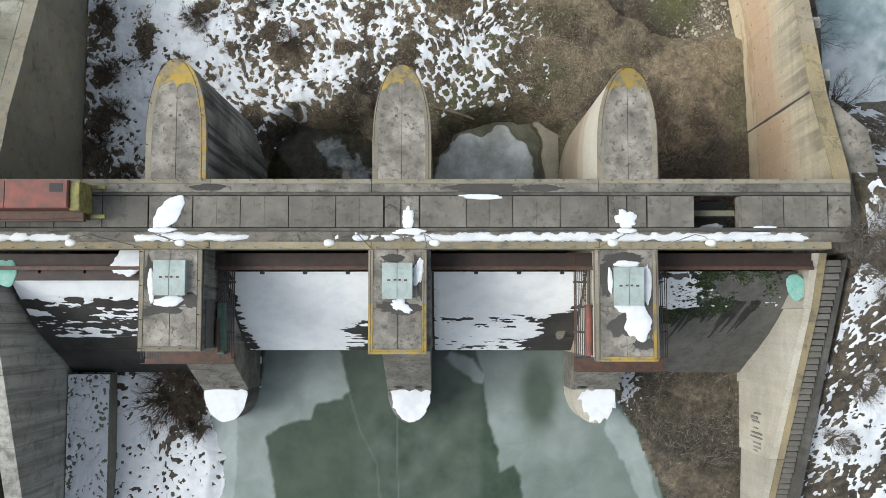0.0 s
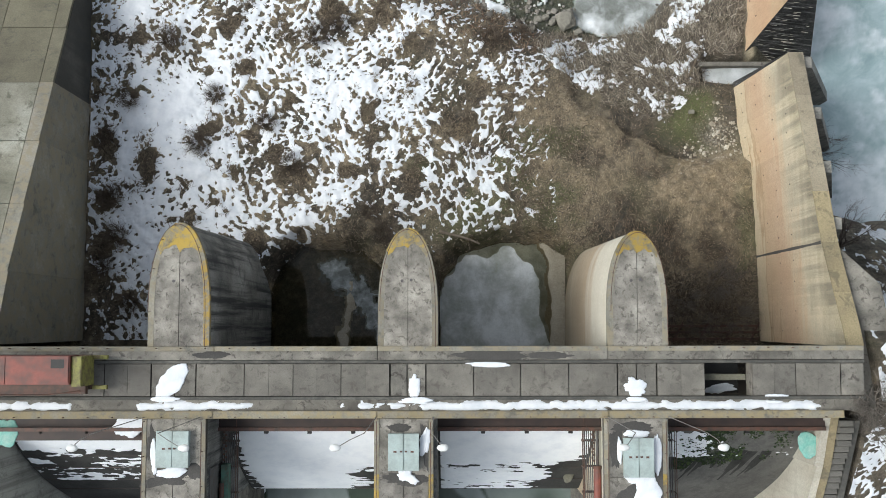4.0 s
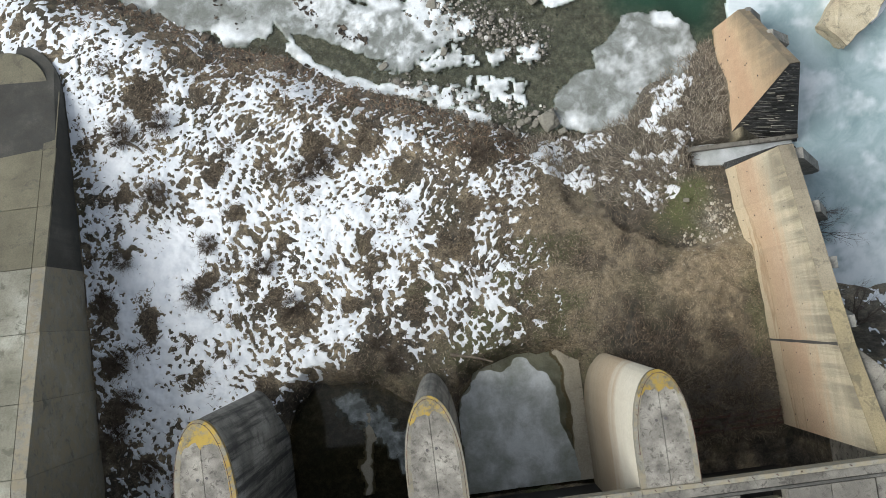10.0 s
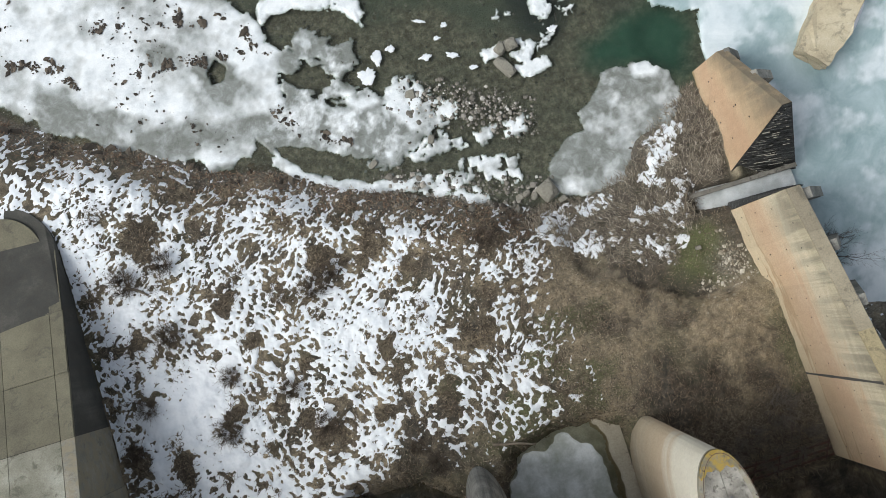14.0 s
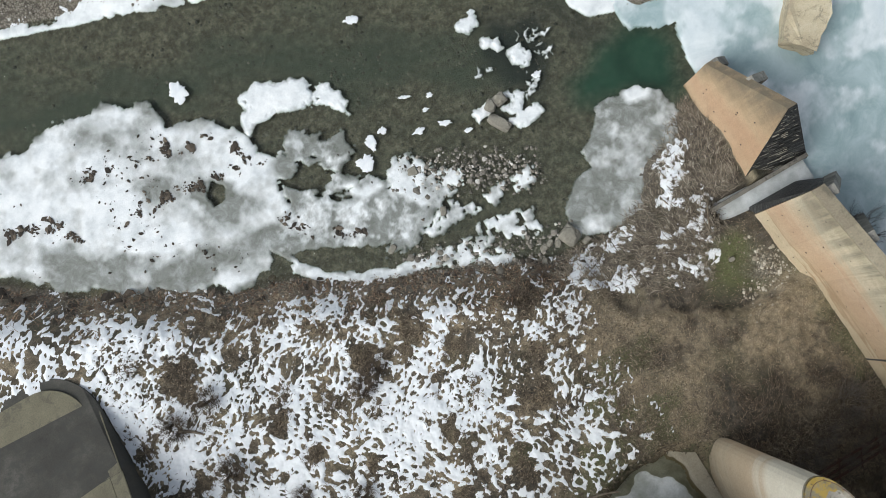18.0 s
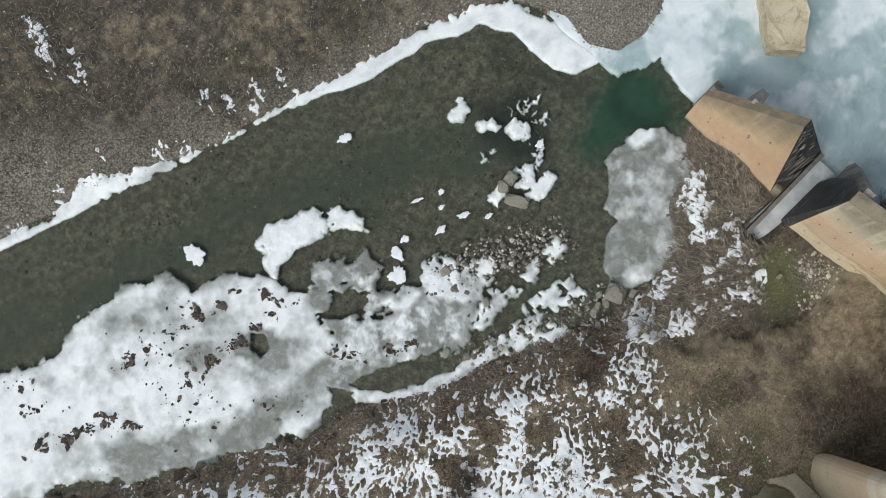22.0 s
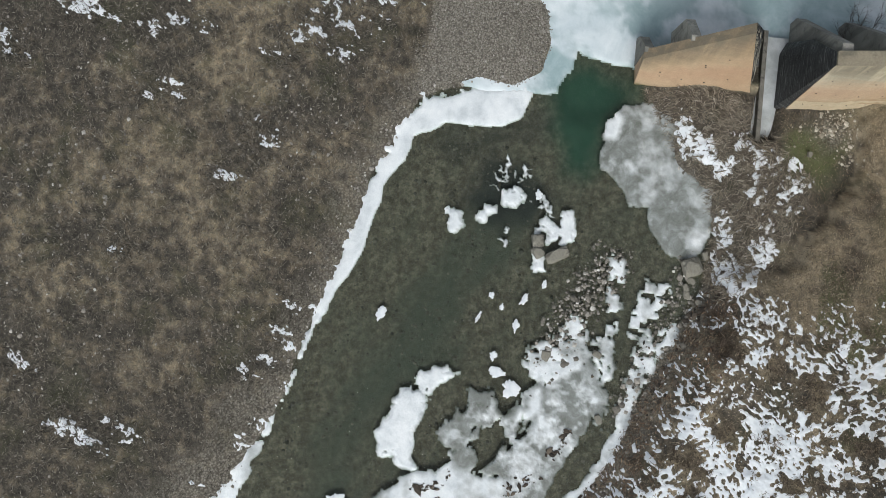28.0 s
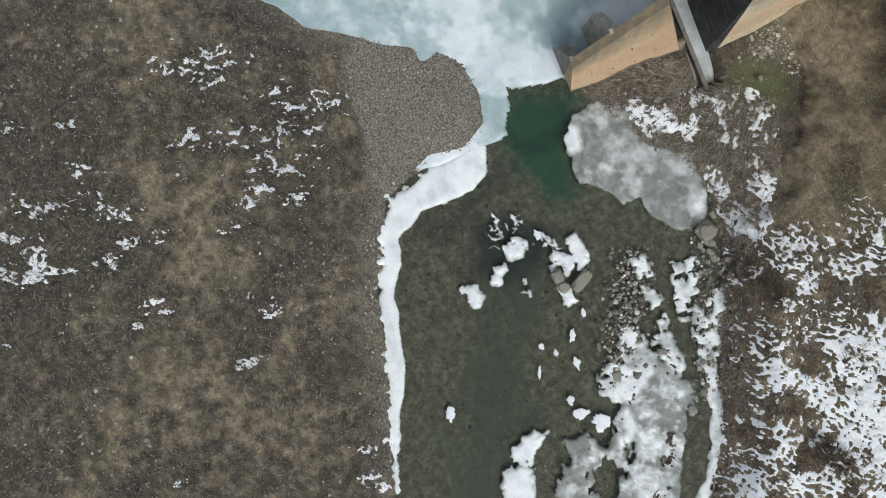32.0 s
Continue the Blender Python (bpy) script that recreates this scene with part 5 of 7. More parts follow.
CLUMP = straw_material("dead_weeds", [(0, (0.05, 0.037, 0.027)), (0.6, (0.125, 0.095, 0.066)), (1, (0.27, 0.215, 0.15))])
REED = straw_material("reed_stalks", [(0, (0.06, 0.048, 0.037)), (0.5, (0.17, 0.142, 0.108)), (0.9, (0.34, 0.295, 0.23)), (1, (0.54, 0.49, 0.41))])
BARK = straw_material("twig_bark", [(0, (0.035, 0.027, 0.022)), (1, (0.12, 0.095, 0.08))])
BUSHBARK = straw_material("bush_twig_bark", [(0, (0.06, 0.045, 0.034)), (1, (0.17, 0.13, 0.095))])
PALEBARK = straw_material("pale_twig_bark", [(0, (0.10, 0.085, 0.07)), (1, (0.24, 0.21, 0.18))])


def blades(name, pts, length, width, flat, heading, mat, label, category, seed, base=None):
    """Grass blades or stalks as one mesh of slim bent strips."""
    rng = np.random.default_rng(seed)
    n = len(pts)
    z = height(pts[:, 0], pts[:, 1]) if base is None else base
    a = heading + rng.normal(0, 0.8, n) if heading is not None else rng.uniform(0, 6.283, n)
    ln = length * rng.uniform(0.5, 1.4, n)
    tilt = np.clip(rng.normal(flat, 0.25, n), 0.05, 1.5)
    d = np.stack([np.cos(a) * np.sin(tilt), np.sin(a) * np.sin(tilt), np.cos(tilt)], -1)
    side = np.stack([-np.sin(a), np.cos(a), np.zeros(n)], -1) * (width * rng.uniform(0.6, 1.3, n) / 2)[:, None]
    p0 = np.stack([pts[:, 0], pts[:, 1], z - 0.01], -1)
    droop = np.stack([np.zeros(n), np.zeros(n), -0.12 * ln * np.sin(tilt)], -1)
    p1, p2 = p0 + d * (ln * 0.55)[:, None], p0 + d * ln[:, None] + droop
    v = np.stack([p0 - side, p0 + side, p1 + side * 0.9, p1 - side * 0.9, p2], 1).reshape(-1, 3)
    k = np.arange(n) * 5
    faces = [(i, i + 1, i + 2, i + 3) for i in k] + [(i + 3, i + 2, i + 4) for i in k]
    me = bpy.data.meshes.new(name)
    me.from_pydata(v.tolist(), [], faces)
    me.materials.append(mat)
    return tagged(new(name, me), label, category, kind="stuff")


p, rng = pick(120000, -28.4, 24, 9, 56, lambda x, y: (inside(x, y, RIVER) < -0.3) * (inside(x, y, POND_A) < -0.1) * (inside(x, y, POND_B) < -0.1) * step(0.0, -0.03, snow_depth(x, y)) * (x < 12) * 0.8, 11)
blades("grass_tufts", p, 0.27, 0.05, 0.95, None, TUFT, "brown flattened grass tufts showing through snow", "grass", 12)
p, rng = pick(110000, -28.4, 8, 9, 46, lambda x, y: (inside(x, y, RIVER) < -0.6) * (np.maximum(inside(x, y, POND_A), inside(x, y, POND_B)) < -0.2) * np.maximum.reduce([weeds(x, y), 0.7 * step(0.24, 0.46, fbm(x, y, 1.5, 4, 109, 0.6)), 0.05 * step(-25.0, -27.5, x + fbm(x, y, 1.5, 3, 108) * 2)]), 21)
blades("weed_clumps", p, 0.5, 0.04, 0.8, None, CLUMP, "dense brown dead weed clumps standing in the snow", "grass", 22)
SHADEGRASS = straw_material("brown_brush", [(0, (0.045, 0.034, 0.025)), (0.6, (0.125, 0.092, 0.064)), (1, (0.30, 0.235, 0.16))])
for light in (True, False):
    p, rng = pick(150000, 4.5, 24.4, 11, 31, lambda x, y: np.where(step(4.5, 7, x + fbm(x, y, 3, 3, 161)) * (1 - step(0.1, 0.5, slump(x, y))) > 0.3, (0.6 * straw_mask(x, y) if light else np.clip(0.42 - 0.8 * straw_mask(x, y), 0.01, 0.5)) * (0.35 + 0.65 * step(-0.1, 0.15, fbm(x, y, 0.8, 3, 245))), 0.04), 13 + light)
    blades("dry_grass_mound", p, 0.20 if light else 0.42, 0.03, 1.2, 2.3 + 2.5 * fbm(p[:, 0], p[:, 1], 3, 3, 231), MOUNDSTRAW if light else SHADEGRASS, "pale brown flattened dry grass on the mound" if light else "darker brown flattened brush on the mound", "grass", 14)
for light in (True, False):
    p, rng = pick(190000, -24, 48, 57, 106, lambda x, y: (inside(x, y, RIVER) < -0.8) * (inside(x, y, GRAVEL) < -0.3) * (0.55 * straw_mask(x, y) ** 1.3 if light else np.clip(0.7 - 1.3 * straw_mask(x, y), 0.03, 0.6)), 15 + light)
    blades("dry_scrub", p, 0.34, 0.05, 1.0, None, PALESCRUB if light else STRAW, "pale grey-tan dry grass clumps on the far bank" if light else "dark brown dry scrub on the far bank", "grass", 16)
BANKGRASS = straw_material("rusty_bank_grass", [(0, (0.07, 0.042, 0.027)), (0.6, (0.17, 0.105, 0.066)), (1, (0.32, 0.225, 0.145))])
p, rng = pick(60000, -40, 9, 32, 66, lambda x, y: (inside(x, y, RIVER) < -0.4) * (y + 0.45 * x < 50) * step(5.0, 1.6, -inside(x, y, RIVER) + 2.5 * fbm(x, y, 2, 3, 241)) * (1 - 0.85 * step(-0.02, 0.0, snow_depth(x, y))), 31)
blades("bank_grass", p, 0.42, 0.05, 1.1, None, BANKGRASS, "rusty brown dead grass along the cut bank", "grass", 32)
brush = np.array(HILL_SNOW)
p, rng = pick(110000, -10, 46, 58, 98, lambda x, y: 0.8 * step(1.7, 0.5, np.min([np.hypot(x - a, (y - b) * 0.7) / (c + 0.4) for a, b, c in brush], 0) + 0.5 * fbm(x, y, 0.9, 3, 243)) * (inside(x, y, GRAVEL) < -0.5) * (1 - 0.93 * step(-0.04, 0.0, snow_depth(x, y))), 33)
blades("dark_brush", p, 0.55, 0.04, 0.8, None, STRAW, "dark brown brush round the last snow patches", "grass", 34)
p, rng = pick(42000, 7, 24.5, 26, 41, lambda x, y: step(-0.8, 0.2, inside(x, y, DEBRIS)) * (inside(x, y, RIVER) < 0.2) * (1 - 0.97 * step(-0.02, 0.0, snow_depth(x, y))) * (0.5 + 0.5 * step(-0.2, 0.3, fbm(x, y, 1.5, 3, 235))), 17)
blades("reed_debris", p, 0.55, 0.035, 1.4, 1.9 + 1.2 * fbm(p[:, 0], p[:, 1], 3, 2, 237) - 0.09 * (p[:, 1] - 33) * 1.0, REED, "brown flattened reed and driftwood debris", "debris", 18, height(p[:, 0], p[:, 1]) + rng.uniform(0.02, 0.2, len(p)))
p, rng = pick(9000, 13.2, 23.2, -15, -3.2, lambda x, y: (inside(x, y, POOL) < -0.4) * step(-0.15, 0.25, fbm(x, y, 2, 3, 239)), 25)
blades("mud_weeds", p, 0.5, 0.04, 1.0, None, STRAW, "dark dead weeds on the mud above the dam", "grass", 26)
p, rng = pick(16000, 13, 26, 8, 14, lambda x, y: 0.9 * (x < 24.4), 19)
blades("weeds_below_bridge", p, 0.6, 0.04, 1.0, None, TUFT, "dark brown weeds below the bridge", "grass", 20)


def twigs(bm, rng, base, direction, length, radius, depth):
    """One branch with its side twigs, as slim three-sided tapering tubes."""
    steps = 3 if depth else 2
    p, d, r = Vector(base), Vector(direction).normalized(), radius
    last = None
    for k in range(steps + 1):
        q = d.to_track_quat("Z", "Y").to_matrix()
        ring = [bm.verts.new(p + q @ Vector((r * math.cos(2.0944 * i), r * math.sin(2.0944 * i), 0))) for i in range(3)]
        if last:
            for i in range(3):
                bm.faces.new((last[i - 1], last[i], ring[i], ring[i - 1]))
        last = ring
        if depth and k:
            for _ in range(rng.choice((1, 2, 2)) if depth == 1 else 2):
                side = Vector((rng.uniform(-1, 1), rng.uniform(-1, 1), rng.uniform(-0.2, 0.6)))
                twigs(bm, rng, p, d + side * 0.9, length * rng.uniform(0.35, 0.6), r * 0.7, depth - 1)
        p = p + d * (length / steps)
        d = (d + Vector((rng.uniform(-1, 1), rng.uniform(-1, 1), rng.uniform(-0.3, 0.5))) * 0.22).normalized()
        r *= 0.72


def make_bush(seed, spread, tall, stems, mat, label):
    rng = random.Random(seed)
    bush = holder("bare_bush", label, "bush", "bare bushes")
    for half in range(3):
        bm = bmesh.new()
        for k in range(stems):
            a, t = rng.uniform(0, 6.283), rng.uniform(0.3, 1.25)
            off = rng.uniform(0.1, 0.7)
            b = a + rng.uniform(-1.5, 1.5)
            twigs(bm, rng, (off * math.cos(b), off * math.sin(b), -0.05), (math.cos(a) * t * spread, math.sin(a) * t * spread, tall), spread * rng.uniform(0.6, 1.15), 0.026, 2)
        part("branching_stem", bm, mat, bush)
    return bush


def spot(x, y, turn=0.0, s=1.0, z=None):
    return Matrix.LocRotScale((x, y, float(height(np.array([x]), np.array([y]))[0]) if z is None else z), Euler((0, 0, radians(turn))), (s, s, s))


def place(ob, rows):
    first = True
    for x, y, turn, s, *z in rows:
        m = spot(x, y, turn, s, z[0] if z else None)
        if first:
            ob.matrix_basis = m
            first = False
        else:
            dup = copy_thing(ob, m)
            dup.matrix_basis = m


bush_a = make_bush(1, 1.0, 0.9, 26, BUSHBARK, "dark brown leafless bush in the snow")
place(bush_a, [(-20, 24.5, 0, 0.9), (-22.5, 33, 40, 1.0), (-25.5, 28, 90, 0.8), (-26.8, 20, 130, 1.0), (-24.6, 37.8, 200, 1.1), (-21.3, 38.6, 20, 0.9), (-14.6, 26.2, 70, 0.8), (-27.3, 14.5, 160, 0.8), (-10.5, 33.2, 300, 1.0), (-8.9, 34.2, 15, 0.7),
              (-18.8, 28.5, 0, 0.7), (-27.2, 25, 10, 0.7), (-12.6, 22.8, 55, 0.9), (-6.3, 19, 95, 0.7), (-5.2, 17.2, 205, 0.9), (-26, 17, 0, 0.9), (3.4, 33.2, 45, 0.9), (6.0, 33.8, 145, 0.7), (-21.3, -5.6, 10, 2.2), (-19.8, -4.6, 100, 1.5), (-19.4, -8.0, 250, 1.1), (-25, 11.8, 60, 0.8), (-22.5, 10.6, 0, 0.9)])
bush_b = make_bush(2, 1.3, 1.1, 20, PALEBARK, "grey-brown leafless bush with thin twigs")
place(bush_b, [(18.6, 12.0, 0, 0.9), (21.4, 13.4, 70, 1.2), (16.2, 11.0, 140, 0.9), (22.6, 10.4, 210, 1.0), (19.8, 9.9, 20, 0.9), (25.3, 5.2, 0, 1.1, 21.6), (26.6, 6.2, 80, 1.2, 21.3), (26.0, 3.6, 150, 1.0, 20.2), (27.6, 4.4, 40, 1.2, 20.6), (29, 1.6, 0, 1.0), (28.5, -4, 70, 1.0), (27.5, -8, 130, 0.9), (20.8, -11, 0, 0.9), (31, 9.5, 0, 0.9), (29.5, 12, 60, 0.9),
              (28.6, 17, 10, 0.9), (28.2, 20.6, 0, 0.7), (32, 13.6, 100, 1.0), (28, 24.6, 0, 0.6), (27.9, 27.6, 50, 0.5)])


def make_tree(seed, tall, lean):
    rng = random.Random(seed)
    tree = holder("bare_tree", "small leafless tree with thin grey branches", "tree", "bare trees")
    bm = bmesh.new()
    rings = []
    for k in range(6):
        c = Vector((lean[0] * k / 5 * 0.5, lean[1] * k / 5 * 0.5, tall * 0.45 * k / 5))
        r = 0.11 * (1 - 0.12 * k)
        rings.append([bm.verts.new(c + Vector((r * math.cos(a), r * math.sin(a), 0))) for a in [6.2832 * i / 7 for i in range(7)]])
    for a, b in zip(rings, rings[1:]):
        for i in range(7):
            bm.faces.new((a[i - 1], a[i], b[i], b[i - 1]))
    part("trunk", bm, BARK, tree)
    for k in range(7):
        bm = bmesh.new()
        h = rng.uniform(0.25, 1.0)
        a = rng.uniform(0, 6.283)
        twigs(bm, rng, (lean[0] * h * 0.5, lean[1] * h * 0.5, tall * 0.45 * h), (math.cos(a) + lean[0] * 0.6, math.sin(a) + lean[1] * 0.6, 0.9), tall * rng.uniform(0.35, 0.6), 0.075, 3)
        part("limb", bm, BARK, tree)
    return tree


place(make_tree(5, 5.0, (2.0, 0.4)), [(28.6, 23.6, 0, 1.0), (29.2, 15.2, 60, 1.0), (33.5, 14.4, 200, 0.9)])

DRIFT = metal_paint("driftwood", (0.24, 0.20, 0.15), (0.13, 0.10, 0.075), 2, 0.95)
for x, y, ln, turn, r in [(20.2, 31.2, 2.2, 60, 0.09), (19.7, 30.8, 1.8, 75, 0.07), (20.6, 30.2, 1.6, 50, 0.08), (15.2, 31.4, 1.5, 10, 0.06), (17.9, 33.6, 1.7, 100, 0.07), (0.9, 16.9, 3.4, -18, 0.14), (-23.7, 37, 1.8, -35, 0.16), (22.3, 37.4, 2.0, 110, 0.08), (13.2, 30.4, 1.4, 35, 0.06), (19.0, 35.6, 1.6, 95, 0.06)]:
    bm = bmesh.new()
    last = None
    for k in range(6):
        u = k / 5 - 0.5
        ring = [bm.verts.new((ln * u, 0.06 * math.sin(5 * u + x) + r * (1 - 0.5 * k / 5) * math.cos(6.2832 * i / 7), r * (1 - 0.5 * k / 5) * math.sin(6.2832 * i / 7))) for i in range(7)]
        if last:
            for i in range(7):
                bm.faces.new((last[i - 1], last[i], ring[i], ring[i - 1]))
        else:
            bm.faces.new(ring[::-1])
        last = ring
    bm.faces.new(last)
    log = part("driftwood_log", bm, DRIFT)
    log.matrix_basis = spot(x, y, turn) @ pose(0, 0, r * 0.9, 0, 3, 0)
    tagged(log, "weathered grey-brown driftwood log on the ground", "log", "driftwood logs")

# ---- dam: piers ----
PIER_X = [(-18.0, -14.4), (-4.25, -0.75), (9.45, 13.0)]
NOSE_Y = [16.1, 15.75, 15.55]


def ogive(x0, x1, y0, ya, y1, steps=10, inset=0.0):
    cx, w = (x0 + x1) / 2, (x1 - x0) / 2 - inset
    y1 = y1 - inset
    right = [(cx + w * math.cos(a), ya + (y1 - ya) * math.sin(a) ** 0.9) for a in [math.pi / 2 * k / steps for k in range(steps + 1)]]
    return [(x0 + inset, y0), (x1 - inset, y0)] + right + [(2 * cx - x, y) for x, y in right[-2::-1]]


def band(outer, inner, z0, z1):
    """A strip between two lines of equal length, as a thin solid."""
    bm = bmesh.new()
    rows = [[bm.verts.new((*p, z)) for p in line] for line, z in ((outer, z1), (inner, z1), (inner, z0), (outer, z0))]
    for a, b in zip(rows, rows[1:] + rows[:1]):
        for k in range(1, len(outer)):
            bm.faces.new((a[k - 1], a[k], b[k], b[k - 1]))
    for k in (0, -1):
        bm.faces.new([r[k] for r in rows])
    return bm


def pipe(line, r, sides=5):
    """One bent tube along a line."""
    bm = bmesh.new()
    pts, last = [Vector(p) for p in line], None
    for k, p in enumerate(pts):
        way = (pts[min(k + 1, len(pts) - 1)] - pts[max(k - 1, 0)]).normalized()
        q = way.to_track_quat("Z", "Y").to_matrix()
        ring = [bm.verts.new(p + q @ Vector((r * math.cos(6.2832 * i / sides), r * math.sin(6.2832 * i / sides), 0))) for i in range(sides)]
        if last:
            turn = min(range(sides), key=lambda s: (ring[s].co - p - last[0].co + pts[k - 1]).length)
            ring = ring[turn:] + ring[:turn]
            for i in range(sides):
                bm.faces.new((last[i - 1], last[i], ring[i], ring[i - 1]))
        else:
            bm.faces.new(ring[::-1])
        last = ring
    bm.faces.new(last)
    return bm


def rise(ob, top=1.0):
    """Marks how far up its wall each corner of a part stands."""
    a = ob.data.attributes.new("up", "FLOAT", "POINT")
    a.data.foreach_set("value", [top if v.co.z > 0 else 0.0 for v in ob.data.vertices])
    return ob


def nose_outline(cx, w, yc, ln, n=12):
    return [(cx + w * math.cos(a), yc + ln * math.sin(a)) for a in [math.pi * (1 + k / n) for k in range(n + 1)]]


for k, ((x0, x1), ny) in enumerate(zip(PIER_X, NOSE_Y)):
    cx = (x0 + x1) / 2
    pier = holder("dam_pier", ("dark streaked concrete dam pier with rounded nose and yellow lichen", "grey concrete dam pier with rounded nose and lichen edge", "pale stained concrete dam pier with rounded nose")[k], "pier", "dam piers")
    shaft = prism(ogive(x0, x1, (-1.5, -1.67, -2.1)[k], 10.8, ny), -1, 21.5)
    for v in shaft.verts:
        if v.co.z < 0 and v.co.y > 11:
            v.co.y += 0.5 * (v.co.y - 11) / 5
    rise(part("shaft", shaft, (DARKPIER, PIER, TANPIER)[k], pier))
    full = ogive(x0 - 0.04, x1 + 0.04, 8.45, 10.8, ny + 0.05)
    arc = full[1:] + full[:1]
    inner = ogive(x0 - 0.04, x1 + 0.04, 8.45, 10.8, ny + 0.05, inset=0.36)
    inner = inner[1:] + inner[:1]
    mid = len(arc) // 2
    for side in (0, 1):
        edge = inner[:mid + 1] if side == 0 else inner[mid:] + [inner[-1]]
        gap = 0.015 if side == 0 else -0.015
        poly = [(max(x, cx + gap) if side == 0 else min(x, cx + gap), y) for x, y in (edge if side == 0 else inner[mid:])]
        poly = poly + [(cx + gap, 8.45)] if side == 0 else [(cx + gap, 8.45)] + poly
        part("cap_slab", prism(poly, 21.4, 21.82, 0.0), CAPSTONE, pier)
    part("cap_edge", band(arc[:mid + 1], inner[:mid + 1], 21.4, 21.835), (LICHEN, EDGE, EDGE)[k], pier)
    part("cap_edge", band(arc[mid:], inner[mid:], 21.4, 21.835), EDGE, pier)
    tip = slice(mid - 5, mid + 6)
    lr = random.Random(k + 5)
    reach = []
    for n, (ax, ay) in enumerate(arc[tip]):
        inward = Vector((cx - ax, 9.6 - ay))
        reach.append(tuple(Vector((ax, ay)) + inward.normalized() * ((0.35 + (1.3, 0.8, 1.0)[k] * max(0, 1 - abs(n - 5) / 5) + lr.uniform(-0.12, 0.2)))))
    part("lichen_tip", band(arc[tip], reach, 21.6, 21.85), YELLOW, pier, "yellow lichen on the nose")
    rail_line = [(x, y, 22.35) for x, y in ogive(x0, x1, 8.7, 10.8, ny, inset=0.10)[1:]]
    rails = part("rail", pipe(rail_line, 0.022), RUST, pier, "thin rusty handrail")
    for q in rail_line[::3]:
        part("rail_post", rod(bmesh.new(), (q[0], q[1], 21.8), q, 0.022), RUST, pier)
    for bx, by in ((cx - 0.35, 12.6), (cx + 0.2, 12.65)):
        part("drain", rod(bmesh.new(), (bx, by, 21.75), (bx, by, 21.845), 0.09, 10), GREYSTEEL, pier)
    # upstream foot: sloped shoulder, round nose
    w = (x1 - x0) / 2 - 0.12
    side = [(-1.4, -1), (-1.4, 15.4), (-4.9, 7.05), (-4.9, -1)]
    part("shoulder", profile_x(cx - w, cx + w, side), DECK, pier)
    part("upstream_nose", prism(nose_outline(cx, w, -4.9, 2.5 - 0.1 * (k == 0)), -1, 7.0, 0.04), (PIER, PIER, PALE)[k], pier)
    r = random.Random(k)
    edge = [(x + r.uniform(-0.04, 0.04) * (1 + 2 * k), y + r.uniform(-0.04, 0.04) * (1 + 2 * k)) for x, y in nose_outline(cx + (0.0, 0.1, 0.3)[k], w * (0.97, 0.88, 0.8)[k], -5.0 - 0.12 * k, 2.3 - 0.15 * k, 26)]
    far = [(x, edge[0][1] + r.uniform(-0.05, 0.14) * (1 + k)) for x in np.linspace(edge[-1][0], edge[0][0], 14)[1:-1]]
    tagged(part("snow_patch", prism(edge + far, 6.98, 7.07, 0.03), SNOW), "white snow cap on the round pier nose", "snow", "snow patches")
    for bx in ((cx - 0.75, cx + 0.8), (cx - 0.75, cx + 0.75), (cx - 0.9,))[k] if k else (cx + 0.7,):
        pocket = part("pocket_frame", box(bx - 0.38, -4.75, 7.2, bx + 0.38, -4.2, 7.75, 0.05), DARKWALL, pier)
        # Solid black block paints the shade inside the pocket.
        part("recess", box(bx - 0.22, -4.78, 7.35, bx + 0.22, -4.3, 7.79), BLACK, pier)
    # service platform
    px0, px1, py = ((-18.2, -14.42, -1.65), (-4.47, -0.97, -1.82), (9.1, 12.83, -2.25))[k]
    plat = part("platform", box(px0, py, 21.35, px1, 4.46, 21.9, 0.04), DECK, pier)
    pm = (px0 + px1) / 2
    for a, b in ((px0 + 0.3, pm - 0.015), (pm + 0.015, px1 - 0.3)):
        for c, d in ((py + 0.3, 1.0), (1.03, 4.44)):
            part("paving_slab", box(a, c, 21.8, b, d, 22.0, 0.012), CAPSTONE, pier)
    rim = (EDGE, YELLOW, EDGE)[k]
    for a, c, b, d, mat in ((px0, py, px0 + 0.29, 1.2, rim), (px1 - 0.29, py, px1, 1.2, YELLOW if k else EDGE), (px0, 1.2, px0 + 0.29, 4.44, EDGE), (px1 - 0.29, 1.2, px1, 4.44, EDGE), (px0 + 0.29, py, px1 - 0.29, py + 0.29, YELLOW if k else EDGE)):
        part("platform_rim", box(a, c, 21.75, b, d, 22.03, 0.02), mat, pier)
    line = [(px0 + 0.16, 4.3, 22.45), (px0 + 0.16, py + 0.16, 22.45), (px1 - 0.16, py + 0.16, 22.45), (px1 - 0.16, 4.3, 22.45)]
    part("rail", pipe(line, 0.024), RUST, pier, "thin rusty handrail")
    for a, b in zip(line, line[1:]):
        for s in (0.0, 0.35, 0.7):
            q = Vector(a).lerp(Vector(b), s)
            part("rail_post", rod(bmesh.new(), (q.x, q.y, 22.0), q, 0.024), RUST, pier)

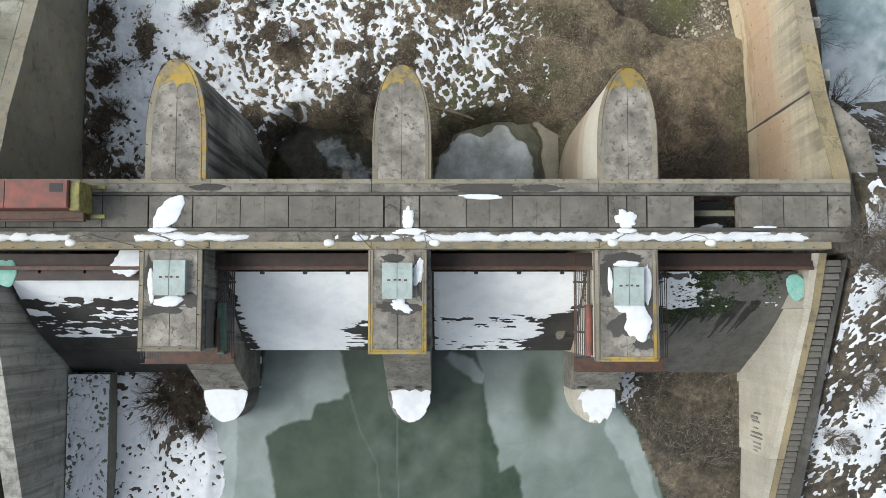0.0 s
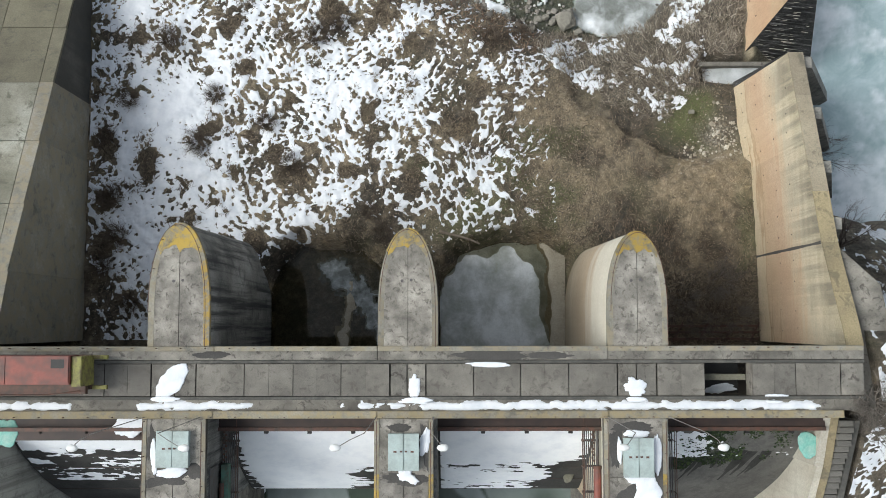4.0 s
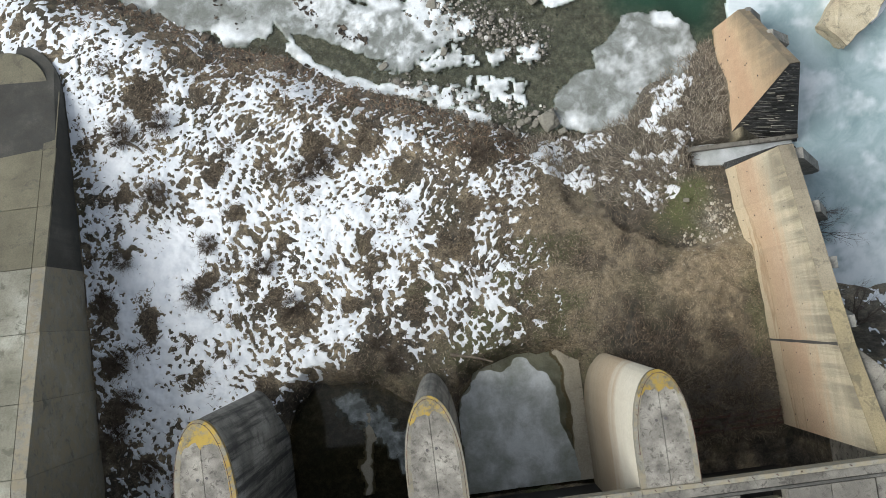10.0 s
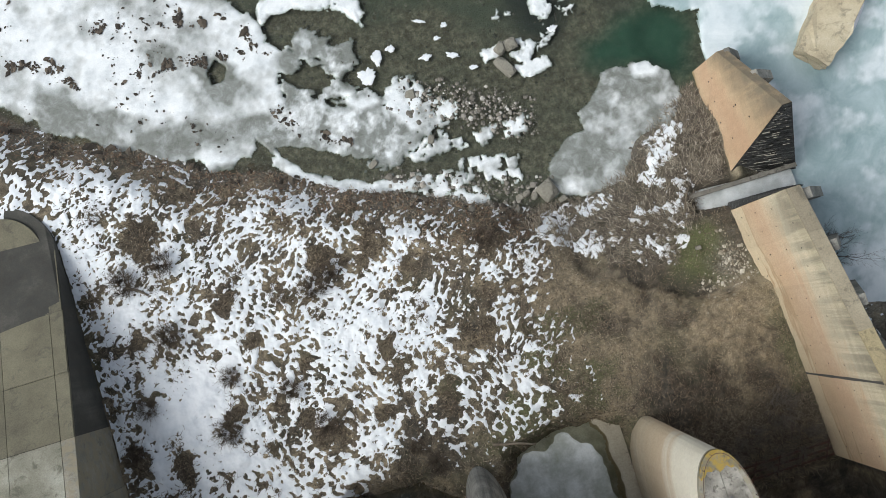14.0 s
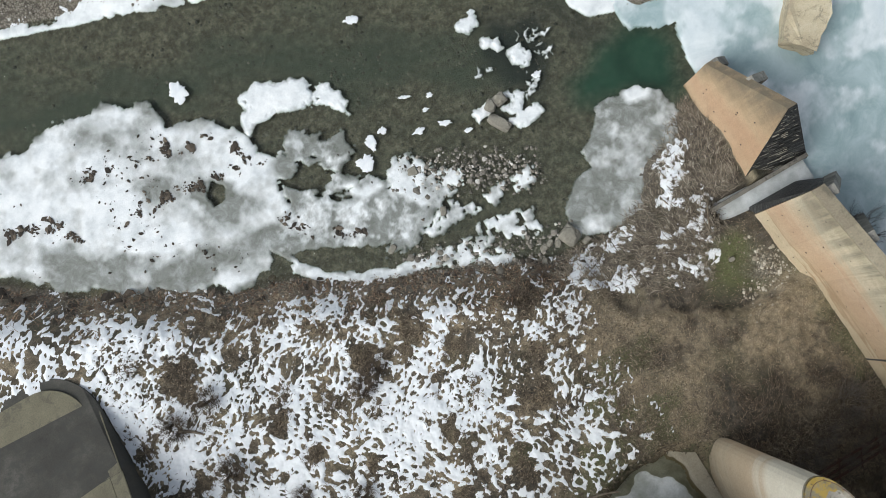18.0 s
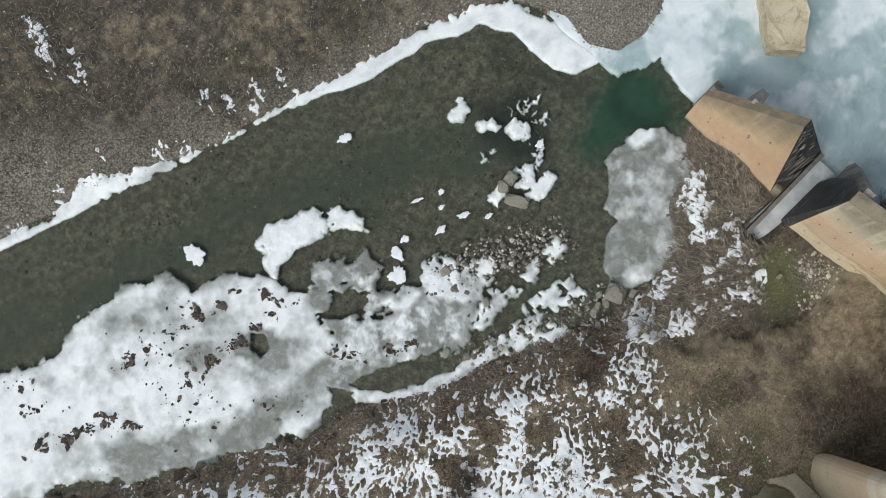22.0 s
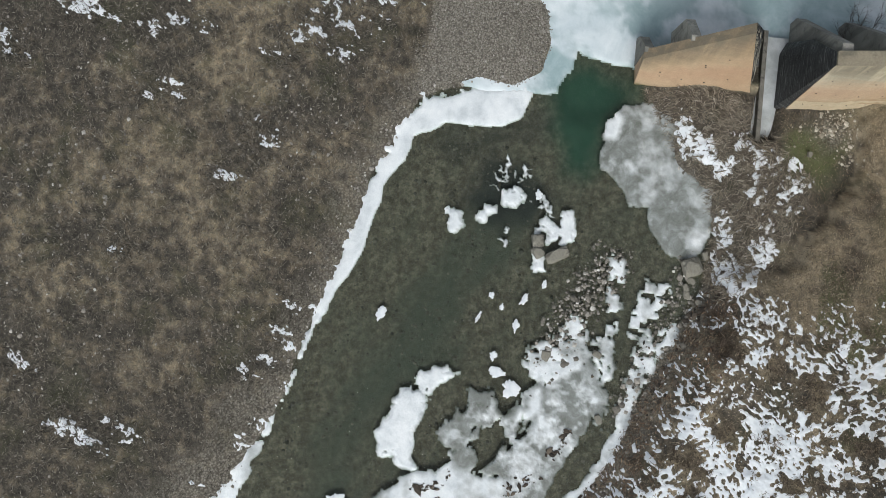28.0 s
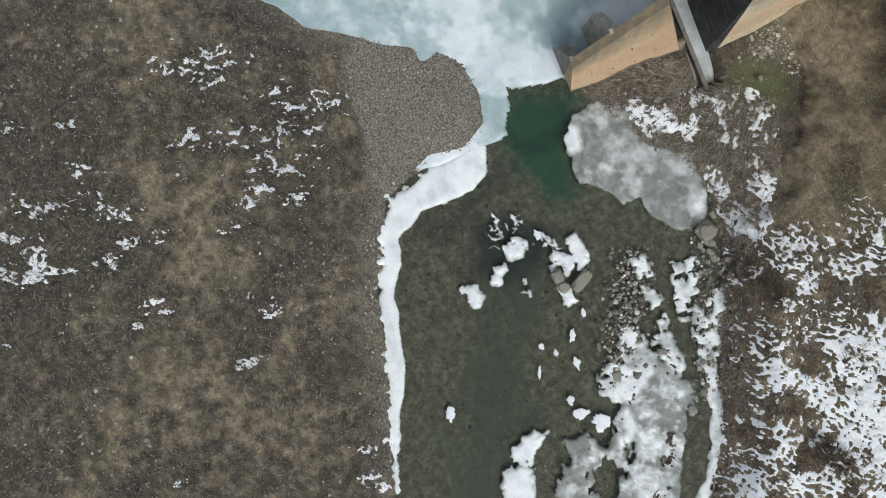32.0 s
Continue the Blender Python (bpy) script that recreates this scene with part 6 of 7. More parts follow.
# ---- gate-hoist boxes on the platforms ----
for k, (x0, y0, x1, y1) in enumerate([(-17.19, 1.7, -15.33, 3.75), (-3.59, 1.5, -1.84, 3.58), (10.2, 1.1, 11.91, 3.31)]):
    cab = holder("hoist_box", "pale green painted steel box with a double lid on the platform", "box", "hoist boxes", at=((x0 + x1) / 2, (y0 + y1) / 2, 22.0))
    w, d = (x1 - x0) / 2, (y1 - y0) / 2
    part("body", box(-w, -d, 0, w, d, 0.42, 0.02), CABINET, cab)
    for s in (-1, 1):
        lid = part("lid", box(min(0.012 * s, s * (w + 0.03)), -d - 0.03, 0.42, max(0.012 * s, s * (w + 0.03)), d + 0.03, 0.50, 0.02), CABINET, cab)
        part("handle", box(s * 0.14 - 0.07, 0.0, 0.5, s * 0.14 + 0.07, 0.1, 0.55, 0.01), RUST, lid, "rusty latch")
        part("mark", box(s * 0.5 - 0.09, -0.02, 0.498, s * 0.5 + 0.09, 0.09, 0.506), RUST, lid, "dark red paint mark")
for n, (x, y, rx, ry, turn, r) in enumerate([(-17.45, 2.2, 0.2, 1.0, 4, 0.25), (-16.4, 1.35, 0.95, 0.32, 8, 0.3), (-1.45, 3.1, 0.32, 0.75, -12, 0.35), (-2.55, 1.1, 0.6, 0.4, -30, 0.5), (12.2, 2.4, 0.28, 1.15, 0, 0.25), (11.6, 0.2, 0.75, 1.15, 15, 0.3),
                                             (10.0, 2.6, 0.16, 0.8, 0, 0.3), (11.0, 3.55, 0.8, 0.22, 0, 0.3), (10.9, 1.0, 0.6, 0.35, 0, 0.3)]):
    tagged(blob("snow_patch", x, y, 22.0, rx, ry, turn, n * 2.3, 0.08, None, r), "leftover snow patch beside the hoist box", "snow", "snow patches")

for n, (x, y, rx, ry, turn) in enumerate([(-16.6, 1.0, 1.25, 0.5, 10), (-17.55, 2.9, 0.35, 1.1, 0), (-15.1, 1.3, 0.5, 0.5, 40), (-2.6, 0.95, 1.3, 0.38, 0), (-1.4, 2.7, 0.38, 1.3, 10), (-3.0, 3.95, 0.7, 0.22, 0), (10.9, -0.1, 1.1, 0.7, 20), (12.35, 0.9, 0.35, 1.7, 0), (11.0, 3.85, 1.2, 0.35, 0), (9.85, 2.7, 0.4, 1.2, 0), (12.0, -1.2, 0.7, 0.35, 0)]):
    tagged(blob("damp_patch", x, y, 21.995, rx, ry, turn, n * 3.3 + 60, 0.012, WETCONC, 0.5), "dark damp patch round the melting snow", "stain", "damp patches")

# ---- dam: bridge deck ----
deck = holder("bridge_deck", "grey concrete service bridge along the dam crest", "bridge", kind="structure")
for x0, x1 in ((-60, 15.12), (17.95, 24.6)):
    part("slab", box(x0, 5.72, 20.7, x1, 7.7, 21.7), DECK, deck)
part("channel", box(-60, 4.9, 20.9, 24.6, 5.55, 21.75), DECK, deck)
for x0, x1 in ((-60, -14.0), (-14.0, -4.3), (-4.3, 9.4), (9.4, 24.6)):
    part("downstream_beam", box(x0 + 0.012, 7.9, 20.8, x1 - 0.012, 8.42, 22.0, 0.03), DECK, deck)
    part("edge_coping", box(x0 + 0.012, 8.42, 20.9, x1 - 0.012, 8.7, 22.05, 0.03), EDGE, deck)
    part("upstream_coping", box(x0 + 0.012, 4.46, 21.0, min(x1, 23.3) - 0.012, 4.9, 22.1, 0.04), EDGEYELLOW, deck)
part("track_rail", box(-60, 7.70, 21.6, 24.6, 7.88, 22.06, 0.03), DARKWALL, deck)
part("kerb", box(-60, 5.55, 21.5, 24.6, 5.74, 22.07, 0.02), DARKWALL, deck)
cover_x = [(-20.5, -17.75), (-15.05, -12.2), (-12.2, -9.3), (-9.3, -6.45), (-6.45, -3.58), (-1.4, 1.4), (1.4, 4.2), (4.2, 7.05), (7.05, 9.92), (12.3, 15.12), (17.95, 20.5), (20.5, 23.15), (-23.4, -20.5), (-26.3, -23.4), (-29.2, -26.3), (-32.1, -29.2)]
rng = random.Random(3)
for a, b in cover_x:
    dz = rng.uniform(-0.012, 0.012)
    for c, d in ((a, (a + b) / 2), ((a + b) / 2, b)):
        slab = part("cover_slab", box(c + (0.022 if c == a else 0.003), 5.78, 21.72, d - (0.022 if d == b else 0.003), 7.66, 22.0 + dz, 0.006), COVER, deck)
for a, b in ((-17.7, -16.35), (-16.3, -15.1), (-3.5, -2.55), (-2.5, -1.45), (9.98, 11.05), (11.1, 12.24), (23.2, 24.55)):
    part("pier_slab", box(a, 5.78, 21.72, b, 7.66, 21.965, 0.02), DECK, deck)
for px in np.arange(-29, 23, 1.45):
    part("coping_post", rod(bmesh.new(), (px, 8.6, 22.0), (px, 8.6, 22.4), 0.025), RUST, deck)
    part("coping_post", rod(bmesh.new(), (px + 0.4, 4.55, 22.0), (px + 0.4, 4.55, 22.4), 0.025), RUST, deck)
part("hatch_beam", box(15.12, 6.6, 19.8, 17.95, 6.95, 20.6), SLOPE, deck)
# Floor coloured black to paint the shade down in the deck opening.
part("hatch_floor", box(15.0, 5.72, 18.6, 18.0, 7.7, 18.9), BLACK, deck)


def long_snow(name, x0, x1, y0, y1, z, share, seed, label):
    def depth(x, y):
        e = np.minimum(np.minimum(y - y0, y1 - y), np.minimum(x - x0, x1 - x)) * 1.5
        return np.minimum(e, 0.25) + 0.42 * fbm(x * 0.5, y, 0.32, 4, seed, 0.65) - 0.18 + share(x)
    ob = sheet(name, np.arange(x0 - 0.1, x1 + 0.1, 0.09), np.arange(y0 - 0.1, y1 + 0.12, 0.05), lambda x, y: z + np.clip(depth(x, y) * 0.4, -0.05, 0.04), SNOW, keep=lambda x, y, q: depth(x, y) > -0.08)
    return tagged(ob, label, "snow", kind="stuff")


long_snow("gutter_snow", -32, 22.2, 4.93, 5.44, 21.77, lambda x: np.interp(x, [-22.6, -22, -19, -18.4, -12, -10.8, -8, -6.5, -2.2, -1.6, 21.5, 22.4], [0.12, -0.9, -0.9, 0.10, 0.04, -0.6, -0.7, -0.14, -0.07, 0.10, 0.12, -0.6]), 301, "long strip of snow in the gutter along the bridge")
for n, (x, y, z, rx, ry, turn, r) in enumerate([(-16.5, 6.65, 21.97, 0.62, 1.25, -40, 0.3), (-2.1, 6.3, 21.97, 0.32, 0.75, -5, 0.4), (11.0, 6.2, 21.97, 0.55, 0.6, 20, 0.5), (2.3, 7.62, 22.0, 1.3, 0.17, 0, 0.3), (19.3, 5.75, 22.0, 0.75, 0.12, 0, 0.3), (19.2, 5.4, 22.0, 0.45, 0.09, 0, 0.3),
                                                (-16.9, 5.6, 22.05, 0.9, 0.16, 0, 0.3), (-2.0, 5.5, 22.05, 1.0, 0.2, 0, 0.3), (11.0, 5.55, 22.05, 0.6, 0.16, 0, 0.3), (16.8, 5.95, 18.9, 0.9, 0.3, 8, 0.4)]):
    tagged(blob("snow_patch", x, y, z, rx, ry, turn, n * 1.9 + 40, 0.06, None, r), "thin snow patch lying on the bridge deck", "snow", "snow patches")
for n, (x, y, rx, ry) in enumerate([(2.6, 8.15, 2.3, 0.3), (6.0, 8.15, 1.5, 0.2), (-14.2, 8.2, 1.1, 0.22)]):
    tagged(blob("damp_patch", x, y, 21.995, rx, ry, 0, n * 4.1, 0.008, WETCONC, 0.35), "dark damp patch on the bridge coping", "stain", "damp patches")

# ---- gantry trolley on the bridge ----
trolley = holder("gantry_trolley", "rusted red steel hoist trolley standing on the bridge rails", "trolley")
top = bmesh.new()
box(-34, 6.62, 23.3, -21.55, 8.25, 24.7, 0.03, top)
part("housing", top, REDPAINT, trolley)
for a, b in ((-34, -29.0), (-28.97, -25.2), (-25.17, -21.6)):
    part("roof_panel", box(a, 6.65, 24.68, b, 8.22, 24.74, 0.015), REDPAINT, trolley)
# The roof stays closed; a black plate paints the dark of its hole.
part("roof_hole", box(-22.6, 7.55, 24.70, -21.85, 8.05, 24.755), BLACK, trolley, "black plate painting the shade of a square roof hole")
part("side_deck", box(-34, 6.0, 23.0, -21.1, 6.6, 23.4, 0.03), RUST, trolley)
part("end_frame", box(-21.53, 6.5, 22.5, -20.95, 8.2, 24.5, 0.04), OLIVE, trolley, "yellow-green end frame")
for y in (6.35, 8.1):
    part("buffer", box(-20.95, y - 0.12, 22.5, -20.1, y + 0.12, 22.75, 0.03), OLIVE, trolley)
    part("bogie", box(-34, y - 0.14, 22.0, -21.2, y + 0.14, 22.6, 0.03), RUST, trolley)
part("side_rail", pipe([(-34, 6.0, 23.9), (-23, 6.0, 23.9), (-21.3, 6.2, 23.6)], 0.04), RUST, trolley)

# ---- lamps ----
EGG = material("lamp_glass", 0.35)[0]
EGG.node_tree.nodes["Principled BSDF"].inputs["Base Color"].default_value = (0.72, 0.72, 0.70, 1)
for bx, hx in ((-18.05, -18.55), (-14.75, -13.0), (-4.35, -5.7), (-0.95, -0.35), (9.3, 8.4), (12.9, 13.35)):
    lamp = holder("street_lamp", "tall thin steel lamp post with an egg-shaped white head", "lamp", "bridge lamps", at=(bx, 4.55, 22.0))
    dx = hx - bx
    part("pole", rod(bmesh.new(), (0, 0, 0), (0, 0, 8.6), 0.024, 8), LAMPSTEEL, lamp)
    part("arm", pipe([(0, 0, 8.55), (dx * 0.45, -0.2, 9.6), (dx * 0.8, -0.45, 10.0)], 0.02), LAMPSTEEL, lamp)
    bm = bmesh.new()
    bmesh.ops.create_uvsphere(bm, u_segments=14, v_segments=8, radius=1)
    for v in bm.verts:
        v.co = Vector((dx, -0.55, 10.0)) + Vector((v.co.x * 0.29 * (1 - 0.2 * v.co.x * (1 if dx > 0 else -1)), v.co.y * 0.19, v.co.z * 0.15))
    part("head", bm, EGG, lamp, smooth=True)
    part("base_plate", box(-0.15, -0.15, 0, 0.15, 0.15, 0.04, 0.01), GREYSTEEL, lamp)

# ---- gates ----
GATE = [(3.4, 16.6), (2.3, 15.3), (1.2, 13.8), (0.2, 12.2), (-0.9, 10.2), (-1.95, 7.9)]
GLEN = np.concatenate([[0], np.cumsum([math.dist(a, b) for a, b in zip(GATE, GATE[1:])])])
BAYS = [(-28.7, -18.0), (-14.4, -4.25), (-0.75, 9.45), (13.0, 23.4)]


def gate_snow(k, x, s):
    """How thick snow lies on gate k; s runs from its upper edge to its lower edge."""
    x0, x1 = BAYS[k]
    u = (x - x0) / (x1 - x0)
    n = 0.55 * fbm(x * 0.22, s * 14, 0.7, 5, 311 + k, 0.6) + 0.4 * fbm(x * 0.45, s * 14, 0.4, 4, 321 + k, 0.6)
    share = (np.interp(s, [0, 0.05, 0.22, 0.3, 0.75, 0.86, 1], [0.5, 0.6, 0.5, -0.2, -0.2, -0.6, -0.9]),
             0.75 - 0.9 * step(0.62, 0.95, u + 0.25 * (s - 0.4)) * step(0.25, 0.6, s) - 0.9 * step(0.12, 0.0, u - 0.04 * s),
             np.interp(s, [0, 0.42, 0.5, 0.7, 1], [0.7, 0.65, 0.15, 0.25, 0.05]) - 1.0 * step(0.7, 0.95, u + 0.25 * (s - 0.5)) * step(0.1, 0.5, s),
             np.interp(s, [0, 0.06, 0.22, 0.36, 0.42], [-0.1, 0.1, 0.45, 0.3, -1.2]) - 0.9 * step(0.30, 0.50, u + 0.1 * fbm(x, s * 9, 0.5, 3, 335)))[k]
    n = n + (0.55 * fbm(x, s * 9, 0.28, 3, 331) * (k == 3) + 0.25 * fbm(x * 0.6, s * 14, 0.3, 3, 333))
    edge = np.minimum(np.minimum(u, 1 - u) * 12 - 0.25, np.minimum(s * 12, (1 - s) * 16)) 
    return np.minimum(edge * 0.6, n + share)


gate_parts = []
for k, (x0, x1) in enumerate(BAYS):
    low = [(-2.9, 5.6), (-3.8, 3.6), (-3.8, 0)] if k in (0, 3) else [(-1.6, 6.0)]
    gate = holder("sluice_gate", ("black weathered sluice gate streaked with snow", "dark steel sluice gate under a sheet of snow", "dark steel sluice gate half covered with snow", "grey concrete-faced sluice gate with moss and snow")[k], "gate", "sluice gates")
    part("skin", profile_x(x0, x1, GATE + low + [(3.4, low[-1][1]), (3.4, 16.2)]), (BLACKGATE, BLACKGATE, BLACKGATE, GATEGREY)[k], gate)
    for q in range(1, 6 if k < 3 else 1):
        y, z = GATE[q] if q < 5 else GATE[5]
        part("seam", box(x0 + 0.05, y - 0.03, z - 0.06, x1 - 0.05, y + 0.02, z + 0.02, 0.01), BROWNSTEEL, gate)
    part("top_girder", box(x0, 2.75 if k == 0 else 3.45, 17.9, x1, 4.44, 18.3 if k == 0 else 18.8, 0.03), BROWNSTEEL, gate)
    part("girder_flange", box(x0, 3.38, 18.78, x1, 3.62, 18.95, 0.02), RUST, gate)
    for q in range(3):
        gx = x0 + (x1 - x0) * (0.28 + 0.27 * q)
        part("bracket", box(gx - 0.12, 3.15, 17.9, gx + 0.12, 3.5, 18.3, 0.03), BLACK, gate)
    # Black sheet that paints the shade under the bridge behind each gate.
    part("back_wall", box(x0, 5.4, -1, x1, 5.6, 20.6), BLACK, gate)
    ss, xs = np.arange(0, 1.001, 0.012), np.arange(x0 + 0.05, x1, 0.09)

    def lay(x, s, k=k):
        d = s * GLEN[-1]
        y, z = np.interp(d, GLEN, [a for a, _ in GATE]), np.interp(d, GLEN, [b for _, b in GATE])
        h = np.clip(gate_snow(k, x, s) * 0.3, -0.06, 0.05)
        return y - 0.88 * h - 0.01, z + 0.46 * h + 0.01
    cover = sheet("gate_snow", xs, ss, lambda x, s: s * 0, LIFTEDSNOW, keep=lambda x, s, z, k=k: gate_snow(k, x, s) > -0.1)
    co = np.zeros(len(cover.data.vertices) * 3, np.float32)
    cover.data.vertices.foreach_get("co", co)
    co = co.reshape(-1, 3)
    y, z = lay(co[:, 0].astype(float), co[:, 1].astype(float))
    co[:, 1], co[:, 2] = y, z
    cover.data.vertices.foreach_set("co", co.ravel())
    cover.data.update()
    cover.data.flip_normals()
    tagged(cover, "wet white snow sliding on the gate face", "snow", kind="stuff")
MOSS = rock_material("dark_moss", [(0, (0.012, 0.022, 0.008)), (0.7, (0.03, 0.05, 0.015)), (1, (0.075, 0.105, 0.03))], 0.95)
gate_z = lambda y: np.interp(y, [b for b, _ in GATE[::-1]], [z for _, z in GATE[::-1]])
p, rng = pick(16000, 14.2, 22.9, 0.0, 3.4, lambda x, y: step(-0.1, 0.35, fbm(x, y, 1.2, 4, 353) + 0.25 * step(3.2, 0.8, np.hypot((x - 19) / 1.3, (y - 2) * 1.6))) * step(22.8, 20.5, x) * step(-0.2, 1.2, y - 0.25 * (x - 19)), 41)
scatter_mesh("moss_patch", p, rng.gamma(2, 0.014, len(p)) + 0.014, MOSS, "dark green moss on the gate face", "moss", 0.5, heights=gate_z(p[:, 1]))
rs = random.Random(17)
last_gate = [ob for ob in bpy.data.objects if ob.name.startswith("sluice_gate")][-1]
for k in range(26):
    bm = bmesh.new()
    x, s0 = 13.5 + 8.2 * k / 26 + rs.uniform(-0.15, 0.15), 0.30 + rs.uniform(-0.02, 0.05)
    reach, wide = rs.uniform(0.15, 0.68) * (1 - 0.4 * k / 26), rs.uniform(0.14, 0.40)
    rows = []
    for q in range(9):
        d = (s0 + reach * q / 8) * GLEN[-1]
        y, z = float(np.interp(d, GLEN, [a for a, _ in GATE])), float(np.interp(d, GLEN, [b for _, b in GATE]))
        w = wide * (1 - 0.8 * q / 8) * (1 + 0.4 * noise.noise((k, q * 0.7, 0)))
        c = x - 1.6 * reach * q / 8 + 0.06 * noise.noise((k * 2.1, q * 0.5, 4))
        rows.append([bm.verts.new((max(13.05, c + e * w), y - 0.013, z + 0.009)) for e in (-1, 1)])
    for r, q in zip(rows, rows[1:]):
        bm.faces.new((r[0], r[1], q[1], q[0]))
    part("wet_streak", bm, BLACKGATE, last_gate, "dark wet streak down the gate face")
tagged(blob("snow_patch", -19.6, 3.95, 18.8, 1.35, 0.85, 20, 71, 0.12, None, 0.3), "rounded snow heap on the gate girder", "snow", "snow patches")
tagged(blob("loose_slab", 8.4, -0.6, 10.8, 0.55, 0.35, 60, 3, 0.1, SLOPE, 0.3), "pale broken concrete lump on the gate", "rubble")

# ---- steel galleries beside the piers ----
for x0, x1, side in ((-14.4, -13.3, 1), (-18.95, -18.0, -1), (8.35, 9.45, -1), (13.0, 14.1, 1)):
    gal = holder("service_gallery", "rusty steel service gallery with bar grating beside the pier", "gallery", "service galleries")
    for k in range(9):
        x = x0 + (x1 - x0) * (k + 0.5) / 9
        part("grating_bar", box(x - 0.03, -2.2, 17.8, x + 0.03, 4.4, 17.86), GREYSTEEL, gal)
    for y in (-2.2, -0.6, 1.0, 2.6, 4.2):
        part("cross_beam", box(x0, y, 17.62, x1, y + 0.12, 17.79), RUST, gal)
    outer = x1 if side > 0 else x0
    for h in (0.5, 1.0):
        part("rail", rod(bmesh.new(), (outer, -2.2, 17.8 + h), (outer, 4.4, 17.8 + h), 0.025), RUST, gal)
    for y in (-2.15, -0.5, 1.1, 2.7, 4.3):
        part("rail_post", rod(bmesh.new(), (outer, y, 17.8), (outer, y, 18.8), 0.03), RUST, gal)
for k, (x0, x1) in enumerate(((-19.0, -13.3), (8.35, 14.1))):
    land = holder("gallery_landing", "rust-brown steel landing below the platform", "landing", "gallery landings")
    part("plate", box(x0, -3.0 + 0.5 * (k == 0), 17.72, x1, -2.22 + 0.5 * (k == 0), 17.84, 0.02), RUST, land)
    part("rail", rod(bmesh.new(), (x0, -3.0 + 0.5 * (k == 0), 18.8), (x1, -3.0 + 0.5 * (k == 0), 18.8), 0.03), RUST, land)
    for q in range(5):
        x = x0 + (x1 - x0) * q / 4
        part("rail_post", rod(bmesh.new(), (x, -3.0 + 0.5 * (k == 0), 17.8), (x, -3.0 + 0.5 * (k == 0), 18.8), 0.03), RUST, land)
hoist = holder("hoist_machine", "green painted hoist machine on the steel gallery", "machine")
part("housing", box(-14.25, -1.9, 17.9, -13.8, 1.3, 18.7, 0.04), GREENPAINT, hoist)
part("drum", rod(bmesh.new(), (-14.15, -1.8, 18.9), (-14.15, 0.2, 18.9), 0.16, 12), RUST, hoist)
part("side_plate", box(-14.41, -1.5, 19.2, -14.32, 1.4, 21.2, 0.02), GREYSTEEL, hoist)
for k in range(16):
    part("chain_link", box(-14.2 + 0.12 * (k % 2), 1.5 + 0.17 * k, 18.3, -14.08 + 0.12 * (k % 2), 1.62 + 0.17 * k, 18.42, 0.02), RUST, hoist)
cyl = holder("hydraulic_cylinder", "dark red hydraulic cylinder beside the pier", "cylinder")
part("barrel", rod(bmesh.new(), (9.2, -2.0, 18.6), (9.2, 1.0, 18.6), 0.24, 16), REDPAINT, cyl)
part("end_cap", rod(bmesh.new(), (9.2, 1.0, 18.6), (9.2, 1.2, 18.6), 0.29, 16), RUST, cyl)
part("piston_rod", rod(bmesh.new(), (9.2, 1.2, 18.6), (9.2, 4.2, 18.6), 0.09, 10), GREYSTEEL, cyl)
for k in range(15):
    part("chain_link", box(9.0 - 0.1 * (k % 2), 1.4 + 0.18 * k, 18.2, 9.12 - 0.1 * (k % 2), 1.53 + 0.18 * k, 18.32, 0.02), RUST, cyl)
rack = holder("trash_rack", "rusty steel beams of a walkway below the bridge", "rack")
for y in (8.75, 9.25, 9.75):
    part("beam", box(13.05, y, 3.2, 24.4, y + 0.16, 3.45, 0.02), RUST, rack)
for q in range(6):
    part("cross_bar", rod(bmesh.new(), (13.6 + 2.0 * q, 8.6, 3.5), (14.4 + 2.0 * q, 10.1, 3.5), 0.06), RUST, rack)


# ---- walls ----
def east_top(y):
    return float(np.interp(y, [4, 9, 15, 22, 29.3], [20.4, 20.0, 17.0, 14.6, 11.9]))


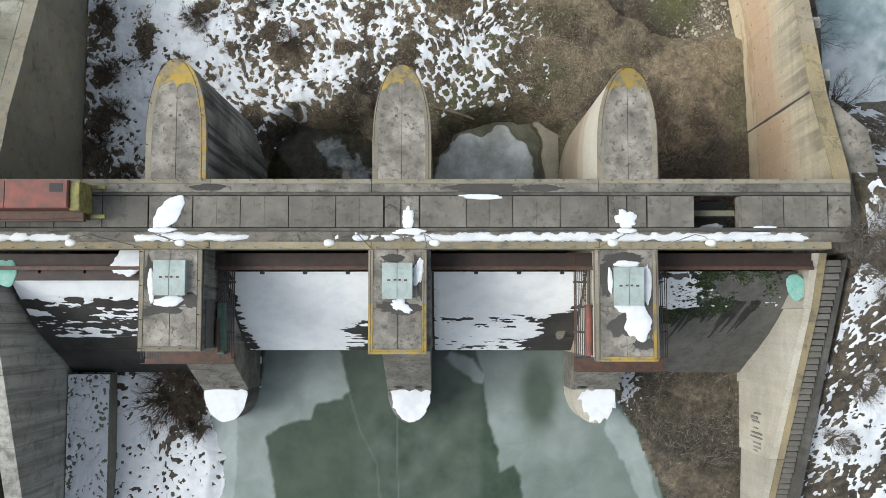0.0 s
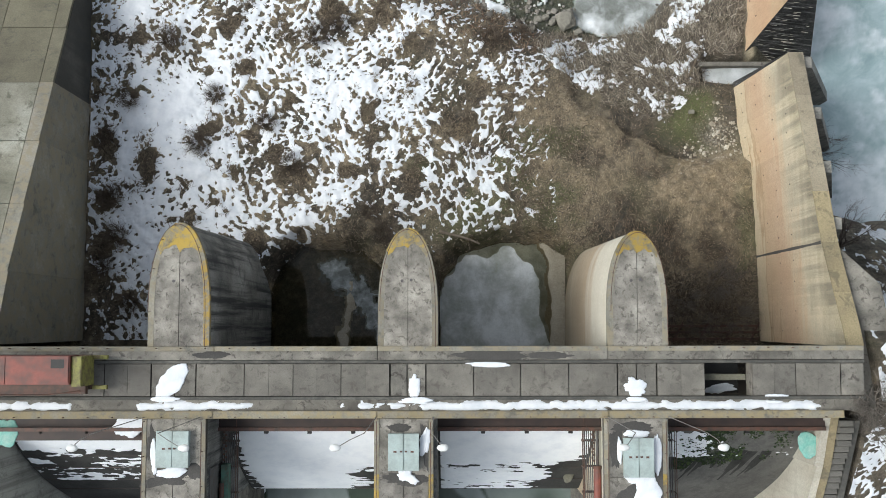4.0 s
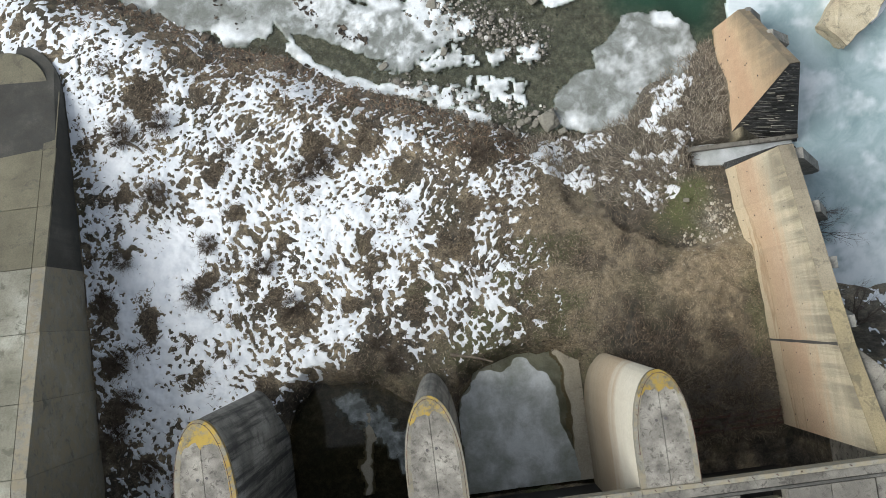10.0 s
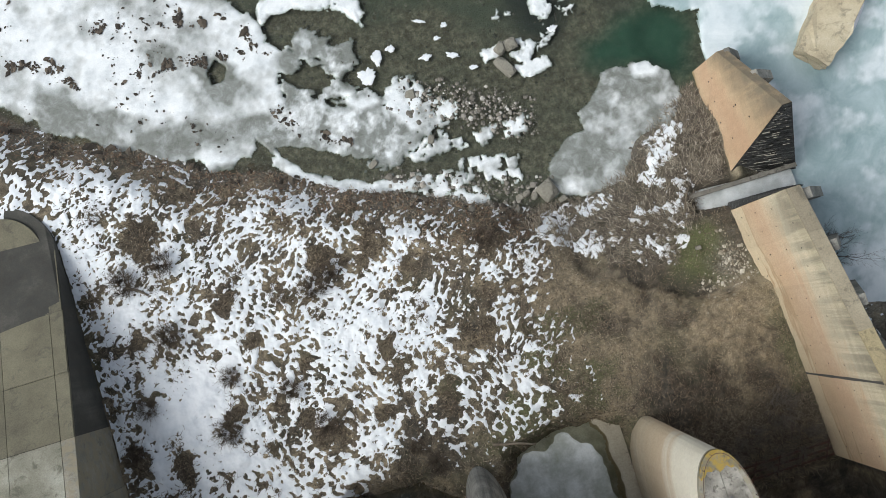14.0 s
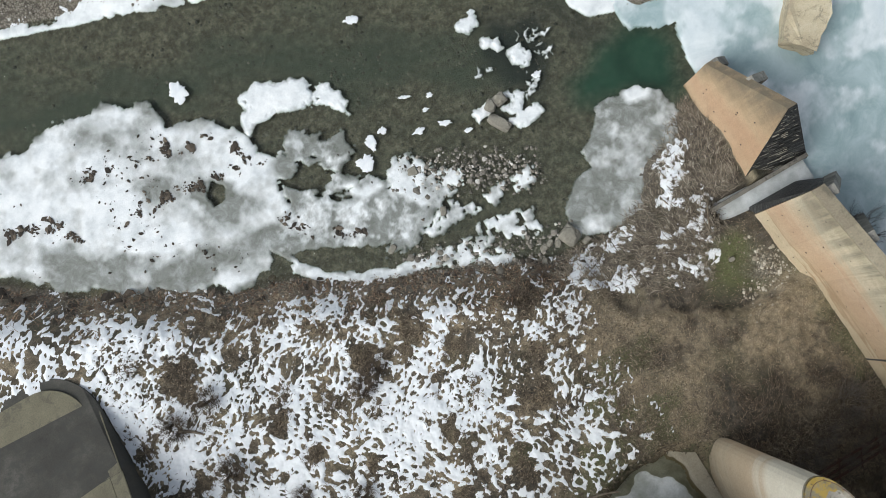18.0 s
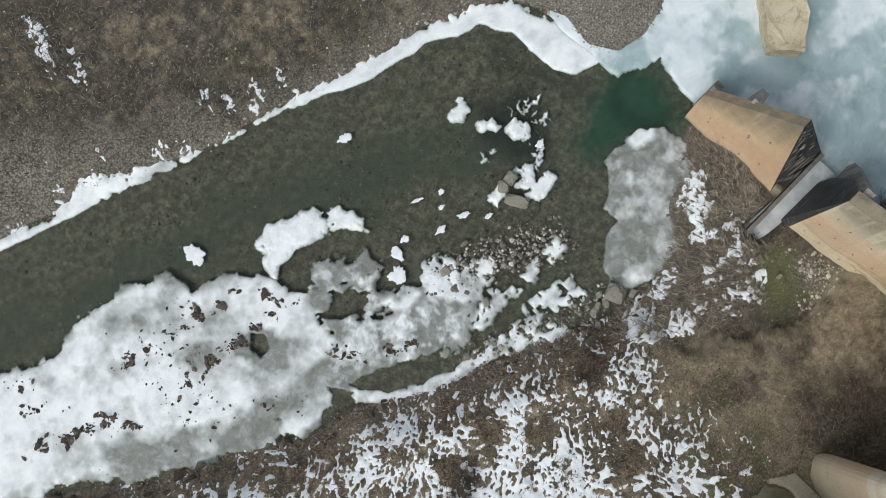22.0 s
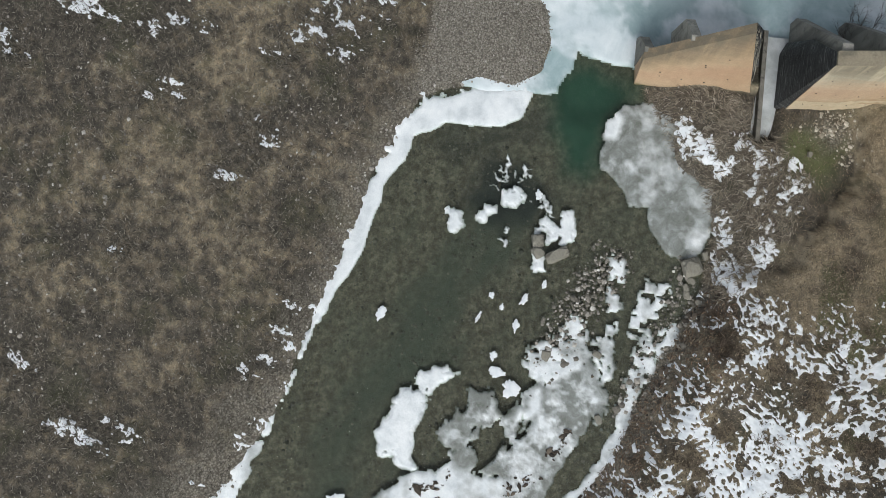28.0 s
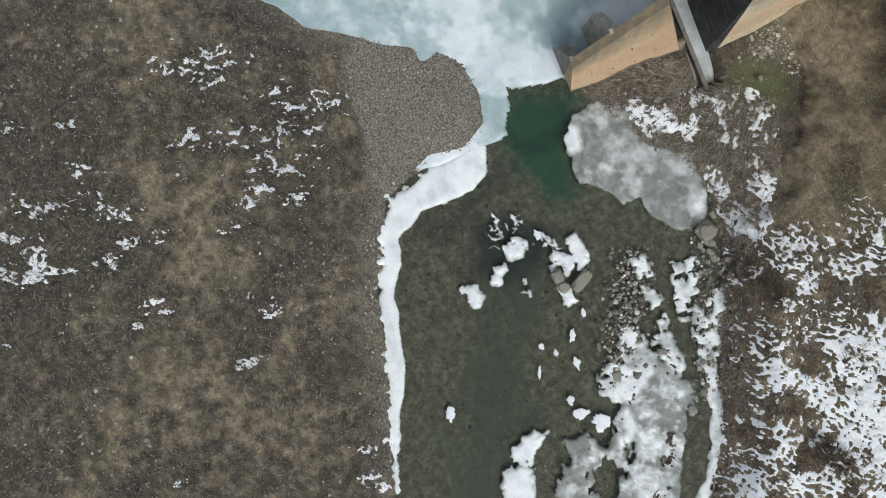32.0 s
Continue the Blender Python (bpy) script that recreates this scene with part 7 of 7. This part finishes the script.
east = holder("wall_east", "tan stained concrete retaining wall with counterforts", "wall", kind="structure")
face_x = lambda y: float(np.interp(y, [8.6, 18, 22.5, 26, 29.4], [24.6, 24.5, 24.2, 23.5, 23.2]))
top_x = lambda y: float(np.interp(y, [8.6, 15, 22, 29.4], [24.4, 24.3, 24.25, 24.25]))
cuts = [8.62, 12.0, 15.3, 18.8, 22.4, 25.9, 29.3]
for a, b in zip(cuts, cuts[1:]):
    bm = bmesh.new()
    ys = np.linspace(a + 0.001, b - 0.001, 4)
    rows = []
    for y in ys:
        t = east_top(y)
        rows.append([bm.verts.new(v) for v in ((face_x(y), y, -1), (top_x(y), y, t), (top_x(y) + 0.95, y, t), (top_x(y) + 1.3, y, -1))])
    for r, q in zip(rows, rows[1:]):
        for k in range(4):
            bm.faces.new((r[k - 1], r[k], q[k], q[k - 1]))
    bm.faces.new(rows[0]), bm.faces.new(rows[-1][::-1])
    rise(part("wall_panel", bm, TAN, east))
    bm = bmesh.new()
    rows = [[bm.verts.new(v) for v in ((top_x(y) - 0.06, y, east_top(y) + 0.01), (top_x(y) - 0.06, y, east_top(y) + 0.14), (top_x(y) + 1.0, y, east_top(y) + 0.14), (top_x(y) + 1.0, y, east_top(y) + 0.01))] for y in ys]
    for r, q in zip(rows, rows[1:]):
        for k in range(4):
            bm.faces.new((r[k - 1], r[k], q[k], q[k - 1]))
    bm.faces.new(rows[0]), bm.faces.new(rows[-1][::-1])
    part("coping", bm, OCHRE if b < 20 else COPING, east)
    for row in range(4):
        for q in range(2):
            y = a + (b - a) * (0.3 + 0.42 * q) + 0.5 * noise.noise((a, row, q * 3.7))
            z = 3.0 + row * 2.8 + 0.5 * noise.noise((row * 2.3, a, q))
            if z < east_top(y) - 1.2:
                fx = face_x(y) + (top_x(y) - face_x(y)) * (z + 1) / (east_top(y) + 1)
                part("tie_hole", rod(bmesh.new(), (fx - 0.02, y, z), (fx + 0.1, y, z), 0.05, 6), BLACK, east)
for y0, s0, s1 in ((15.3, 0.02, 0.99),):
    bm = bmesh.new()
    rows = []
    for k in range(15):
        s = s0 + (s1 - s0) * k / 14
        wide = (0.10 if s0 < 0.1 else 0.16 * math.sin(math.pi * k / 14) + 0.02) * (1 + 0.5 * noise.noise((k * 0.9, y0, 0)))
        rows.append([bm.verts.new((face_x(y) + (top_x(y) - face_x(y)) * s - 0.012, y, -1 + (east_top(y) + 1) * s)) for y in (y0 - wide, y0 + wide)])
    for r, q in zip(rows, rows[1:]):
        bm.faces.new((r[0], r[1], q[1], q[0]))
    part("crack", bm, WETCONC, east, "dark wet crack down the wall face")
for y in (28.6, 24.6, 20.6, 16.6):
    t = east_top(y) - 0.25
    bm = bmesh.new()
    a, b = [[bm.verts.new(v) for v in ((25.0, q, -1), (25.0, q, t), (25.9, q, t), (31.6 - 0.02 * y, q, 1.6), (31.6 - 0.02 * y, q, -1))] for q in (y - 0.4, y + 0.4)]
    for k in range(5):
        bm.faces.new((a[k - 1], a[k], b[k], b[k - 1]))
    bm.faces.new(a), bm.faces.new(b[::-1])
    part("counterfort", bm, BUTTRESS, east)
bm = bmesh.new()
tri = [bm.verts.new(v) for v in ((23.25, 29.35, -1), (24.25, 29.35, 11.9), (25.2, 29.35, 11.9), (27.6, 29.35, 7.0), (29.6, 29.35, -1), (28.4, 30.0, -1), (23.6, 30.1, -1))]
bm.faces.new(tri[:5]), bm.faces.new((tri[0], tri[1], tri[6])), bm.faces.new((tri[1], tri[2], tri[3], tri[5], tri[6])), bm.faces.new((tri[3], tri[4], tri[5]))
part("end_face", bm, SLATE, east, "black wet joint face with pale streaks")
slab = prism([(25.3, 4.5), (28.0, 4.5), (27.4, 12.5), (25.3, 15.0)], 10, lambda x, y: float(np.interp(y, [4, 9, 15], [20.4, 20.0, 17.0])) - 0.02)
part("abutment_slab", slab, DECK, east)

frag = holder("wall_fragment", "leaning tan concrete wall piece with black joint face", "wall", kind="structure")
RIDGE = [(y, float(np.interp(y, [35.1, 41.6], [26.0, 25.55])), float(np.interp(y, [35.1, 41.6], [11.8, 4.2]))) for y in np.linspace(35.1, 41.6, 6)]
TOE = [(float(np.interp(s, [0, 0.5, 1], [24.0, 24.05, 24.55])), 31.6 + 9.8 * s) for s in np.linspace(0, 1, 6)]
bm = bmesh.new()
toe, ridge = [bm.verts.new((*p, -1)) for p in TOE], [bm.verts.new((x, y, z)) for y, x, z in RIDGE]
back, heel = [bm.verts.new((x + 0.75, y, z)) for y, x, z in RIDGE], [bm.verts.new((x + 1.3, y, -1)) for y, x, z in RIDGE]
for k in range(5):
    for a, b in ((toe, ridge), (ridge, back), (back, heel)):
        bm.faces.new((a[k], a[k + 1], b[k + 1], b[k]))
bm.faces.new((toe[-1], heel[-1], back[-1], ridge[-1]))
foot = bm.verts.new((30.5, 30.7, -1))
bm.faces.new((foot, back[0], heel[0]))
rise(part("body", bm, FRAGTAN, frag), 0.95)
bm = bmesh.new()
tri = [bm.verts.new(v) for v in ((24.0, 31.58, -1), (26.0, 35.08, 11.8), (26.75, 35.06, 11.75), (30.5, 30.68, -1))]
bm.faces.new(tri)
part("joint_face", bm, SLATE, frag, "black wet joint face with pale streaks")
for k in range(96):
    s = 0.03 + 0.94 * k / 96
    lo, hi = Vector((24.0, 31.58, -1)).lerp(Vector((26.0, 35.08, 11.8)), s), Vector((30.5, 30.68, -1)).lerp(Vector((26.75, 35.06, 11.75)), s)
    r = random.Random(k)
    a = r.uniform(0.0, 0.85)
    b = min(1, a + r.uniform(0.05, 0.28))
    n = Vector((-0.05, -0.93, 0.36)) * 0.02
    rod_bm = rod(bmesh.new(), lo.lerp(hi, a) + n, lo.lerp(hi, b) + n, r.uniform(0.01, 0.03), 4)
    part("board_mark", rod_bm, (BUTTRESS, PALE, BLACK)[k % 3], frag)
for y, ln in ((41.25, 2.0), (38.4, 2.5)):
    t = float(np.interp(y, [35.1, 41.6], [11.8, 4.2])) - 0.1
    x = float(np.interp(y, [35.1, 41.6], [26.0, 25.55])) + 0.5
    bm = bmesh.new()
    a, b = [[bm.verts.new(v) for v in ((x, q, -1), (x, q, t), (x + 0.4, q, t), (x + ln, q, t - 2.6), (x + ln + 0.6, q, -1))] for q in (y - 0.36, y + 0.36)]
    for k in range(5):
        bm.faces.new((a[k - 1], a[k], b[k], b[k - 1]))
    bm.faces.new(a), bm.faces.new(b[::-1])
    part("counterfort", bm, BUTTRESS, frag)
bm = bmesh.new()
box(20.6, 31.15, -1, 29.8, 31.5, 1.5, 0.03, bm)
part("sill", bm, DECK, frag, "grey concrete sill beside the frozen trickle")
for s, q in ((0.15, 0.4), (0.35, 0.35), (0.55, 0.4), (0.75, 0.45), (0.3, 0.62), (0.5, 0.65), (0.12, 0.7), (0.9, 0.55)):
    (tx, ty), (ry, rx, rz) = TOE[round(s * 5)], RIDGE[round(s * 5)]
    c = Vector((tx, ty, -1)).lerp(Vector((rx, ry, rz)), q)
    part("tie_hole", rod(bmesh.new(), c - Vector((0.03, 0, 0)), c + Vector((0.1, 0, 0)), 0.07, 7), BLACK, frag)

block = holder("concrete_block", "large broken tan concrete block standing in the ice", "block")
bm = prism([(33.1, 40.3), (34.9, 38.2), (37.4, 40.2), (40.6, 44.0), (38.6, 46.6), (35.9, 43.8)], -1, lambda x, y: 1.9 + 0.08 * (x - 35))
bmesh.ops.subdivide_edges(bm, edges=bm.edges[:], cuts=4, use_grid_fill=True)
for v in bm.verts:
    v.co += Vector((noise.noise(v.co * 1.3), noise.noise(v.co * 1.3 + Vector((9, 0, 0))), 0.8 * noise.noise(v.co * 1.1 + Vector((0, 7, 0))))) * 0.28
part("block_body", bm, ROUGHTAN, block)
tagged(blob("snow_patch", 39.0, 41.6, 0.1, 0.4, 1.8, -40, 81, 0.2, None, 0.3), "snow drift against the concrete block", "snow", "snow patches")

# upstream wing walls
upr = holder("wall_east_upstream", "pale concrete upstream wing wall with ochre coping", "wall", kind="structure")
uptop = lambda y: max(3.0, 19.0 + 0.68 * min(y - 3.3, 0))
ys = [4.44, 1.0, -4.5, -9.6, -16, -24, -40]
for a, b in zip(ys, ys[1:]):
    part("wall_panel", prism([(23.3, a - 0.01), (23.15, b + 0.01), (24.0, b + 0.01), (24.0, a - 0.01)], -1, lambda x, y: uptop(y)), PALE, upr)
    part("coping", prism([(23.72, a - 0.01), (23.72, b + 0.01), (24.18, b + 0.01), (24.18, a - 0.01)], 2, lambda x, y: uptop(y) + 0.1), OCHRE, upr)
rs = random.Random(8)
for k in range(9):
    y = -6.6 - 0.36 * k + rs.uniform(-0.1, 0.1)
    part("scrawl", box(23.12, y, 6.6 + rs.uniform(-0.5, 0.5), 23.2, y + rs.uniform(0.08, 0.2), 8.2 + rs.uniform(-0.6, 0.6)), BUTTRESS, upr, "faded grey scrawl stroke")
drain = holder("stepped_drain", "stepped grey concrete drain channel down the bank", "drain")
mesh = None
for k in range(52):
    y = 4.0 - 0.42 * k
    z = uptop(y - 0.2) + 0.02
    if mesh is None:
        ob = part("drain_step", box(0, 0, -0.5, 0.86, 0.36, 0.0, 0.03), STEPCONC, drain)
        mesh = ob.data
    else:
        ob = new("drain_step", mesh)
        ob.parent = drain
    ob.matrix_basis = pose(24.22 + rs.uniform(-0.03, 0.03), y - 0.37, z + rs.uniform(-0.05, 0.03), rs.uniform(-3, 3), rs.uniform(-2, 2), rs.uniform(-1.5, 1.5))
part("side_beam", prism([(25.14, 4.0), (25.14, -24), (25.5, -24), (25.5, 4.0)], 1, lambda x, y: uptop(y) + 0.05), DARKWALL, drain)
upl = holder("wall_west_upstream", "dark stained concrete upstream wing wall", "wall", kind="structure")
lefttop = lambda y: 17.6 + 0.41 * min(y - 1.5, 0)
ys = [4.44, 0.0, -3.4, -8.4, -13.5, -20, -40]
for a, b in zip(ys, ys[1:]):
    part("wall_panel", prism([(-29.0, a - 0.012), (-30.2, a - 0.012), (-30.2, b + 0.012), (-29.0, b + 0.012)], -1, lambda x, y: lefttop(y)), DARKPALE, upl)
for k in range(40):
    ob = new("drain_step", mesh)
    ob.parent = upl
    y = 1.0 - 0.5 * k
    ob.location = (-31.6, y, lefttop(y) + 0.05)
ledge = part("wall_ledge", box(-29, -40, -1, -25.6, -3.9, 4.6, 0.05), SLOPE)
tagged(ledge, "low concrete ledge at the wing wall foot under snow", "ledge", kind="structure")
lsnow = sheet("ledge_snow", np.arange(-28.9, -25.7, 0.11), np.arange(-16, -3.8, 0.11), lambda x, y: 4.62 + np.clip(0.25 * (tuft_rank(x * 1.5, y * 1.5) - 0.3), -0.08, 0.07), SNOW, keep=lambda x, y, z: z > 4.58)
tagged(lsnow, "speckled snow along the concrete ledge", "snow", kind="stuff")

# west abutment: dark face, sloping paved back with a rounded end
west = holder("wall_west", "sloping grey concrete abutment with dark face and rounded end", "wall", kind="structure")
westtop = lambda x, y: float(np.interp(y, [8, 12, 41, 47], [18.6, 17.6, 4.6, 3.8]))
arc_pts = [(-33.1 + 4.4 * math.cos(a), 42.0 + 4.6 * math.sin(a)) for a in [math.pi / 2 * k / 10 for k in range(11)]]
body = [(-80, 8.72), (-29.0, 8.72), (-28.8, 20), (-28.7, 35)] + arc_pts + [(-80, 46.6)]
bm = bmesh.new()
prism(body, -1, lambda x, y: westtop(x, y) - 0.25, 0, bm)
# Body in near-black concrete, darker than the paving laid over it.
part("abutment_body", bm, NEARBLACK, west)
ycuts = [8.74, 13.5, 18.2, 22.9, 27.6, 32.3, 37.0, 41.9]
xcuts = [-29.75, -33.6, -38.2, -44.0, -52, -80]
for a, b in zip(ycuts, ycuts[1:]):
    for c, d in zip(xcuts, xcuts[1:]):
        part("paving_panel", prism([(d + 0.02, a + 0.02), (c - 0.02, a + 0.02), (c - 0.02, b - 0.02), (d + 0.02, b - 0.02)], 3, lambda x, y: westtop(x, y) - 0.02), PANEL if a < 24 else MUDSLOPE, west)
    part("edge_band", prism([(-29.72, a + 0.01), (-28.78, a + 0.01), (-28.72, b - 0.01), (-29.72, b - 0.01)], 3, westtop), EDGE if a < 24 else MUDSLOPE, west)
end_in = [(-33.1 + 3.5 * math.cos(a), 42.0 + 3.7 * math.sin(a)) for a in [math.pi / 2 * k / 10 for k in range(11)]]
part("end_cone", prism([(-80, 41.95)] + [(-29.6, 41.95)] + end_in + [(-80, 45.7)], 2, lambda x, y: westtop(x, y)), MUDSLOPE, west)
part("end_ring", prism(arc_pts + end_in[::-1], 2, lambda x, y: westtop(x, y) - 0.5), DARKWALL, west)

# frozen pool below the gates
FROST = [([(-16.6, -6), (-14.5, -5.3), (-14.1, -2), (-8.3, -2), (-7.4, -5.3), (-8, -5.9), (-10, -6.4), (-10.5, -7.5), (-12, -7.8), (-14.1, -8.9), (-13.5, -11.5), (-12.6, -18), (-18.5, -18), (-18, -8)], 0.72),
         ([(3.2, -4.8), (3.5, -7.5), (4.3, -10), (4.5, -11.6), (5.6, -11.2), (6.2, -12.4), (6, -18), (18, -18), (17, -12), (14, -6), (12, -1.5), (2.4, -1.5), (2.9, -3.4)], 0.50),
         ([(0, -2.8), (0.7, -2.2), (2.4, -2.8), (3.4, -4), (3.2, -4.8), (2.4, -4.5), (1.2, -3.6)], 0.75), ([(12.6, -8.3), (13.5, -6), (15.4, -8.6), (16.6, -12.3), (17.4, -16), (15.6, -14.4), (14.1, -11)], 0.95),
         ([(-18.5, -7), (-17, -5.4), (-16.2, -6.5), (-16.2, -11), (-16.8, -18), (-19, -18)], 1.0)]


def frost(x, y):
    """How white the ice is: sheets of uneven age with clear gaps."""
    f = np.zeros(np.shape(x))
    for poly, level in FROST:
        f = np.maximum(f, level * step(-0.12, 0.18, inside(x, y, poly) + 0.22 * fbm(x, y, 0.9, 4, 341, 0.6)))
    f = f * (1 - 0.85 * step(1.5, 0.5, np.hypot((x - 7.6) / 1.4, (y + 5.6) / 2.6))) + 0.18 * step(2.6, 0.6, np.hypot((x - 4.8), (y + 7.6) * 0.5)) * (f > 0.1)
    crack = step(0.10, 0.03, along(x, y, [(-7.6, -5), (-6.5, -8.6), (-5.2, -11), (-4.8, -16)])) + step(0.08, 0.02, along(x, y, [(-3.6, -7), (-3.6, -11), (-3.4, -16)]))
    return np.clip(f * (0.95 + 0.35 * fbm(x, y, 2.5, 3, 343)) + 0.10 * step(-8, -5, x) * step(3.4, 2.6, x) * (0.6 + fbm(x, y, 1.6, 3, 345)) + 0.12 * crack, 0, 1)


pool_ice = sheet("pool_ice", np.arange(-18.5, 18.5, 0.12), np.arange(-18, 0, 0.12), lambda x, y: 2.42 + 0 * x, POOLICE, keep=lambda x, y, z: inside(x, y, POOL) > -0.6, attrs={"frost": frost})
tagged(pool_ice, "still green pool under clear and frosted thin ice", "ice", kind="stuff")
pond_ice = sheet("pond_ice", np.arange(-0.7, 9.4, 0.15), np.arange(6, 17, 0.15), lambda x, y: 0.96 + np.clip(0.2 * (inside(x, y, [(-0.7, 6), (-0.7, 13), (1.5, 15.6), (5.2, 15.9), (7.2, 14), (7.6, 10), (8, 6)]) + 0.8 * fbm(x, y, 1.6, 3, 331)), -0.1, 0.03), THINICE)
tagged(pond_ice, "thin grey ice on the pond below the bridge", "ice", kind="stuff")
rim = sheet("pond_rim", np.arange(6.5, 9.6, 0.12), np.arange(6, 17.2, 0.12), lambda x, y: 0.95 + np.clip(0.25 * (x - 8.3 - 0.4 * fbm(x, y, 1.5, 3, 333) + 1.0 * step(14.8, 16.4, y)), -0.15, 0.1), RIMCONC, keep=lambda x, y, z: (z > 0.9) & (y < 16.8))
tagged(rim, "pale concrete apron rim beside the pond", "apron", kind="structure")
streak_field = lambda x, y: 0.9 - along(x, y, [(-9.4, 14.6), (-7.6, 12.6), (-5.6, 10.6), (-4.9, 9.2)]) + 0.9 * fbm(x, y, 0.7, 4, 351, 0.6)
frost_streak = sheet("frost_streak", np.arange(-11, -4.3, 0.1), np.arange(7.6, 15.6, 0.1), lambda x, y: 0.94 + np.clip(0.12 * streak_field(x, y), -0.05, 0.035), FROSTICE, keep=lambda x, y, z: streak_field(x, y) > -0.1)
tagged(frost_streak, "grey frosted ice streak on the dark pond", "ice", kind="stuff")
silt = sheet("silt_crust", np.arange(-11.5, -5, 0.12), np.arange(7, 13.6, 0.12), lambda x, y: 0.93 + np.clip(0.4 * (0.55 - np.abs(x + 8.5 - 0.12 * (y - 10) + 0.6 * fbm(x, y, 1.5, 3, 337)) / 1.1 - 0.05 * np.abs(y - 9.6)) + 0.22 * fbm(x, y, 0.8, 4, 335) - 0.06, -0.1, 0.06), RIMCONC, keep=lambda x, y, z: z > 0.9)
tagged(silt, "pale silt crust in the dark pond", "silt", kind="stuff")
teal = blob("teal_sheet", 22.75, 2.35, 17.6, 0.62, 0.85, 12, 91, 0.05, TEAL, 0.2)
tagged(teal, "faded teal plastic sheet in the gate corner", "tarpaulin", "teal sheets")
teal = blob("teal_sheet", -28.0, 3.2, 18.3, 1.0, 0.85, 0, 92, 0.05, TEAL, 0.25)
tagged(teal, "faded teal plastic sheet in the gate corner", "tarpaulin", "teal sheets")
